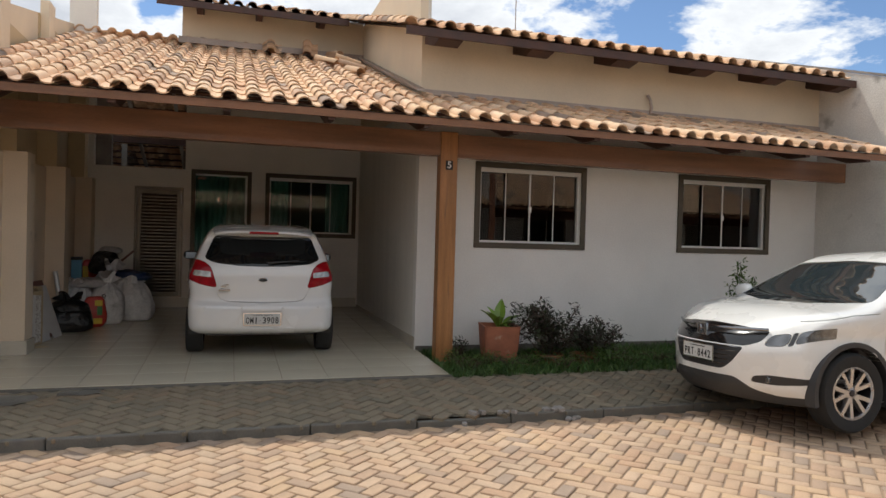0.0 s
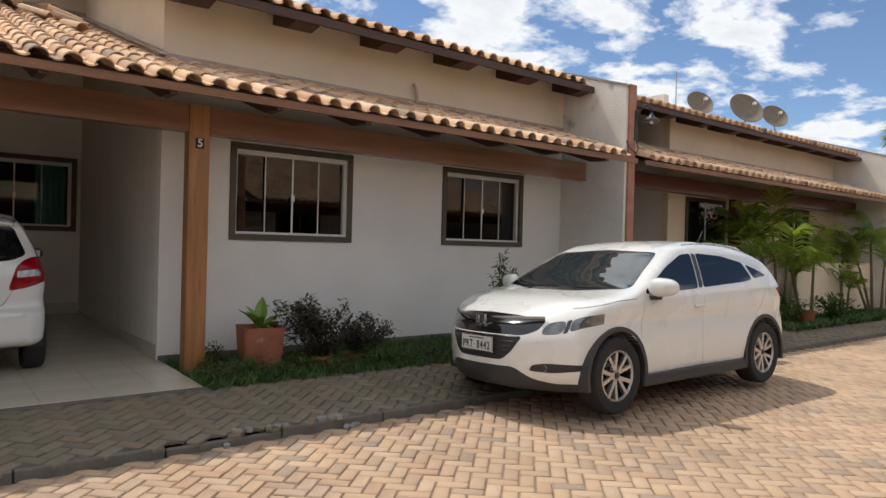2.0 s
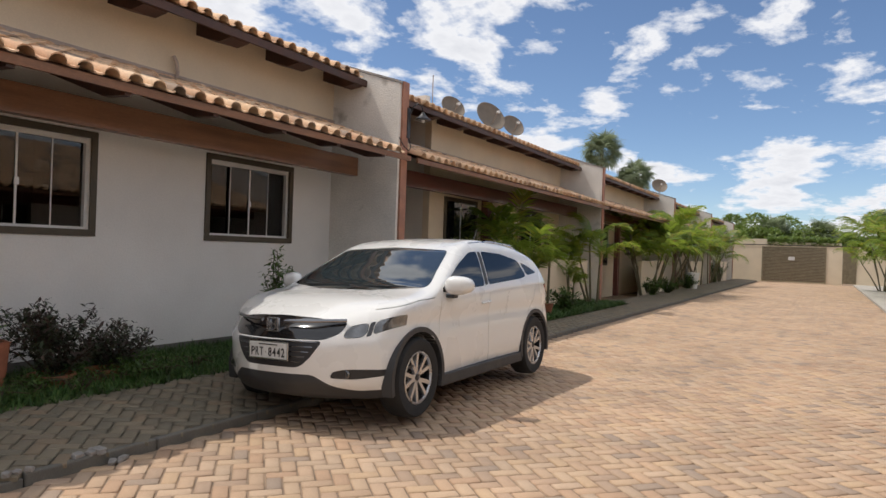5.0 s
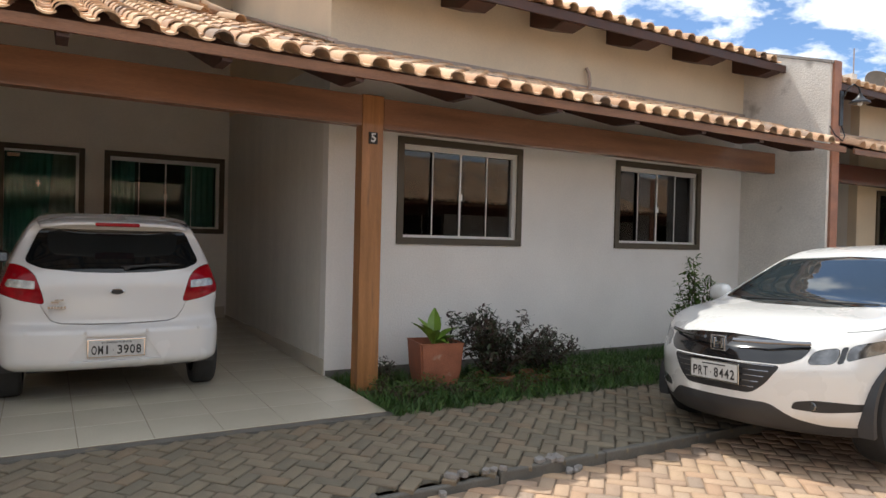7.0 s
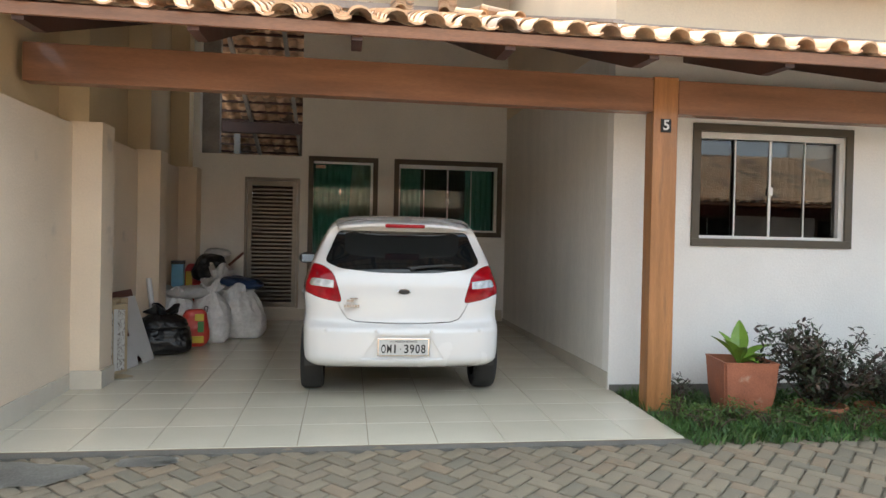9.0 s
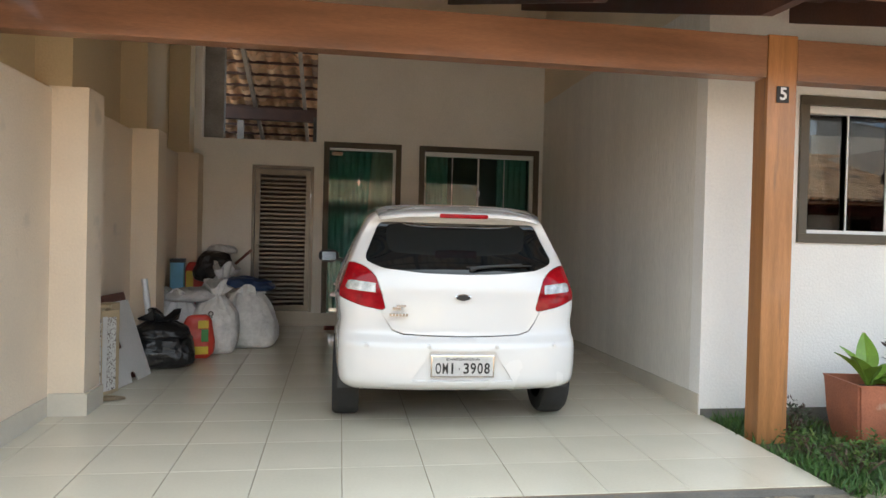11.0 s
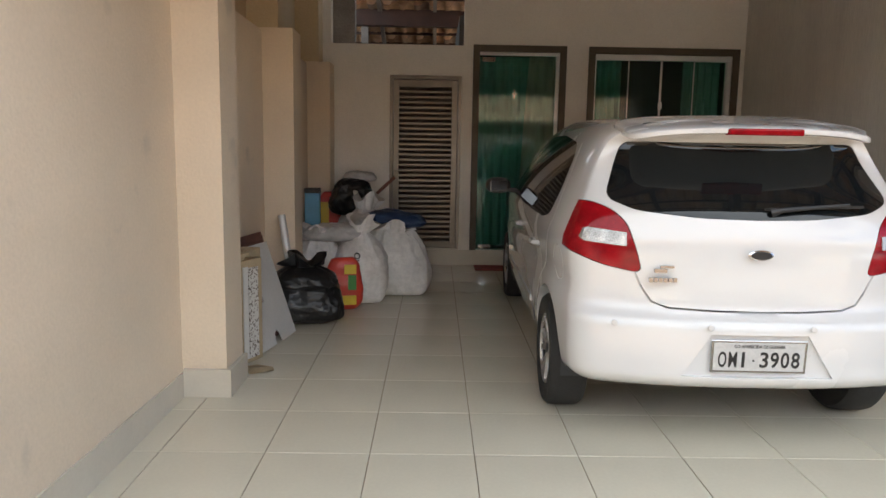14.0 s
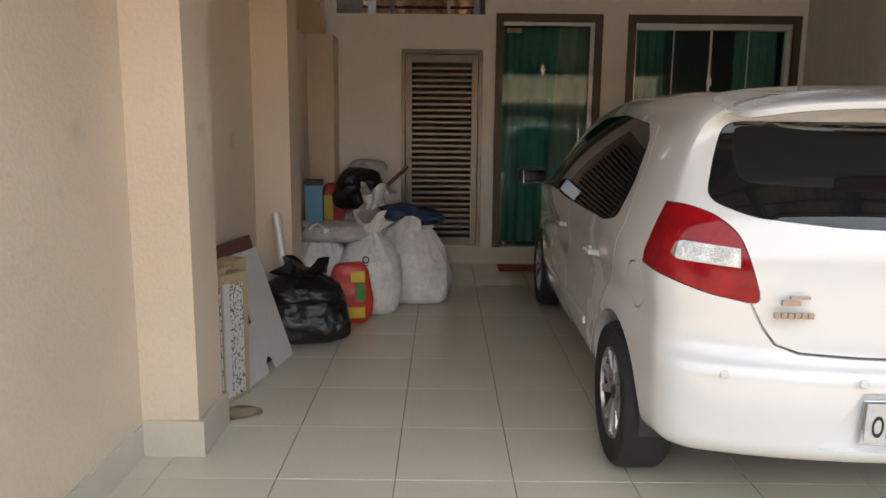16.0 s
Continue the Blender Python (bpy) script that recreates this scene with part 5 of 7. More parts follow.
# ---- things kept along the carport wall ----
SACK = mat("white_woven_sack", (0.72, 0.71, 0.70), 0.55, 0.12, 6, 0.08, 26, 1.0)
GREYSACK = mat("grey_plastic_sack", (0.42, 0.41, 0.40), 0.4, 0.15, 6, 0.08, 22, 1.0)
BLACKBAG = mat("black_bin_bag_film", (0.010, 0.010, 0.011), 0.34, 0.2, 8, 0.1, 40, 0.5)
KRAFT = mat("brown_carton", (0.42, 0.33, 0.205), 0.85, 0.15, 5, 0.08, 90, 0.2)
BLUE = mat("dark_blue_tarpaulin", (0.012, 0.035, 0.10), 0.4, 0.2, 8, 0.1, 60, 0.4)
LBLUE = mat("pale_blue_carton", (0.16, 0.38, 0.55), 0.6, 0.1, 6, 0.06, 80, 0.1)
REDBAG = mat("red_printed_film", (0.52, 0.045, 0.03), 0.35, 0.1, 6, 0.05, 90, 0.1)
YELLOW = mat("yellow_print", (0.65, 0.47, 0.04), 0.4, 0.1, 6, 0.05, 90, 0.1)
GREENP = mat("green_print", (0.05, 0.22, 0.05), 0.4, 0.1, 6, 0.05, 90, 0.1)
MARBLE = mat("white_marble_look_tile", (0.66, 0.65, 0.63), 0.2, 0.05, 3, 0.03, 60, 0.0, stain=((0.40, 0.36, 0.32), 1.6, -0.03))
TILEBACK = mat("brown_tile_back", (0.17, 0.075, 0.055), 0.8, 0.15, 6, 0.1, 80, 0.2)
MOSAIC = mat("mosaic_sheet", (0.6, 0.6, 0.58), 0.3, 0.1, 6, 0.05, 90, 0.1)
m_n, m_l = MOSAIC.node_tree.nodes, MOSAIC.node_tree.links
vor = m_n.new("ShaderNodeTexVoronoi")
vor.inputs["Scale"].default_value = 95
tcm = m_n.new("ShaderNodeTexCoord")
m_l.new(tcm.outputs["Object"], vor.inputs["Vector"])
rampm = m_n.new("ShaderNodeValToRGB")
rampm.color_ramp.interpolation = "CONSTANT"
rampm.color_ramp.elements[0].color, rampm.color_ramp.elements[1].color = (0.62, 0.61, 0.58, 1), (0.16, 0.13, 0.11, 1)
rampm.color_ramp.elements[1].position = 0.72
bw = m_n.new("ShaderNodeSeparateColor")
m_l.new(vor.outputs["Color"], bw.inputs[0])
m_l.new(bw.outputs[0], rampm.inputs[0])
m_l.new(rampm.outputs[0], m_n["Principled BSDF"].inputs["Base Color"])


def sack(name, x, y, z, sx, sy, sz, seed, material, label, category="sack", pinch=0.35, turn=0.0, crumple=0.06, n=34):
    """A soft full bag, wrinkled, drawn together towards its top by pinch."""
    e = empty(name, (x, y, z), label, category, turn=turn)
    bm = rounded_cube(n, (0.55, 0.55, 0.45))
    for v in bm.verts:
        a, b, c = v.co
        t = (c + 1) / 2
        k = 1 - pinch * max(0, t - 0.45) ** 1.2 * 1.8
        bulge = 1 + 0.12 * math.sin(math.pi * min(1, t * 1.3))
        p = Vector((a * sx / 2 * k * bulge, b * sy / 2 * k * bulge, t * sz))
        q = Vector((p.x * 5, p.y * 5, p.z * 5)) + Vector((seed * 3.1, 0, 0))
        d = noise.noise(q * 0.8) * 0.9 + (0.5 - abs(noise.noise(q * 1.7))) * 0.9 + (0.4 - abs(noise.noise(q * 3.9))) * 0.45
        w = min(1, p.z / 0.05)
        nrm = Vector((a, b, 0.4 * c)).normalized()
        p += nrm * d * crumple * w
        p.z = max(0.002, p.z)
        v.co = p
    part("film", bm, material, e, smooth=True)
    return e


def woven_sack(name, x, y, z, w, d, h, seed, material, label, neck=0.3, tie=0.82, tuft=0.5, lean=(0, 0), turn=0.0, sharp=0.02):
    """A full sack gathered at tie of its height: square at its foot, with folds that run to the neck and a ruffled tuft above."""
    e = empty(name, (x, y, z), label, "sack", turn=turn)
    rr = random.Random(seed)
    nf = rr.randint(7, 10)
    ph = [rr.uniform(0, 6.28) for _ in range(4)]
    bm = bmesh.new()
    na, nz = 72, 40
    rows = []
    for j in range(nz + 1):
        t = j / nz
        if t < tie:
            u = t / tie
            k = curve_at(((0, 0.86), (0.06, 0.97), (0.35, 1.06), (0.65, 0.97), (0.85, 0.5 + 0.5 * neck), (1, neck)), u)
        else:
            k = neck + (tuft - neck) * ((t - tie) / (1 - tie)) ** 0.7
        expo = 2 + 2.6 * max(0, 1 - t * 1.7)
        row = []
        for i in range(na):
            a = 2 * math.pi * i / na
            c, q = math.cos(a), math.sin(a)
            m = (abs(c) ** expo + abs(q) ** expo) ** (-1 / expo)
            fold = max(0, (t - 0.30) / 0.55) ** 1.5
            f = 1 + 0.13 * fold * (abs(math.sin(a * nf / 2 + ph[0] + 1.2 * t)) - 0.5) + 0.06 * fold * math.sin(a * (nf + 4) + ph[1] - 3 * t)
            g = noise.noise(Vector((c * 2.3, q * 2.3, t * h * 7 + seed))) * 0.05
            g += (0.5 - abs(noise.noise(Vector((c * 3.1 + t * 2, q * 3.1 - t, t * h * 11 + seed * 2))))) * 0.11 + (0.5 - abs(noise.noise(Vector((c * 7 + t * 5, q * 7, t * h * 21 + seed))))) * sharp * 2
            rad = m * k * (f + g * min(1, t * 6))
            if t > tie:
                rad *= 1 + 0.22 * math.sin(a * 5 + ph[2])
            zz = h * t + (0.05 * math.sin(a * 3 + ph[3]) * (t - tie) / (1 - tie) if t > tie else 0)
            row.append(bm.verts.new((rad * c * w / 2 + lean[0] * t * t, rad * q * d / 2 + lean[1] * t * t, max(0.001, zz))))
        rows.append(row)
    for p, q in zip(rows, rows[1:]):
        for i in range(na):
            bm.faces.new((p[i], p[(i + 1) % na], q[(i + 1) % na], q[i]))
    bm.faces.new(rows[0][::-1])
    bm.faces.new(rows[-1])
    part("film", bm, material, e, smooth=True)
    return e


fz = floor_z
# cartons of floor tile stood on end
c1 = empty("tile_carton", (-0.96, 8.85, fz(8.85)), "torn brown carton of tiles stood on end against the wall", "carton", turn=-14)
part("carton", boxes((-0.06, 0.06, -0.11, 0.11, 0.0, 0.67), bevel=0.006), KRAFT, c1)
part("torn_flap", boxes((-0.07, 0.08, -0.125, 0.12, 0.668, 0.688), bevel=0.004), KRAFT, c1)
part("tile_edge", boxes((0.062, 0.070, -0.10, -0.02, 0.06, 0.62)), MARBLE, c1)
part("tile_edge", boxes((-0.05, 0.05, -0.119, -0.112, 0.05, 0.61)), MARBLE, c1)
c2 = empty("mosaic_carton", (-0.89, 8.99, fz(8.99)), "opened carton with speckled mosaic sheets", "carton", turn=-22)
part("carton", boxes((-0.045, 0.045, -0.10, 0.10, 0.0, 0.64), bevel=0.005), KRAFT, c2)
part("tile_edge", boxes((0.047, 0.053, -0.09, -0.045, 0.03, 0.60)), MARBLE, c2)
part("mosaic_sheet", boxes((0.047, 0.054, -0.042, 0.05, 0.03, 0.59)), MOSAIC, c2, "speckled mosaic sheet")
part("mosaic_sheet", boxes((-0.035, 0.045, -0.108, -0.101, 0.03, 0.59)), MOSAIC, c2, "speckled mosaic sheet")
c3 = empty("tile_carton", (-0.92, 9.14, fz(9.14)), "brown carton stood against the wall", "carton", turn=-8)
part("carton", boxes((-0.06, 0.06, -0.07, 0.07, 0.0, 0.68), bevel=0.006), KRAFT, c3)
bm = bmesh.new()
ring = [bm.verts.new((-0.80 + 0.12 * math.cos(k * 0.785) * (1 + 0.25 * math.sin(k * 2.3)), 8.80 + 0.075 * math.sin(k * 0.785), fz(8.8) + 0.004 + 0.006 * (k % 3))) for k in range(8)]
bm.faces.new(ring)
bmesh.ops.solidify(bm, geom=bm.faces[:], thickness=0.004)
part("cardboard_scrap", bm, KRAFT, None, "torn scrap of brown cardboard on the floor", category="cardboard")
# cut tiles leaning on the wall
for i, (y, hh, w) in enumerate(((9.50, 0.72, 0.50), (9.46, 0.70, 0.50), (9.42, 0.68, 0.48))):
    t = empty("leaning_tile", (0, 0, 0), "large brown-backed tile leaning on the wall", "tile", "leaning tiles")
    part("tile", boxes((-0.006, 0.006, -w / 2, w / 2, 0, hh), bevel=0.002), TILEBACK, t)
    t.matrix_world = pose(-0.875 + 0.016 * i, y, fz(y) + 0.002, 0, -12, -6)
t = empty("cut_tile", (0, 0, 0), "white marbled tile with a notch cut in its foot", "tile")
pts = [(-0.30, 0.0), (-0.06, 0.0), (-0.05, 0.07), (-0.01, 0.09), (0.03, 0.06), (0.04, 0.0), (0.28, 0.0), (0.24, 0.68), (-0.10, 0.68), (-0.06, 0.30), (-0.33, 0.27)]
part("tile", prism(pts, -0.005, 0.005, "x"), MARBLE, t)
t.matrix_world = pose(-0.775, 9.38, fz(9.38) + 0.002, 0, -17, -10)
p = part("white_pipe", tube(bmesh.new(), [(-0.78, 9.98, fz(9.9) + 0.03), (-0.92, 10.12, fz(10.1) + 0.78)], 0.028, 14), ALU, None, "white plastic pipe leaning on the pilaster", smooth=True, category="pipe")

sack("bin_bag", -0.70, 9.95, fz(9.95), 0.46, 0.40, 0.30, 3, BLACKBAG, "full black bin bag on the floor", "bag", 0.0, 10, 0.035)
woven_sack("bin_bag", -0.72, 9.96, fz(9.95) + 0.24, 0.44, 0.36, 0.24, 14, BLACKBAG, "black bin bag lying on another one", 0.5, 0.75, 0.62, (0.0, -0.02), 10, 0.05)["category"] = "bag"
b = sack("printed_bag", -0.47, 10.32, fz(10.3), 0.27, 0.14, 0.42, 5, REDBAG, "red printed bag with yellow and green picture", "bag", 0.1, 12, 0.012)
part("print", boxes((0.0, 0.095, -0.094, -0.084, 0.30, 0.375)), YELLOW, b, "yellow printed band")
part("print", boxes((0.03, 0.095, -0.094, -0.084, 0.17, 0.29)), GREENP, b, "green printed leaf")
part("print", boxes((-0.095, 0.095, -0.094, -0.084, 0.05, 0.125)), YELLOW, b, "yellow printed band")
s1 = woven_sack("rubble_sack", -0.38, 10.66, fz(10.66), 0.44, 0.40, 0.70, 6, SACK, "white printed woven sack, full and tied", 0.22, 0.84, 0.50, (0.03, 0), 5)
me = text_mesh("ÇÃO", 0.07, 0.001)
me.transform(pose(-0.02, -0.212, 0.36, 90, 0, -10) @ pose(0, 0, 0, 0, 0, 78))
part("letters", me, INK, s1)
woven_sack("rubble_sack", -0.06, 10.98, fz(10.98), 0.54, 0.42, 0.62, 7, SACK, "large plain white woven sack, full", 0.62, 0.9, 0.58, (-0.08, 0.03), -4)
woven_sack("rubble_sack", -0.76, 10.70, fz(10.7), 0.42, 0.44, 0.60, 8, SACK, "white woven sack folded at its top", 0.55, 0.86, 0.66, (0.02, 0), 8, 0.03)
sack("grey_sack", -0.58, 10.72, fz(10.7) + 0.50, 0.50, 0.30, 0.14, 9, GREYSACK, "crumpled grey plastic sack lying on others", "sack", 0.1, 10, 0.03)
woven_sack("rubble_sack", -0.42, 11.30, fz(11.3), 0.46, 0.44, 0.84, 10, SACK, "tall woven sack behind the others", 0.34, 0.86, 0.5, (0.04, 0), 4)
sack("black_bundle", -0.55, 11.65, fz(11.6) + 0.62, 0.34, 0.32, 0.34, 11, BLACKBAG, "black bag on top of the sacks", "bag", 0.3, 4)
woven_sack("rubble_sack", -0.54, 11.70, fz(11.7), 0.42, 0.40, 0.70, 15, SACK, "white woven sack at the back", 0.5, 0.9, 0.5, (0, 0), 4)
sack("grey_sack", -0.50, 11.80, fz(11.8) + 0.94, 0.30, 0.20, 0.10, 16, GREYSACK, "crumpled grey plastic bag on top", "sack", 0.1, 4, 0.03)
sack("blue_tarpaulin", -0.11, 11.15, fz(11.1) + 0.57, 0.50, 0.30, 0.13, 12, BLUE, "folded dark blue tarpaulin on the sack", "tarpaulin", 0.1, -6, 0.04)
part("tool_handle", tube(bmesh.new(), [(-0.42, 11.55, fz(11.5) + 0.74), (-0.14, 11.62, fz(11.6) + 1.0)], 0.016, 8), TILEBACK, None, "brown wooden tool handle sticking out of the sacks", category="tool")
c = empty("blue_carton", (-0.90, 11.35, fz(11.3)), "pale blue and white carton by the wall", "carton", turn=8)
part("carton", boxes((-0.07, 0.07, -0.12, 0.12, 0, 0.86), bevel=0.004), LBLUE, c)
part("lid", boxes((-0.075, 0.075, -0.125, 0.125, 0.86, 0.90), bevel=0.004), INK, c)
b = sack("printed_bag", -0.80, 11.75, fz(11.7), 0.24, 0.16, 0.84, 17, REDBAG, "red and yellow printed bag by the wall", "bag", 0.1, 10, 0.012)
part("print", boxes((-0.09, -0.01, -0.104, -0.094, 0.50, 0.74)), YELLOW, b, "yellow printed band")

# ---- cars ----


def car_shell(spec, n=44):
    """The closed shell of a car; its length runs along y, the tail at -y, the wheels stand on z = 0."""
    bm = rounded_cube(n, (0.15, 0.05, 0.14))
    L, W = spec["length"], spec["width"]
    for v in bm.verts:
        b, a, c = v.co
        y0 = a * L / 2
        zt, zb = curve_at(spec["top"], y0), curve_at(spec["bottom"], y0)
        z = zb + (zt - zb) * (c + 1) / 2
        belt = curve_at(spec["belt"], y0)
        w = W / 2 * curve_at(spec["plan"], y0)
        k = max(0.0, z - belt)
        side = 1 - 0.06 * max(0, (0.5 - z) / 0.3) ** 2 - 0.018 * math.exp(-((z - spec["crease"] + 0.13) / 0.07) ** 2)
        x = b * (w * side - k * spec["lean"] - 0.25 * k * k)
        z += spec["crown"] * (1 - b * b) * max(0, c)
        s, t = max(0.0, a), max(0.0, -a)
        y = y0 + curve_at(spec["nose"], z) * s ** 6 + curve_at(spec["tail"], z) * t ** 6
        y -= spec["nose_round"] * abs(b) ** 2.4 * s ** 6
        y += spec["tail_round"] * abs(b) ** 2.6 * t ** 6
        v.co = (x, y, z)
    return bm


def temp(bm):
    me = bpy.data.meshes.new("t")
    bmesh.ops.recalc_face_normals(bm, faces=bm.faces)
    bm.to_mesh(me)
    bm.free()
    return new("t", me)


def cut(shell, tool, how):
    """Cuts a shell with a tool, both given as meshes; gives the mesh that results."""
    a, b = new("a", shell), new("b", tool)
    m = a.modifiers.new("m", "BOOLEAN")
    m.operation, m.object, m.solver = how, b, "EXACT"
    bpy.context.view_layer.update()
    me = bpy.data.meshes.new_from_object(a.evaluated_get(bpy.context.evaluated_depsgraph_get()))
    bpy.data.objects.remove(a)
    bpy.data.objects.remove(b)
    return me


def mesh_of(*bms):
    out = bmesh.new()
    for bm in bms:
        bmesh.ops.recalc_face_normals(bm, faces=bm.faces)
        me = bpy.data.meshes.new("t")
        bm.to_mesh(me)
        bm.free()
        out.from_mesh(me)
        bpy.data.meshes.remove(me)
    me = bpy.data.meshes.new("t")
    out.to_mesh(me)
    out.free()
    return me


def smooth_poly(pts, steps=4):
    """A closed outline softened at its corners."""
    out = []
    n = len(pts)
    for i in range(n):
        p0, p1, p2 = Vector(pts[i - 1]), Vector(pts[i]), Vector(pts[(i + 1) % n])
        r = min(0.045, (p1 - p0).length * 0.4, (p2 - p1).length * 0.4)
        a, b = p1 + (p0 - p1).normalized() * r, p1 + (p2 - p1).normalized() * r
        for k in range(steps + 1):
            t = k / steps
            out.append(tuple((1 - t) ** 2 * a + 2 * t * (1 - t) * p1 + t * t * b))
    return out


def shrunk(pts, by=0.004):
    c = Vector((sum(p[0] for p in pts) / len(pts), sum(p[1] for p in pts) / len(pts)))
    return [tuple(Vector(p) + (c - Vector(p)).normalized() * by) for p in pts]


def mirrored(pts):
    return [(-x, z) for x, z in pts][::-1]


def stroke(pts, a, b, axis, width=0.007):
    """A thin wall along an open line, for shut lines."""
    bm = bmesh.new()
    pts = [Vector(p) for p in pts]
    rings = []
    for i, p in enumerate(pts):
        d = (pts[min(i + 1, len(pts) - 1)] - pts[max(i - 1, 0)]).normalized()
        n = Vector((-d.y, d.x)) * width / 2
        ring = []
        for u, w in ((p - n, a), (p + n, a), (p + n, b), (p - n, b)):
            ring.append(bm.verts.new({"y": (u.x, w, u.y), "x": (w, u.x, u.y)}[axis]))
        rings.append(ring)
    for r, s in zip(rings, rings[1:]):
        for k in range(4):
            bm.faces.new((r[k], r[(k + 1) % 4], s[(k + 1) % 4], s[k]))
    bm.faces.new(rings[0])
    bm.faces.new(rings[-1][::-1])
    return bm


def drum(x0, x1, y, z, r, sides=40):
    return lathe(bmesh.new(), [(r, x0), (r, x1)], (0, y, z), sides, "x")


def wheel(parent, x, y, r, width, rim_r, spokes, side, split, rimmat, label):
    """A wheel with its outer face towards side (+1 or -1)."""
    w = new("wheel")
    w.parent = parent
    w.location = (x, y, r)
    tagged(w, label)
    h = width / 2
    s = side
    bm = lathe(bmesh.new(), [(rim_r, -h * s), (r * 0.93, -h * s), (r * 0.985, -h * 0.8 * s), (r, -h * 0.55 * s), (r, h * 0.55 * s), (r * 0.985, h * 0.8 * s), (r * 0.93, h * s),
                             (rim_r + 0.012, h * 0.98 * s), (rim_r, h * 0.9 * s)], (0, 0, 0), 48, "x", False)
    part("tyre", bm, RUBBER, w, smooth=True)
    part("rim_barrel", lathe(bmesh.new(), [(rim_r - 0.002, h * 0.88 * s), (rim_r - 0.016, h * 0.82 * s), (rim_r - 0.02, -h * 0.3 * s), (0.04, -h * 0.35 * s), (0.002, -h * 0.35 * s)], (0, 0, 0), 40, "x", False), DARKRIM, w, smooth=True)
    bm = lathe(bmesh.new(), [(rim_r - 0.001, h * 0.80 * s), (rim_r, h * 0.93 * s), (rim_r - 0.014, h * 0.95 * s), (rim_r - 0.02, h * 0.8 * s)], (0, 0, 0), 48, "x", False)
    lathe(bm, [(0.055, h * 0.3 * s), (0.055, h * 0.72 * s), (0.03, h * 0.78 * s)], (0, 0, 0), 20, "x")
    for k in range(spokes):
        for d in ((-0.16, 0.16) if split else (0.0,)):
            a0, a1 = 2 * math.pi * k / spokes + d * 0.5, 2 * math.pi * k / spokes + d * 1.75
            p0 = Vector((0, 0.045 * math.cos(a0), 0.045 * math.sin(a0)))
            p1 = Vector((0, (rim_r - 0.012) * math.cos(a1), (rim_r - 0.012) * math.sin(a1)))
            dr = (p1 - p0).normalized()
            nn = Vector((0, -dr.z, dr.y))
            w0, w1 = (0.022, 0.023) if split else (0.026, 0.034)
            vs = []
            for xx in (h * 0.45 * s, h * 0.78 * s):
                for p, ww, dd in ((p0, w0, 0.0), (p1, w1, 0.12 * h * s)):
                    for sg in (-1, 1):
                        vs.append(bm.verts.new(p + nn * ww * sg * (1 if xx == h * 0.45 * s else 0.7) + Vector((xx + dd, 0, 0))))
            for f in ((0, 1, 3, 2), (4, 5, 7, 6), (0, 1, 5, 4), (2, 3, 7, 6), (0, 2, 6, 4), (1, 3, 7, 5)):
                bm.faces.new([vs[i] for i in f])
    bmesh.ops.recalc_face_normals(bm, faces=bm.faces)
    part("spokes", bm, rimmat, w)
    part("hub_cap", lathe(bmesh.new(), [(0.028, h * 0.76 * s), (0.028, h * 0.82 * s), (0.02, h * 0.84 * s)], (0, 0, 0), 20, "x"), DARKRIM, w)
    return w


def number_plate(parent, y, z, words, small, facing, tilt=0.0, width=0.40):
    p = new("number_plate")
    p.parent = parent
    p.matrix_local = pose(0, y, z, 90 + tilt, 0, 0 if facing < 0 else 180)
    tagged(p, "grey number plate with black characters")
    bm = boxes((-width / 2 - 0.008, width / 2 + 0.008, -0.073, 0.073, -0.006, 0.0), bevel=0.003)
    part("plate_frame", bm, CHROME, p)
    part("plate_sheet", boxes((-width / 2 + 0.004, width / 2 - 0.004, -0.062, 0.062, 0.0005, 0.002)), PLATE, p)
    step = width * 0.113
    for i, ch in enumerate(words):
        if ch == " ":
            part("dot", boxes((-0.004 + (i - 3.5) * step, 0.004 + (i - 3.5) * step, -0.020, -0.012, 0.0022, 0.003)), INK, p)
            continue
        me = text_mesh(ch, 0.098, 0.0006)
        xs = [v.co.x for v in me.vertices]
        k = min(1.0, step * 0.80 / max(0.001, max(xs) - min(xs)))
        me.transform(pose((i - 3.5) * step, -0.016, 0.0032) @ Matrix.Diagonal((k, 0.98, 1, 1)) @ pose(-(max(xs) + min(xs)) / 2, 0, 0))
        part("character", me, INK, p)
    if small:
        me = text_mesh(small, 0.021, 0.0004, width * 0.55)
        me.transform(pose(0, 0.046, 0.0030))
        part("town_name", me, INK, p, kind="stuff")
    else:
        part("town_bar", boxes((-width * 0.25, width * 0.25, 0.042, 0.050, 0.0022, 0.003)), INK, p)
    return p


def tube_part(name, parent, pts, r, material, sides=8, label=""):
    return part(name, tube(bmesh.new(), pts, r, sides), material, parent, label, smooth=True)


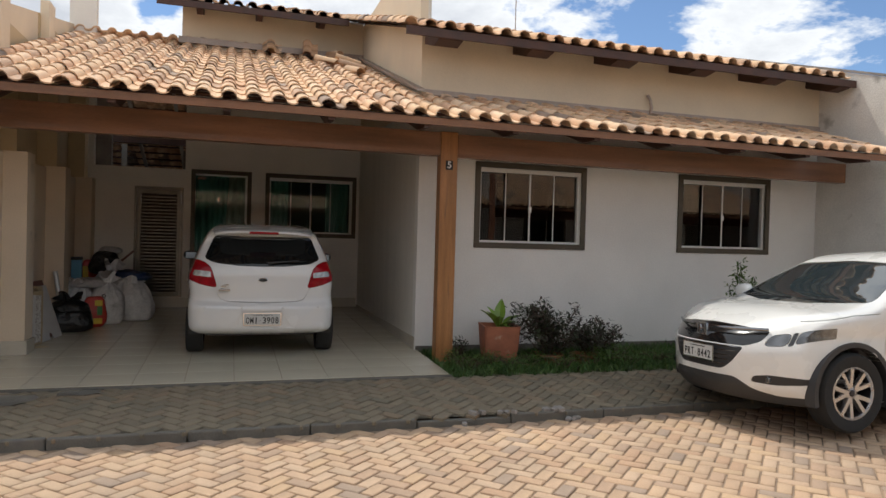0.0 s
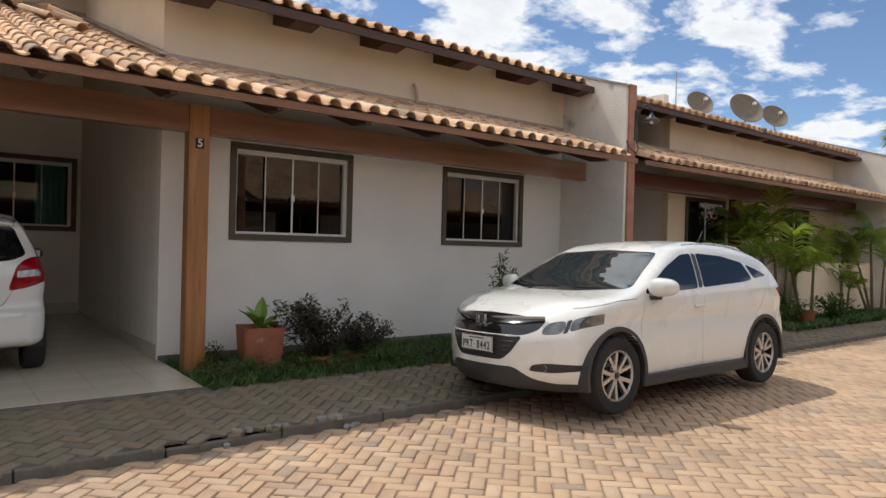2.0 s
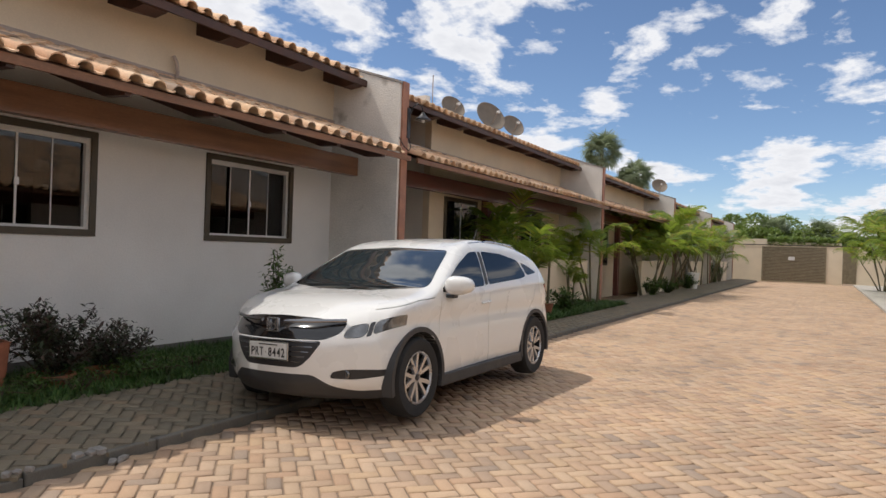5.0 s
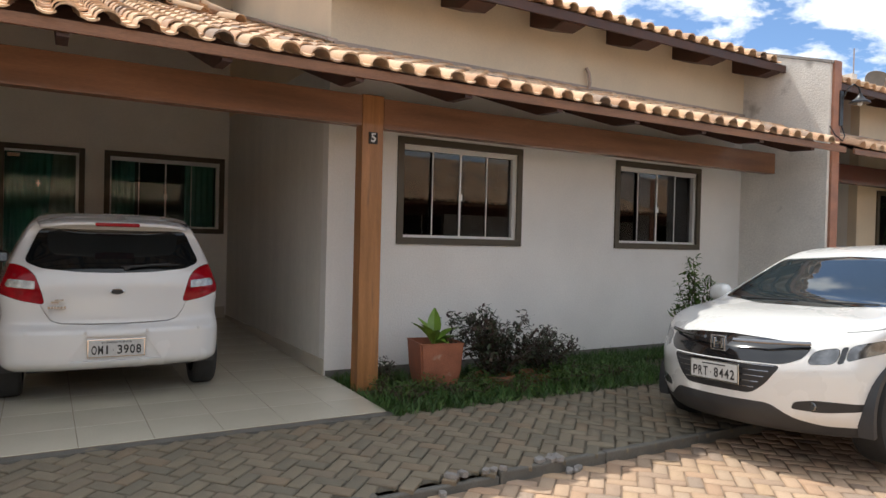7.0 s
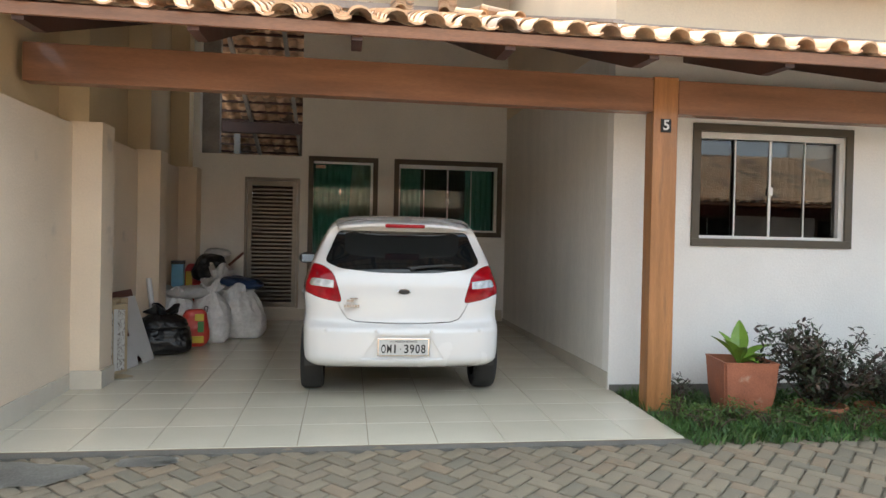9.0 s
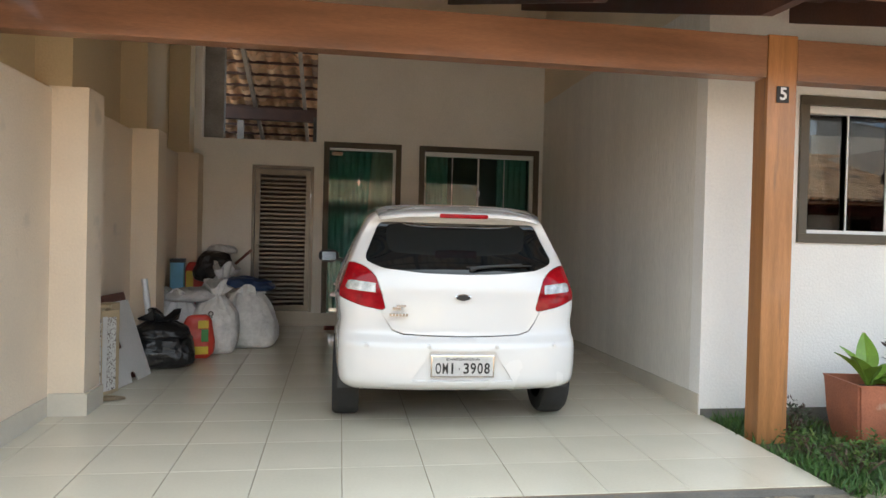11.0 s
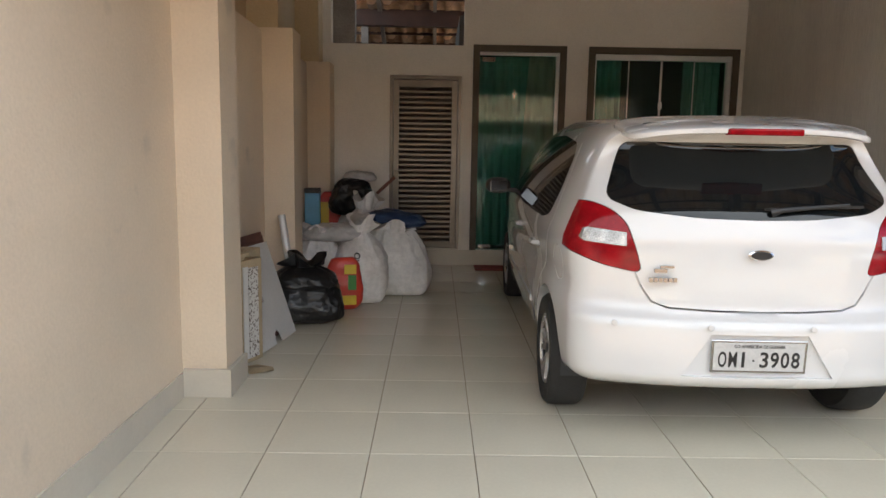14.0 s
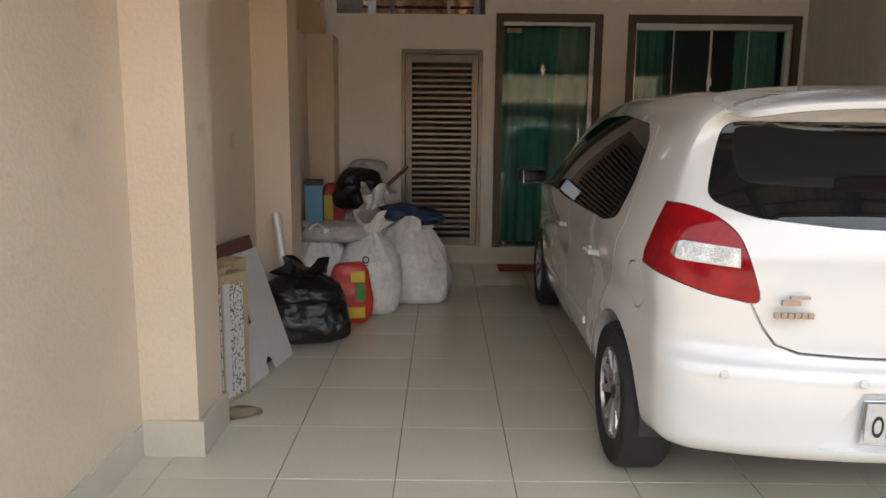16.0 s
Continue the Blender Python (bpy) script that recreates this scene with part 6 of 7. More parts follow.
def build_car(name, spec, where, paint, label, cutters, pieces, wheels):
    car = new(name)
    tagged(car, label, "car")
    shell_ob = temp(car_shell(spec))
    shell = shell_ob.data
    shell.shade_smooth()
    bpy.data.objects.remove(shell_ob)
    for pname, material, poly, a, b, axis, plabel in pieces:
        poly = smooth_poly(poly)
        cutters.append(prism(poly, a, b, axis))
        me = cut(shell.copy(), mesh_of(prism(shrunk(poly), a, b, axis)), "INTERSECT")
        if len(me.polygons):
            part(pname, me, material, car, plabel, smooth=True)
    body = shell
    for c in cutters:
        body = cut(body, mesh_of(c), "DIFFERENCE")
    part("body", body, paint, car, smooth=True)
    yf, yr, r, width, rim_r, spokes, split, rimmat, wx = wheels
    for y in (yf, yr):
        for s in (-1, 1):
            wheel(car, s * wx, y, r, width, rim_r, spokes, s, split, rimmat, "alloy wheel with black tyre")
            bm = bmesh.new()
            ring = [(r + 0.042, math.radians(-8 + 196 * k / 20)) for k in range(21)]
            a = [bm.verts.new((s * (wx + 0.055), y + q * math.cos(t), r + 0.01 + q * math.sin(t))) for q, t in ring]
            b = [bm.verts.new((s * (wx - 0.16), y + q * math.cos(t), r + 0.01 + q * math.sin(t))) for q, t in ring]
            for k in range(20):
                bm.faces.new((a[k], a[k + 1], b[k + 1], b[k]))
            bm.faces.new(b)
            part("wheel_liner", bm, BLACKP, car)
    car.matrix_world = where
    return car


# the hatchback
KA = dict(length=3.886, width=1.70, lean=0.31, crown=0.02, nose_round=0.28, tail_round=0.13, crease=0.86,
          top=((-1.94, 1.42), (-1.6, 1.465), (-1.0, 1.50), (-0.3, 1.505), (0.2, 1.45), (0.95, 1.02), (1.5, 0.90), (1.94, 0.74)),
          bottom=((-1.94, 0.30), (-1.4, 0.24), (1.4, 0.2), (1.94, 0.24)),
          belt=((-1.94, 0.93), (0, 0.92), (1.94, 0.85)), plan=((-1.94, 0.925), (-1.3, 0.985), (0, 1.0), (1.2, 0.98), (1.94, 0.86)),
          nose=((0.2, -0.06), (0.5, 0.0), (0.75, -0.06)), tail=((0.25, 0.06), (0.36, 0.0), (0.60, 0.015), (0.66, 0.075), (0.95, 0.10), (1.05, 0.13), (1.38, 0.33), (1.42, 0.30)))
rear_glass = [(-0.645, 1.13), (-0.52, 1.08), (-0.25, 1.055), (0, 1.05), (0.25, 1.055), (0.52, 1.08), (0.645, 1.13), (0.545, 1.385), (-0.545, 1.385)]
tail_l = [(-0.56, 1.03), (-0.62, 1.085), (-0.70, 1.115), (-0.95, 1.11), (-0.95, 0.97), (-0.80, 0.885), (-0.66, 0.835), (-0.49, 0.805), (-0.525, 0.93)]
lens_l = [(-0.56, 0.925), (-0.56, 0.985), (-0.72, 1.0), (-0.79, 0.98), (-0.74, 0.94)]
side_glass = [(-1.17, 1.00), (-1.20, 1.14), (-1.12, 1.30), (-0.98, 1.375), (-0.5, 1.415), (-0.05, 1.405), (0.25, 1.32), (0.85, 1.0), (0.82, 0.965), (0.0, 0.955), (-1.0, 0.965)]
cuts = [drum(0.60, 1.0, -1.283, 0.30, 0.335), drum(-1.0, -0.60, -1.283, 0.30, 0.335), drum(0.60, 1.0, 1.206, 0.30, 0.335), drum(-1.0, -0.60, 1.206, 0.30, 0.335)]
hatch = [(-0.53, 0.818), (-0.49, 0.74), (-0.45, 0.685), (-0.38, 0.662), (-0.2, 0.655), (0, 0.652), (0.2, 0.655), (0.38, 0.662), (0.45, 0.685), (0.49, 0.74), (0.53, 0.818)]
cuts.append(stroke(hatch, -2.2, -1.80, "y", 0.009))
cuts.append(prism([(-0.33, 0.375), (-0.21, 0.565), (0.21, 0.565), (0.33, 0.375)], -2.2, -1.912, "y"))
for s in (-1, 1):
    cuts.append(stroke([(0.80, 0.30), (0.84, 0.55), (0.84, 0.75), (0.88, 0.955)], s * 0.80, s * 1.0, "x"))
    cuts.append(stroke([(-0.20, 0.28), (-0.18, 0.6), (-0.20, 0.945)], s * 0.80, s * 1.0, "x"))
    cuts.append(stroke([(-0.80, 0.28), (-0.92, 0.42), (-1.08, 0.66), (-1.22, 0.80), (-1.30, 1.0), (-1.24, 1.22), (-1.12, 1.37)], s * 0.55, s * 1.0, "x"))
    cuts.append(stroke([(0.78, 0.27), (-0.80, 0.27)], s * 0.8, s * 1.0, "x", 0.006))
cuts.append(stroke([(-1.50 + 0.085 * math.cos(a * math.pi / 8), 0.80 + 0.085 * math.sin(a * math.pi / 8)) for a in range(16)], -1.0, -0.78, "x", 0.006))
ka = build_car("hatchback_car", KA, pose(1.715, 9.663, floor_z(9.663) + 0.002, 1.6, 0, -1.2), CARW, "white compact hatchback parked nose-in on the carport tiles", cuts, [
    ("rear_window", TINT, rear_glass, -2.3, -1.3, "y", "dark tinted rear window"),
    ("tail_light", REDLENS, tail_l, -2.3, -1.57, "y", "red tail light"),
    ("tail_light", REDLENS, mirrored(tail_l), -2.3, -1.57, "y", "red tail light"),
    ("side_window", TINT, side_glass, -1.0, -0.35, "x", "dark tinted side window"),
    ("side_window", TINT, side_glass, 0.35, 1.0, "x", "dark tinted side window"),
    ("windscreen", TINT, [(-0.62, 1.02), (0.62, 1.02), (0.50, 1.40), (-0.50, 1.40)], 0.1, 1.3, "y", "dark windscreen")],
    (1.206, -1.283, 0.293, 0.185, 0.185, 5, True, ALLOY, 0.745))
for s in (-1, 1):
    me_poly = [(x if s < 0 else -x, z) for x, z in lens_l]
    shell_ob = temp(car_shell(KA, 24))
    sh = shell_ob.data
    bpy.data.objects.remove(shell_ob)
    me = cut(sh, mesh_of(prism(me_poly, -2.3, -1.7, "y")), "INTERSECT")
    me.transform(pose(s * 0.004, -0.006, 0))
    part("lamp_insert", me, CLEARLENS, ka, "clear indicator lens")
bm = rounded_cube(16, (0.12, 0.3, 0.6))
for v in bm.verts:
    a, b, c = v.co
    y = -1.60 + 0.21 * b + (0.11 * a * a if b < 0 else 0)
    v.co = (0.555 * a * (1 + 0.03 * b), y, 1.452 + 0.032 * b + 0.020 * c + 0.018 * (1 - a * a) - 0.022 * abs(a) ** 6)
part("spoiler", bm, CARW, ka, "white roof spoiler", smooth=True)
part("brake_light", boxes((-0.16, 0.16, -1.822, -1.76, 1.418, 1.447), bevel=0.008), REDLENS, ka, "long red brake light")
bm = tube(bmesh.new(), [(0.06, -1.80, 1.085), (0.10, -1.82, 1.10), (0.40, -1.79, 1.125)], [0.02, 0.011, 0.006], 8)
tube(bm, [(0.03, -1.80, 1.10), (0.47, -1.775, 1.115)], 0.006, 6)
part("wiper", bm, BLACKP, ka)
part("emblem", lathe(bmesh.new(), [(0.055, 0), (0.055, 0.006), (0.045, 0.010)], (0, 0, 0), 28, "y"), CHROME, ka, "oval chrome emblem").matrix_local = pose(0, -1.862, 0.905, 0, 0, 180) @ Matrix.Diagonal((1.0, 1, 0.42, 1))
part("emblem_field", lathe(bmesh.new(), [(0.045, 0), (0.045, 0.004), (0.04, 0.005)], (0, 0, 0), 28, "y"), INK, ka).matrix_local = pose(0, -1.872, 0.905, 0, 0, 180) @ Matrix.Diagonal((1.0, 1, 0.40, 1))
part("badge", boxes((-0.455, -0.40, -1.868, -1.855, 0.822, 0.838)), SMOKECHROME, ka, "small chrome badge bar")
part("badge", boxes((-0.43, -0.37, -1.868, -1.855, 0.842, 0.852)), SMOKECHROME, ka, "small chrome badge bar")
for i in range(6):
    part("badge", boxes((-0.475 + 0.021 * i, -0.459 + 0.021 * i, -1.868, -1.855, 0.78, 0.798)), SMOKECHROME, ka, "small chrome badge bar")
number_plate(ka, -1.932, 0.47, "OMI 3908", "GO-APARECIDA DE GOIANIA", -1)
for x in (-0.62, -0.22, 0.22, 0.62):
    part("parking_sensor", lathe(bmesh.new(), [(0.014, 0), (0.014, -0.006), (0.010, -0.008)], (x, -1.945 + 0.13 * abs(x / 0.8) ** 2.6, 0.60), 14, "y"), CARW, ka)
for s in (-1, 1):
    bm = rounded_cube(10, (0.85, 0.85, 0.85))
    for v in bm.verts:
        v.co = (s * (0.96 + v.co.x * 0.10), 0.73 + v.co.y * 0.055, 1.02 + v.co.z * 0.065)
    part("door_mirror", bm, BLACKP, ka, "black door mirror", smooth=True)
    part("mirror_glass", boxes((-0.072, 0.072, -0.003, 0.003, -0.044, 0.044), bevel=0.0025), CHROME, ka).matrix_local = pose(s * 0.955, 0.668, 1.02, -3, 0, -s * 16 + 0)
    part("mirror_arm", boxes((min(s * 0.80, s * 0.88), max(s * 0.80, s * 0.88), 0.70, 0.76, 0.965, 1.0), bevel=0.008), BLACKM, ka)
    for y in (-0.02, -0.88):
        part("door_handle", tube(bmesh.new(), [(s * 0.835, y + 0.09, 0.80), (s * 0.87, y + 0.06, 0.805), (s * 0.87, y - 0.06, 0.81), (s * 0.835, y - 0.09, 0.81)], 0.014, 8), CARW, ka, smooth=True)
    part("rub_strip", boxes((min(s * 0.835, s * 0.853), max(s * 0.835, s * 0.853), -0.75, 0.72, 0.42, 0.46), bevel=0.005), CARW, ka)
part("underside", boxes((-0.62, 0.62, -1.50, 1.7, 0.22, 0.34)), BLACKP, ka)

# the crossover
HR = dict(length=4.294, width=1.80, lean=0.27, crown=0.025, nose_round=0.36, tail_round=0.30, crease=0.92,
          top=((-2.15, 1.08), (-1.95, 1.20), (-1.5, 1.385), (-0.9, 1.50), (-0.3, 1.54), (0.12, 1.495), (0.62, 1.275), (1.06, 1.065), (1.25, 1.03), (1.6, 0.985), (1.95, 0.89), (2.15, 0.78)),
          bottom=((-2.15, 0.36), (-1.6, 0.24), (1.6, 0.2), (2.15, 0.22)),
          belt=((-2.15, 1.08), (0, 1.0), (1.2, 0.95), (2.15, 0.8)), plan=((-2.15, 0.93), (-1.4, 1.0), (0, 0.965), (1.3, 1.0), (2.15, 0.88)),
          nose=((0.2, -0.12), (0.38, -0.01), (0.62, 0.0), (0.8, -0.06), (0.95, -0.2)), tail=((0.25, 0.08), (0.45, 0.0), (0.75, 0.04), (1.0, 0.10), (1.3, 0.42)))
cuts = []
for s in (-1, 1):
    for y in (1.305, -1.305):
        cuts.append(drum(min(s * 0.62, s * 1.0), max(s * 0.62, s * 1.0), y, 0.34, 0.385))
    cuts.append(stroke([(0.98, 0.30), (1.0, 0.6), (0.95, 0.80), (0.93, 0.985)], s * 0.82, s * 1.0, "x"))
    cuts.append(stroke([(-0.10, 0.30), (-0.08, 0.6), (-0.12, 1.0)], s * 0.82, s * 1.0, "x"))
    cuts.append(stroke([(-0.86, 0.34), (-1.0, 0.62), (-1.22, 0.86), (-1.30, 1.05)], s * 0.80, s * 1.0, "x"))
    cuts.append(stroke([(1.02, 1.0), (1.30, 0.985), (1.62, 0.935), (1.74, 0.915)], s * 0.70, s * 1.0, "x", 0.006))
ws = [(-0.78, 1.085), (-0.3, 1.055), (0.3, 1.055), (0.78, 1.085), (0.62, 1.425), (0, 1.455), (-0.62, 1.425)]
band = [(-0.46, 0.695), (0.46, 0.695), (0.56, 0.745), (0.58, 0.83), (0.3, 0.858), (0.0, 0.868), (-0.3, 0.858), (-0.58, 0.83), (-0.56, 0.745)]
lower = [(-0.27, 0.475), (0.27, 0.475), (0.36, 0.55), (0.455, 0.688), (-0.455, 0.688), (-0.36, 0.55)]
lamp = [(0.575, 0.705), (0.595, 0.80), (0.72, 0.83), (0.715, 0.715)]
lamp_bar = [(0.717, 0.715), (0.722, 0.83), (0.752, 0.838), (0.745, 0.725)]
lamp_tip = [(0.747, 0.727), (0.754, 0.838), (0.84, 0.868), (0.98, 0.915), (0.98, 0.875), (0.86, 0.785)]
fog = [(0.50, 0.40), (0.52, 0.45), (0.62, 0.47), (0.92, 0.455), (0.84, 0.41), (0.66, 0.385)]
chin = [(-0.95, 0.10), (0.95, 0.10), (0.95, 0.30), (0.66, 0.29), (0.52, 0.33), (0.38, 0.425), (-0.38, 0.425), (-0.52, 0.33), (-0.66, 0.29), (-0.95, 0.30)]
g1 = [(-0.035, 1.07), (-0.09, 1.425), (0.10, 1.405), (0.42, 1.285), (0.86, 1.075), (0.88, 1.04)]
pb = [(-0.045, 1.075), (-0.10, 1.42), (-0.17, 1.42), (-0.12, 1.08)]
g2 = [(-0.13, 1.08), (-0.18, 1.425), (-0.62, 1.40), (-0.98, 1.33), (-1.08, 1.15), (-0.9, 1.125)]
g3 = [(-1.115, 1.16), (-1.02, 1.315), (-1.2, 1.265), (-1.40, 1.19)]
tl = [(-1.84, 0.88), (-1.68, 0.97), (-1.56, 1.05), (-1.90, 1.07), (-2.2, 1.02), (-2.2, 0.86)]
pieces = [("windscreen", SCREEN, ws, 0.05, 1.5, "y", "dark windscreen with sky mirrored"), ("grille_band", PIANO, band, 1.6, 2.4, "y", "gloss black grille band"),
          ("lower_grille", BLACKP, lower, 1.5, 2.4, "y", "black lower grille"), ("chin_trim", CARTRIM, chin, 1.55, 2.4, "y", "grey plastic bumper trim")]
for s in (-1, 1):
    lo, hi = (-1.1, -0.35) if s < 0 else (0.35, 1.1)
    pieces += [("side_window", TINT, g1, lo, hi, "x", "dark side window"), ("side_window", TINT, g2, lo, hi, "x", "dark side window"), ("quarter_window", TINT, g3, lo, hi, "x", "dark quarter window"), ("door_pillar", BLACKP, pb, lo, hi, "x", "black door pillar"),
               ("tail_light", REDLENS, tl, -1.1 if s < 0 else 0.60, -0.60 if s < 0 else 1.1, "x", "red tail light")]
    fx = lambda pts: [(s * x, z) for x, z in pts] if s > 0 else [(-x, z) for x, z in pts][::-1]
    pieces += [("headlight", SMOKELENS, fx(lamp), 1.48, 2.4, "y", "clear headlight cell"), ("lamp_divider", PIANO, fx(lamp_bar), 1.48, 2.4, "y", ""), ("corner_lamp", SMOKELENS, fx(lamp_tip), 1.48, 2.4, "y", "swept smoked corner lamp"), ("fog_lamp_recess", BLACKP, fx(fog), 1.4, 2.4, "y", "black fog lamp recess")]
hr = build_car("crossover_car", HR, pose(7.60, 5.10, STREET + 0.035, 0, 1.6, 90), CARWHITE, "white compact crossover parked against the kerb", cuts, pieces,
               (1.305, -1.305, 0.338, 0.215, 0.222, 5, True, ALLOY, 0.785))
for s in (-1, 1):
    for y in (1.305, -1.305):
        bm = bmesh.new()
        n = 26
        rings = []
        for k in range(n + 1):
            a = math.radians(-14 + 208 * k / n)
            ring = []
            for rr, xx in ((0.384, 0.80), (0.384, 0.897), (0.425, 0.898), (0.43, 0.80)):
                xx = xx - 0.02 * max(0, math.sin(a)) if xx > 0.9 else xx
                ring.append(bm.verts.new((s * xx, y + rr * math.cos(a), 0.34 + rr * math.sin(a))))
            rings.append(ring)
        for r1, r2 in zip(rings, rings[1:]):
            for k in range(4):
                bm.faces.new((r1[k], r1[(k + 1) % 4], r2[(k + 1) % 4], r2[k]))
        bm.faces.new(rings[0])
        bm.faces.new(rings[-1])
        bmesh.ops.recalc_face_normals(bm, faces=bm.faces)
        part("arch_trim", bm, CARTRIM, hr, "grey plastic wheel arch trim", smooth=True)
    part("sill_trim", boxes((min(s * 0.80, s * 0.895), max(s * 0.80, s * 0.895), -0.93, 0.93, 0.20, 0.31), bevel=0.015), CARTRIM, hr)
    part("roof_rail", tube(bmesh.new(), [(s * 0.62, 0.06, 1.455), (s * 0.63, -0.08, 1.505), (s * 0.63, -0.6, 1.53), (s * 0.62, -1.15, 1.50), (s * 0.60, -1.4, 1.43)], 0.013, 8), ALLOY, hr, smooth=True)
    bm = rounded_cube(10, (0.85, 0.85, 0.85))
    for v in bm.verts:
        v.co = (s * (0.99 + v.co.x * 0.125), 0.78 + v.co.y * 0.085 - 0.03 * v.co.x, 1.10 + v.co.z * (0.085 - 0.012 * v.co.x))
    part("door_mirror", bm, CARWHITE, hr, "white door mirror", smooth=True)
    part("mirror_base", boxes((min(s * 0.84, s * 0.96), max(s * 0.84, s * 0.96), 0.75, 0.84, 0.985, 1.02), bevel=0.008), BLACKP, hr)
    part("door_handle", tube(bmesh.new(), [(s * 0.875, 0.07, 0.90), (s * 0.905, 0.04, 0.905), (s * 0.905, -0.06, 0.91), (s * 0.875, -0.09, 0.91)], 0.013, 8), CARWHITE, hr, smooth=True)
    part("fog_lamp", lathe(bmesh.new(), [(0.032, 0), (0.032, 0.02), (0.025, 0.026)], (s * 0.61, 1.925, 0.428), 20, "y"), SMOKELENS, hr, "round fog lamp")
part("chrome_bar", tube(bmesh.new(), [(-0.58, 1.90, 0.845), (-0.35, 2.05, 0.84), (-0.12, 2.105, 0.835)], 0.014, 8), SMOKECHROME, hr, smooth=True)
part("chrome_bar", tube(bmesh.new(), [(0.58, 1.90, 0.845), (0.35, 2.05, 0.84), (0.12, 2.105, 0.835)], 0.014, 8), SMOKECHROME, hr, smooth=True)
for z in (0.52, 0.56, 0.60, 0.64, 0.68):
    h = 0.25 + (z - 0.47) * 0.78
    part("grille_slat", tube(bmesh.new(), [(x, 2.147 - 0.36 * abs(x / 0.79) ** 2.4 - 0.004, z) for x in [h * k / 6 for k in range(-6, 7)]], 0.006, 6), SMOKECHROME, hr)
part("emblem", boxes((-0.062, 0.062, 2.10, 2.122, 0.745, 0.755), (-0.062, 0.062, 2.10, 2.122, 0.845, 0.855), (-0.062, -0.052, 2.10, 2.122, 0.755, 0.845), (0.052, 0.062, 2.10, 2.122, 0.755, 0.845),
     (-0.04, -0.024, 2.10, 2.122, 0.765, 0.838), (0.024, 0.04, 2.10, 2.122, 0.765, 0.838), (-0.024, 0.024, 2.10, 2.122, 0.795, 0.810), bevel=0.002), CHROME, hr, "square chrome emblem")
number_plate(hr, 2.165, 0.60, "PRT 8442", "", 1, 0, 0.40)
for y0, y1, x0, x1 in ((1.0, 1.06, 0.55, 0.02), (1.0, 1.08, -0.05, -0.62)):
    part("wiper", tube(bmesh.new(), [(x0, y0 + 0.08, 1.085), (x1, y1 + 0.02, 1.09)], 0.008, 6), BLACKP, hr)
part("antenna", tube(bmesh.new(), [(0, -1.35, 1.46), (0, -1.55, 1.72)], 0.004, 6), BLACKP, hr)
part("underside", boxes((-0.60, 0.60, -1.7, 1.6, 0.20, 0.34)), BLACKP, hr)

# ---- pieces of roofs, floors and pavements ----
# pavers in herringbone at 45 degrees


def paver_shape(l=0.2, w=0.1, h=0.03, chamfer=0.006, joint=0.0045):
    a, b, c = l / 2 - joint, w / 2 - joint, chamfer
    v = [(-a, -b, -h), (a, -b, -h), (a, b, -h), (-a, b, -h), (-a, -b, -c), (a, -b, -c), (a, b, -c), (-a, b, -c),
         (-a + c, -b + c, 0), (a - c, -b + c, 0), (a - c, b - c, 0), (-a + c, b - c, 0)]
    f = [(0, 1, 5, 4), (1, 2, 6, 5), (2, 3, 7, 6), (3, 0, 4, 7), (4, 5, 9, 8), (5, 6, 10, 9), (6, 7, 11, 10), (7, 4, 8, 11), (8, 9, 10, 11)]
    return v, f


def herringbone(x0, x1, y0, y1, height, seed, tilt=0.0):
    u = 0.104
    r = np.random.RandomState(seed)
    out = []
    n = int((x1 - x0 + y1 - y0) / u / 1.2) + 8
    cx, cy = (x0 + x1) / 2, (y0 + y1) / 2
    c = math.sqrt(0.5)
    for i in range(-n, n):
        for j in range(-n, n):
            k = (i - j) % 4
            if k == 0:
                p, turn = (i + 1.0, j + 0.5), 45
            elif k == 2:
                p, turn = (i + 0.5, j), 135
            else:
                continue
            x, y = cx + u * (p[0] * c - p[1] * c), cy + u * (p[0] * c + p[1] * c)
            if x0 < x < x1 and y0 < y < y1:
                out.append((x, y, turn))
    res = []
    for x, y, turn in out:
        dz, a, b, t = r.normal(0, 0.0016), r.normal(0, 0.35), r.normal(0, 0.35), r.normal(0, 0.5)
        res.append(pose(x, y, height(y) + dz, a + tilt, b, turn + t) if not tilt else pose(x, y, height(y) + dz, tilt, 0, 0) @ pose(0, 0, 0, a, b, turn + t))
    return res


PV, PF = paver_shape()
for mname, pmat, psmat, parent, area, centre, hf, tl in (
        ("paver", PAVER, PAVERS, empty_road, (-6, 53.9, -0.4, KERB_Y - 0.06), (2.4, 3.6), lambda y: STREET, 0.0),
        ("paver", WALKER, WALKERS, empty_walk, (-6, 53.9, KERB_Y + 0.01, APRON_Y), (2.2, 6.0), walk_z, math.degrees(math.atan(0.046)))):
    me = bpy.data.meshes.new(mname)
    me.from_pydata(PV, [], PF)
    me.materials.append(pmat)
    ps = order(herringbone(*area, hf, 7, tl), *centre)
    late.append((mname, me, parent, ps[:300]))
    part("pavers", repeated("pavers", PV, PF, ps[300:]), psmat, parent, kind="stuff")

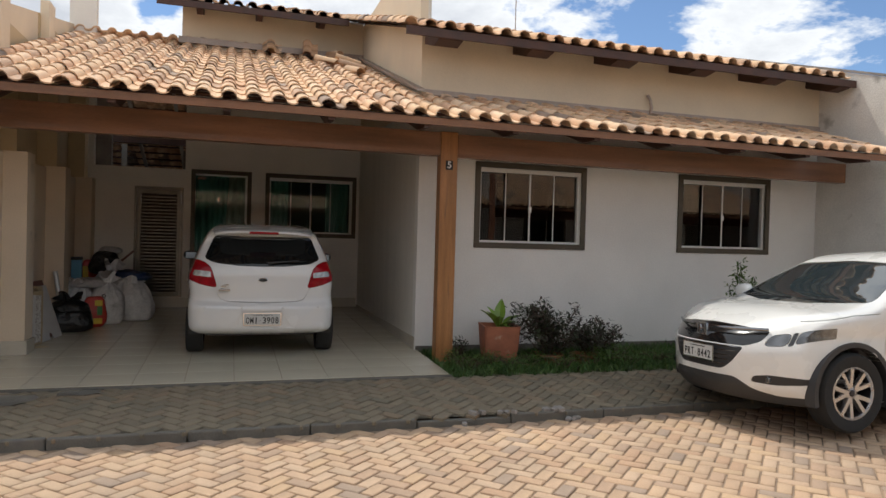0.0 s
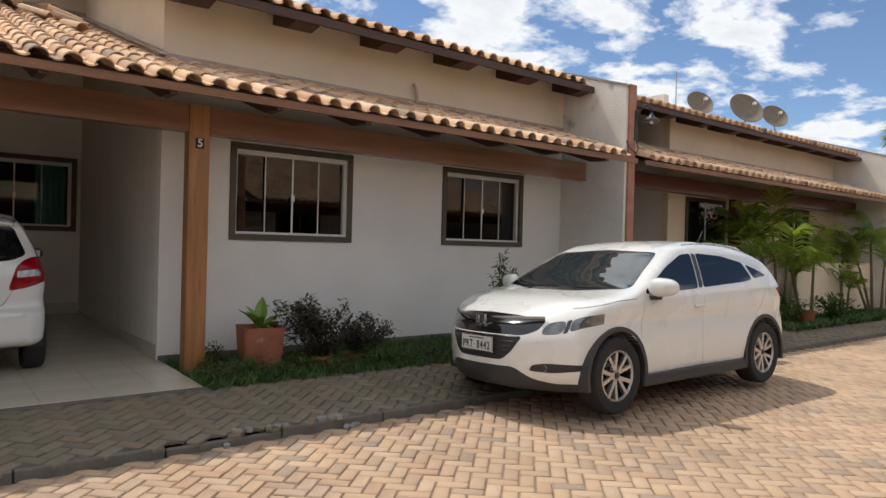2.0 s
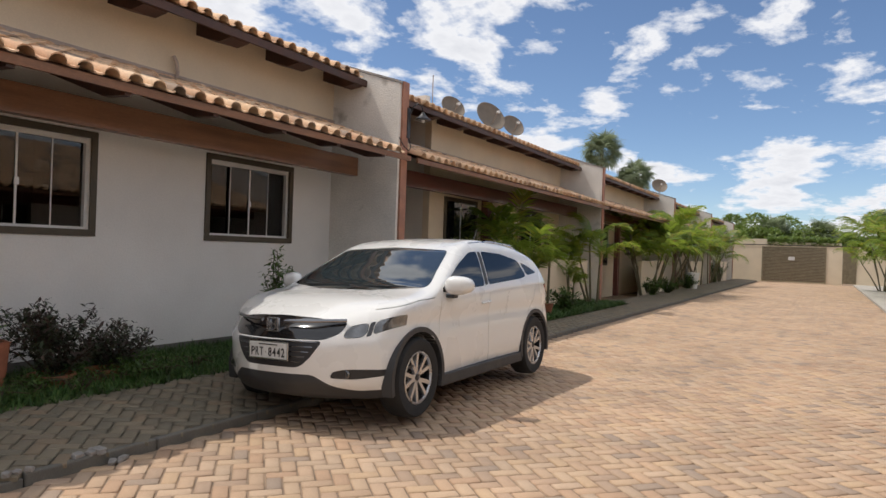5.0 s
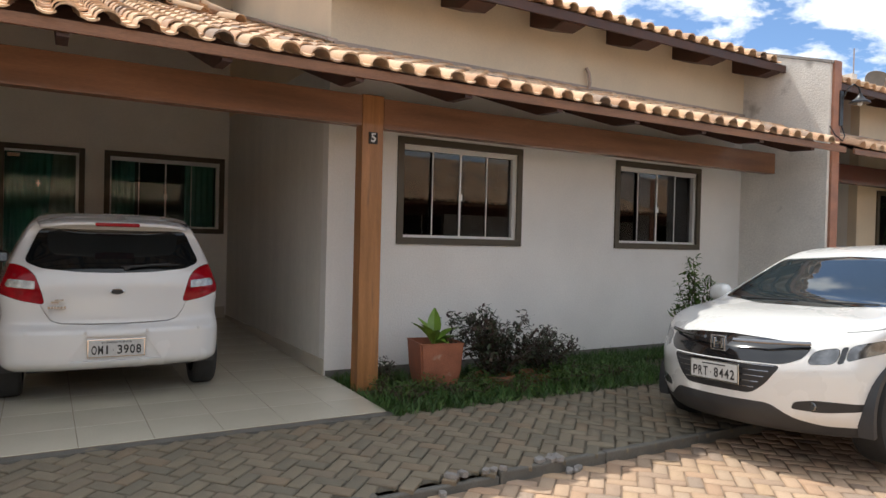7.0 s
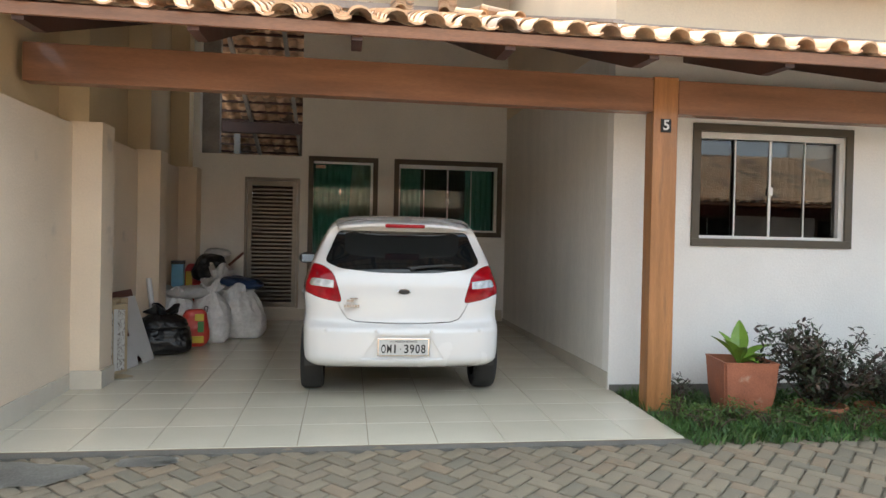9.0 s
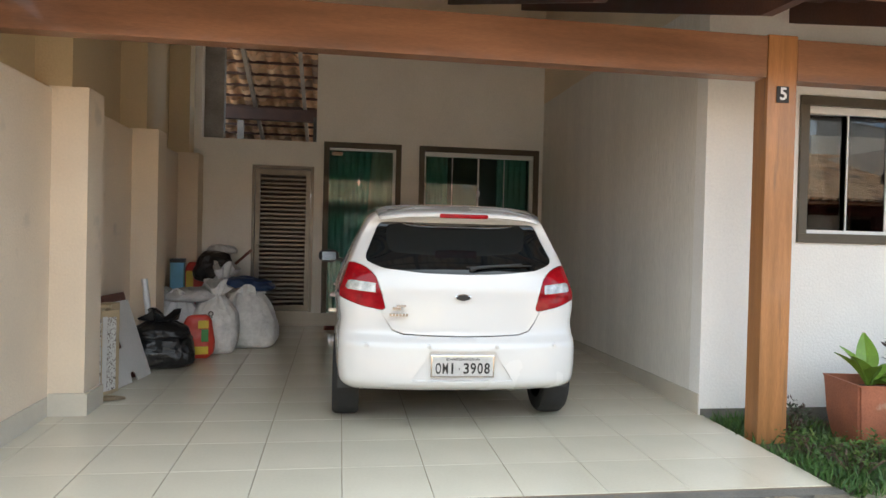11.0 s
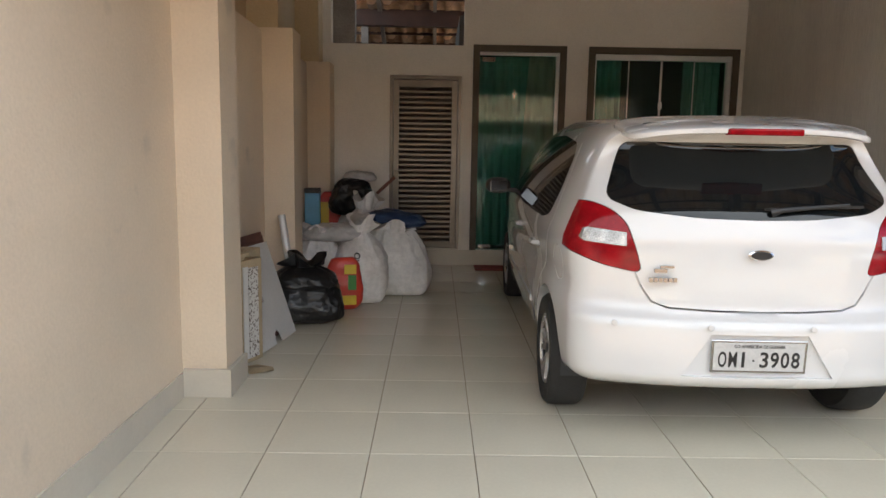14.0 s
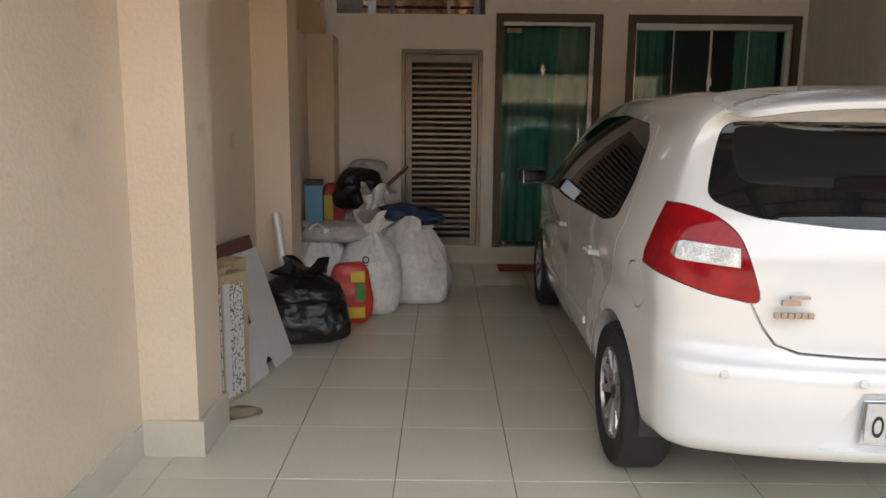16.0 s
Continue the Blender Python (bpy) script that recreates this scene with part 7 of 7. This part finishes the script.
# floor tiles
TS = 0.463
TILE_FLOOR = CERAMIC
v, f = paver_shape(TS, TS, 0.006, 0.0015, 0.0018)
fm = bpy.data.meshes.new("floor_tile")
fm.from_pydata(v, [], f)
fm.materials.append(CERAMIC)
ps = []
ti = math.degrees(math.atan(0.028))
cx0, cy0 = 0.453, 7.279
for i in range(-5, 8):
    for j in range(-2, 12):
        x0, y0 = cx0 + i * TS, cy0 + j * TS
        x1, y1 = x0 + TS, y0 + TS
        if x1 < FX0 + 0.05 or x0 > FX1 - 0.05 or y1 < FY0 + 0.02 or y0 > FY1 - 0.05:
            continue
        a, b, c, d = max(x0, FX0), min(x1, FX1), max(y0, FY0), min(y1, FY1)
        m = pose((a + b) / 2, (c + d) / 2, floor_z((c + d) / 2) + 0.001, ti) @ Matrix.Diagonal(((b - a) / TS, (d - c) / TS, 1, 1))
        ps.append(m)
late.append(("floor_tile", fm, floor, ps))

for name, me, parent, poses in late:
    for m in poses:
        o = bpy.data.objects.new(name, me)
        scene.collection.objects.link(o)
        o.parent = parent
        o.matrix_world = m

# cement smear and kerb rubble
bm = bmesh.new()
rc = random.Random(12)
for cx, cy, r in ((-0.75, 6.45, 0.42), (-1.5, 6.3, 0.5), (0.05, 6.60, 0.16)):
    ring = []
    for k in range(22):
        a = 2 * math.pi * k / 22
        q = r * rc.uniform(0.78, 1.1)
        x, y = cx + q * 1.3 * math.cos(a), min(6.71, cy + q * 0.55 * math.sin(a))
        ring.append(bm.verts.new((x, y, walk_z(y) + 0.0045)))
    bm.faces.new(ring)
bmesh.ops.solidify(bm, geom=bm.faces[:], thickness=0.006)
part("cement_smear", bm, CEMENT, None, "hardened grey cement spilt on the pavers", kind="structure", category="cement")
for i in range(16):
    x, y = 3.25 + rc.random() * 1.1, 5.33 + rc.uniform(-0.03, 0.10)
    bm = rounded_cube(3, (0.4, 0.4, 0.4))
    sx, sy, sz = rc.uniform(0.02, 0.05), rc.uniform(0.015, 0.035), rc.uniform(0.010, 0.022)
    for v in bm.verts:
        v.co = (v.co.x * sx * rc.uniform(0.8, 1.1), v.co.y * sy * rc.uniform(0.8, 1.1), v.co.z * sz)
    base = STREET if y < KERB_Y - 0.05 else PATH_LOW
    o = part("rubble_piece", bm, CAPPING, None, "broken piece of kerb lying at the road's edge", category="rubble")
    o.matrix_world = pose(x, y, base + sz * 0.8, rc.uniform(-8, 8), rc.uniform(-8, 8), rc.uniform(0, 360))
    o["group"] = "kerb rubble"
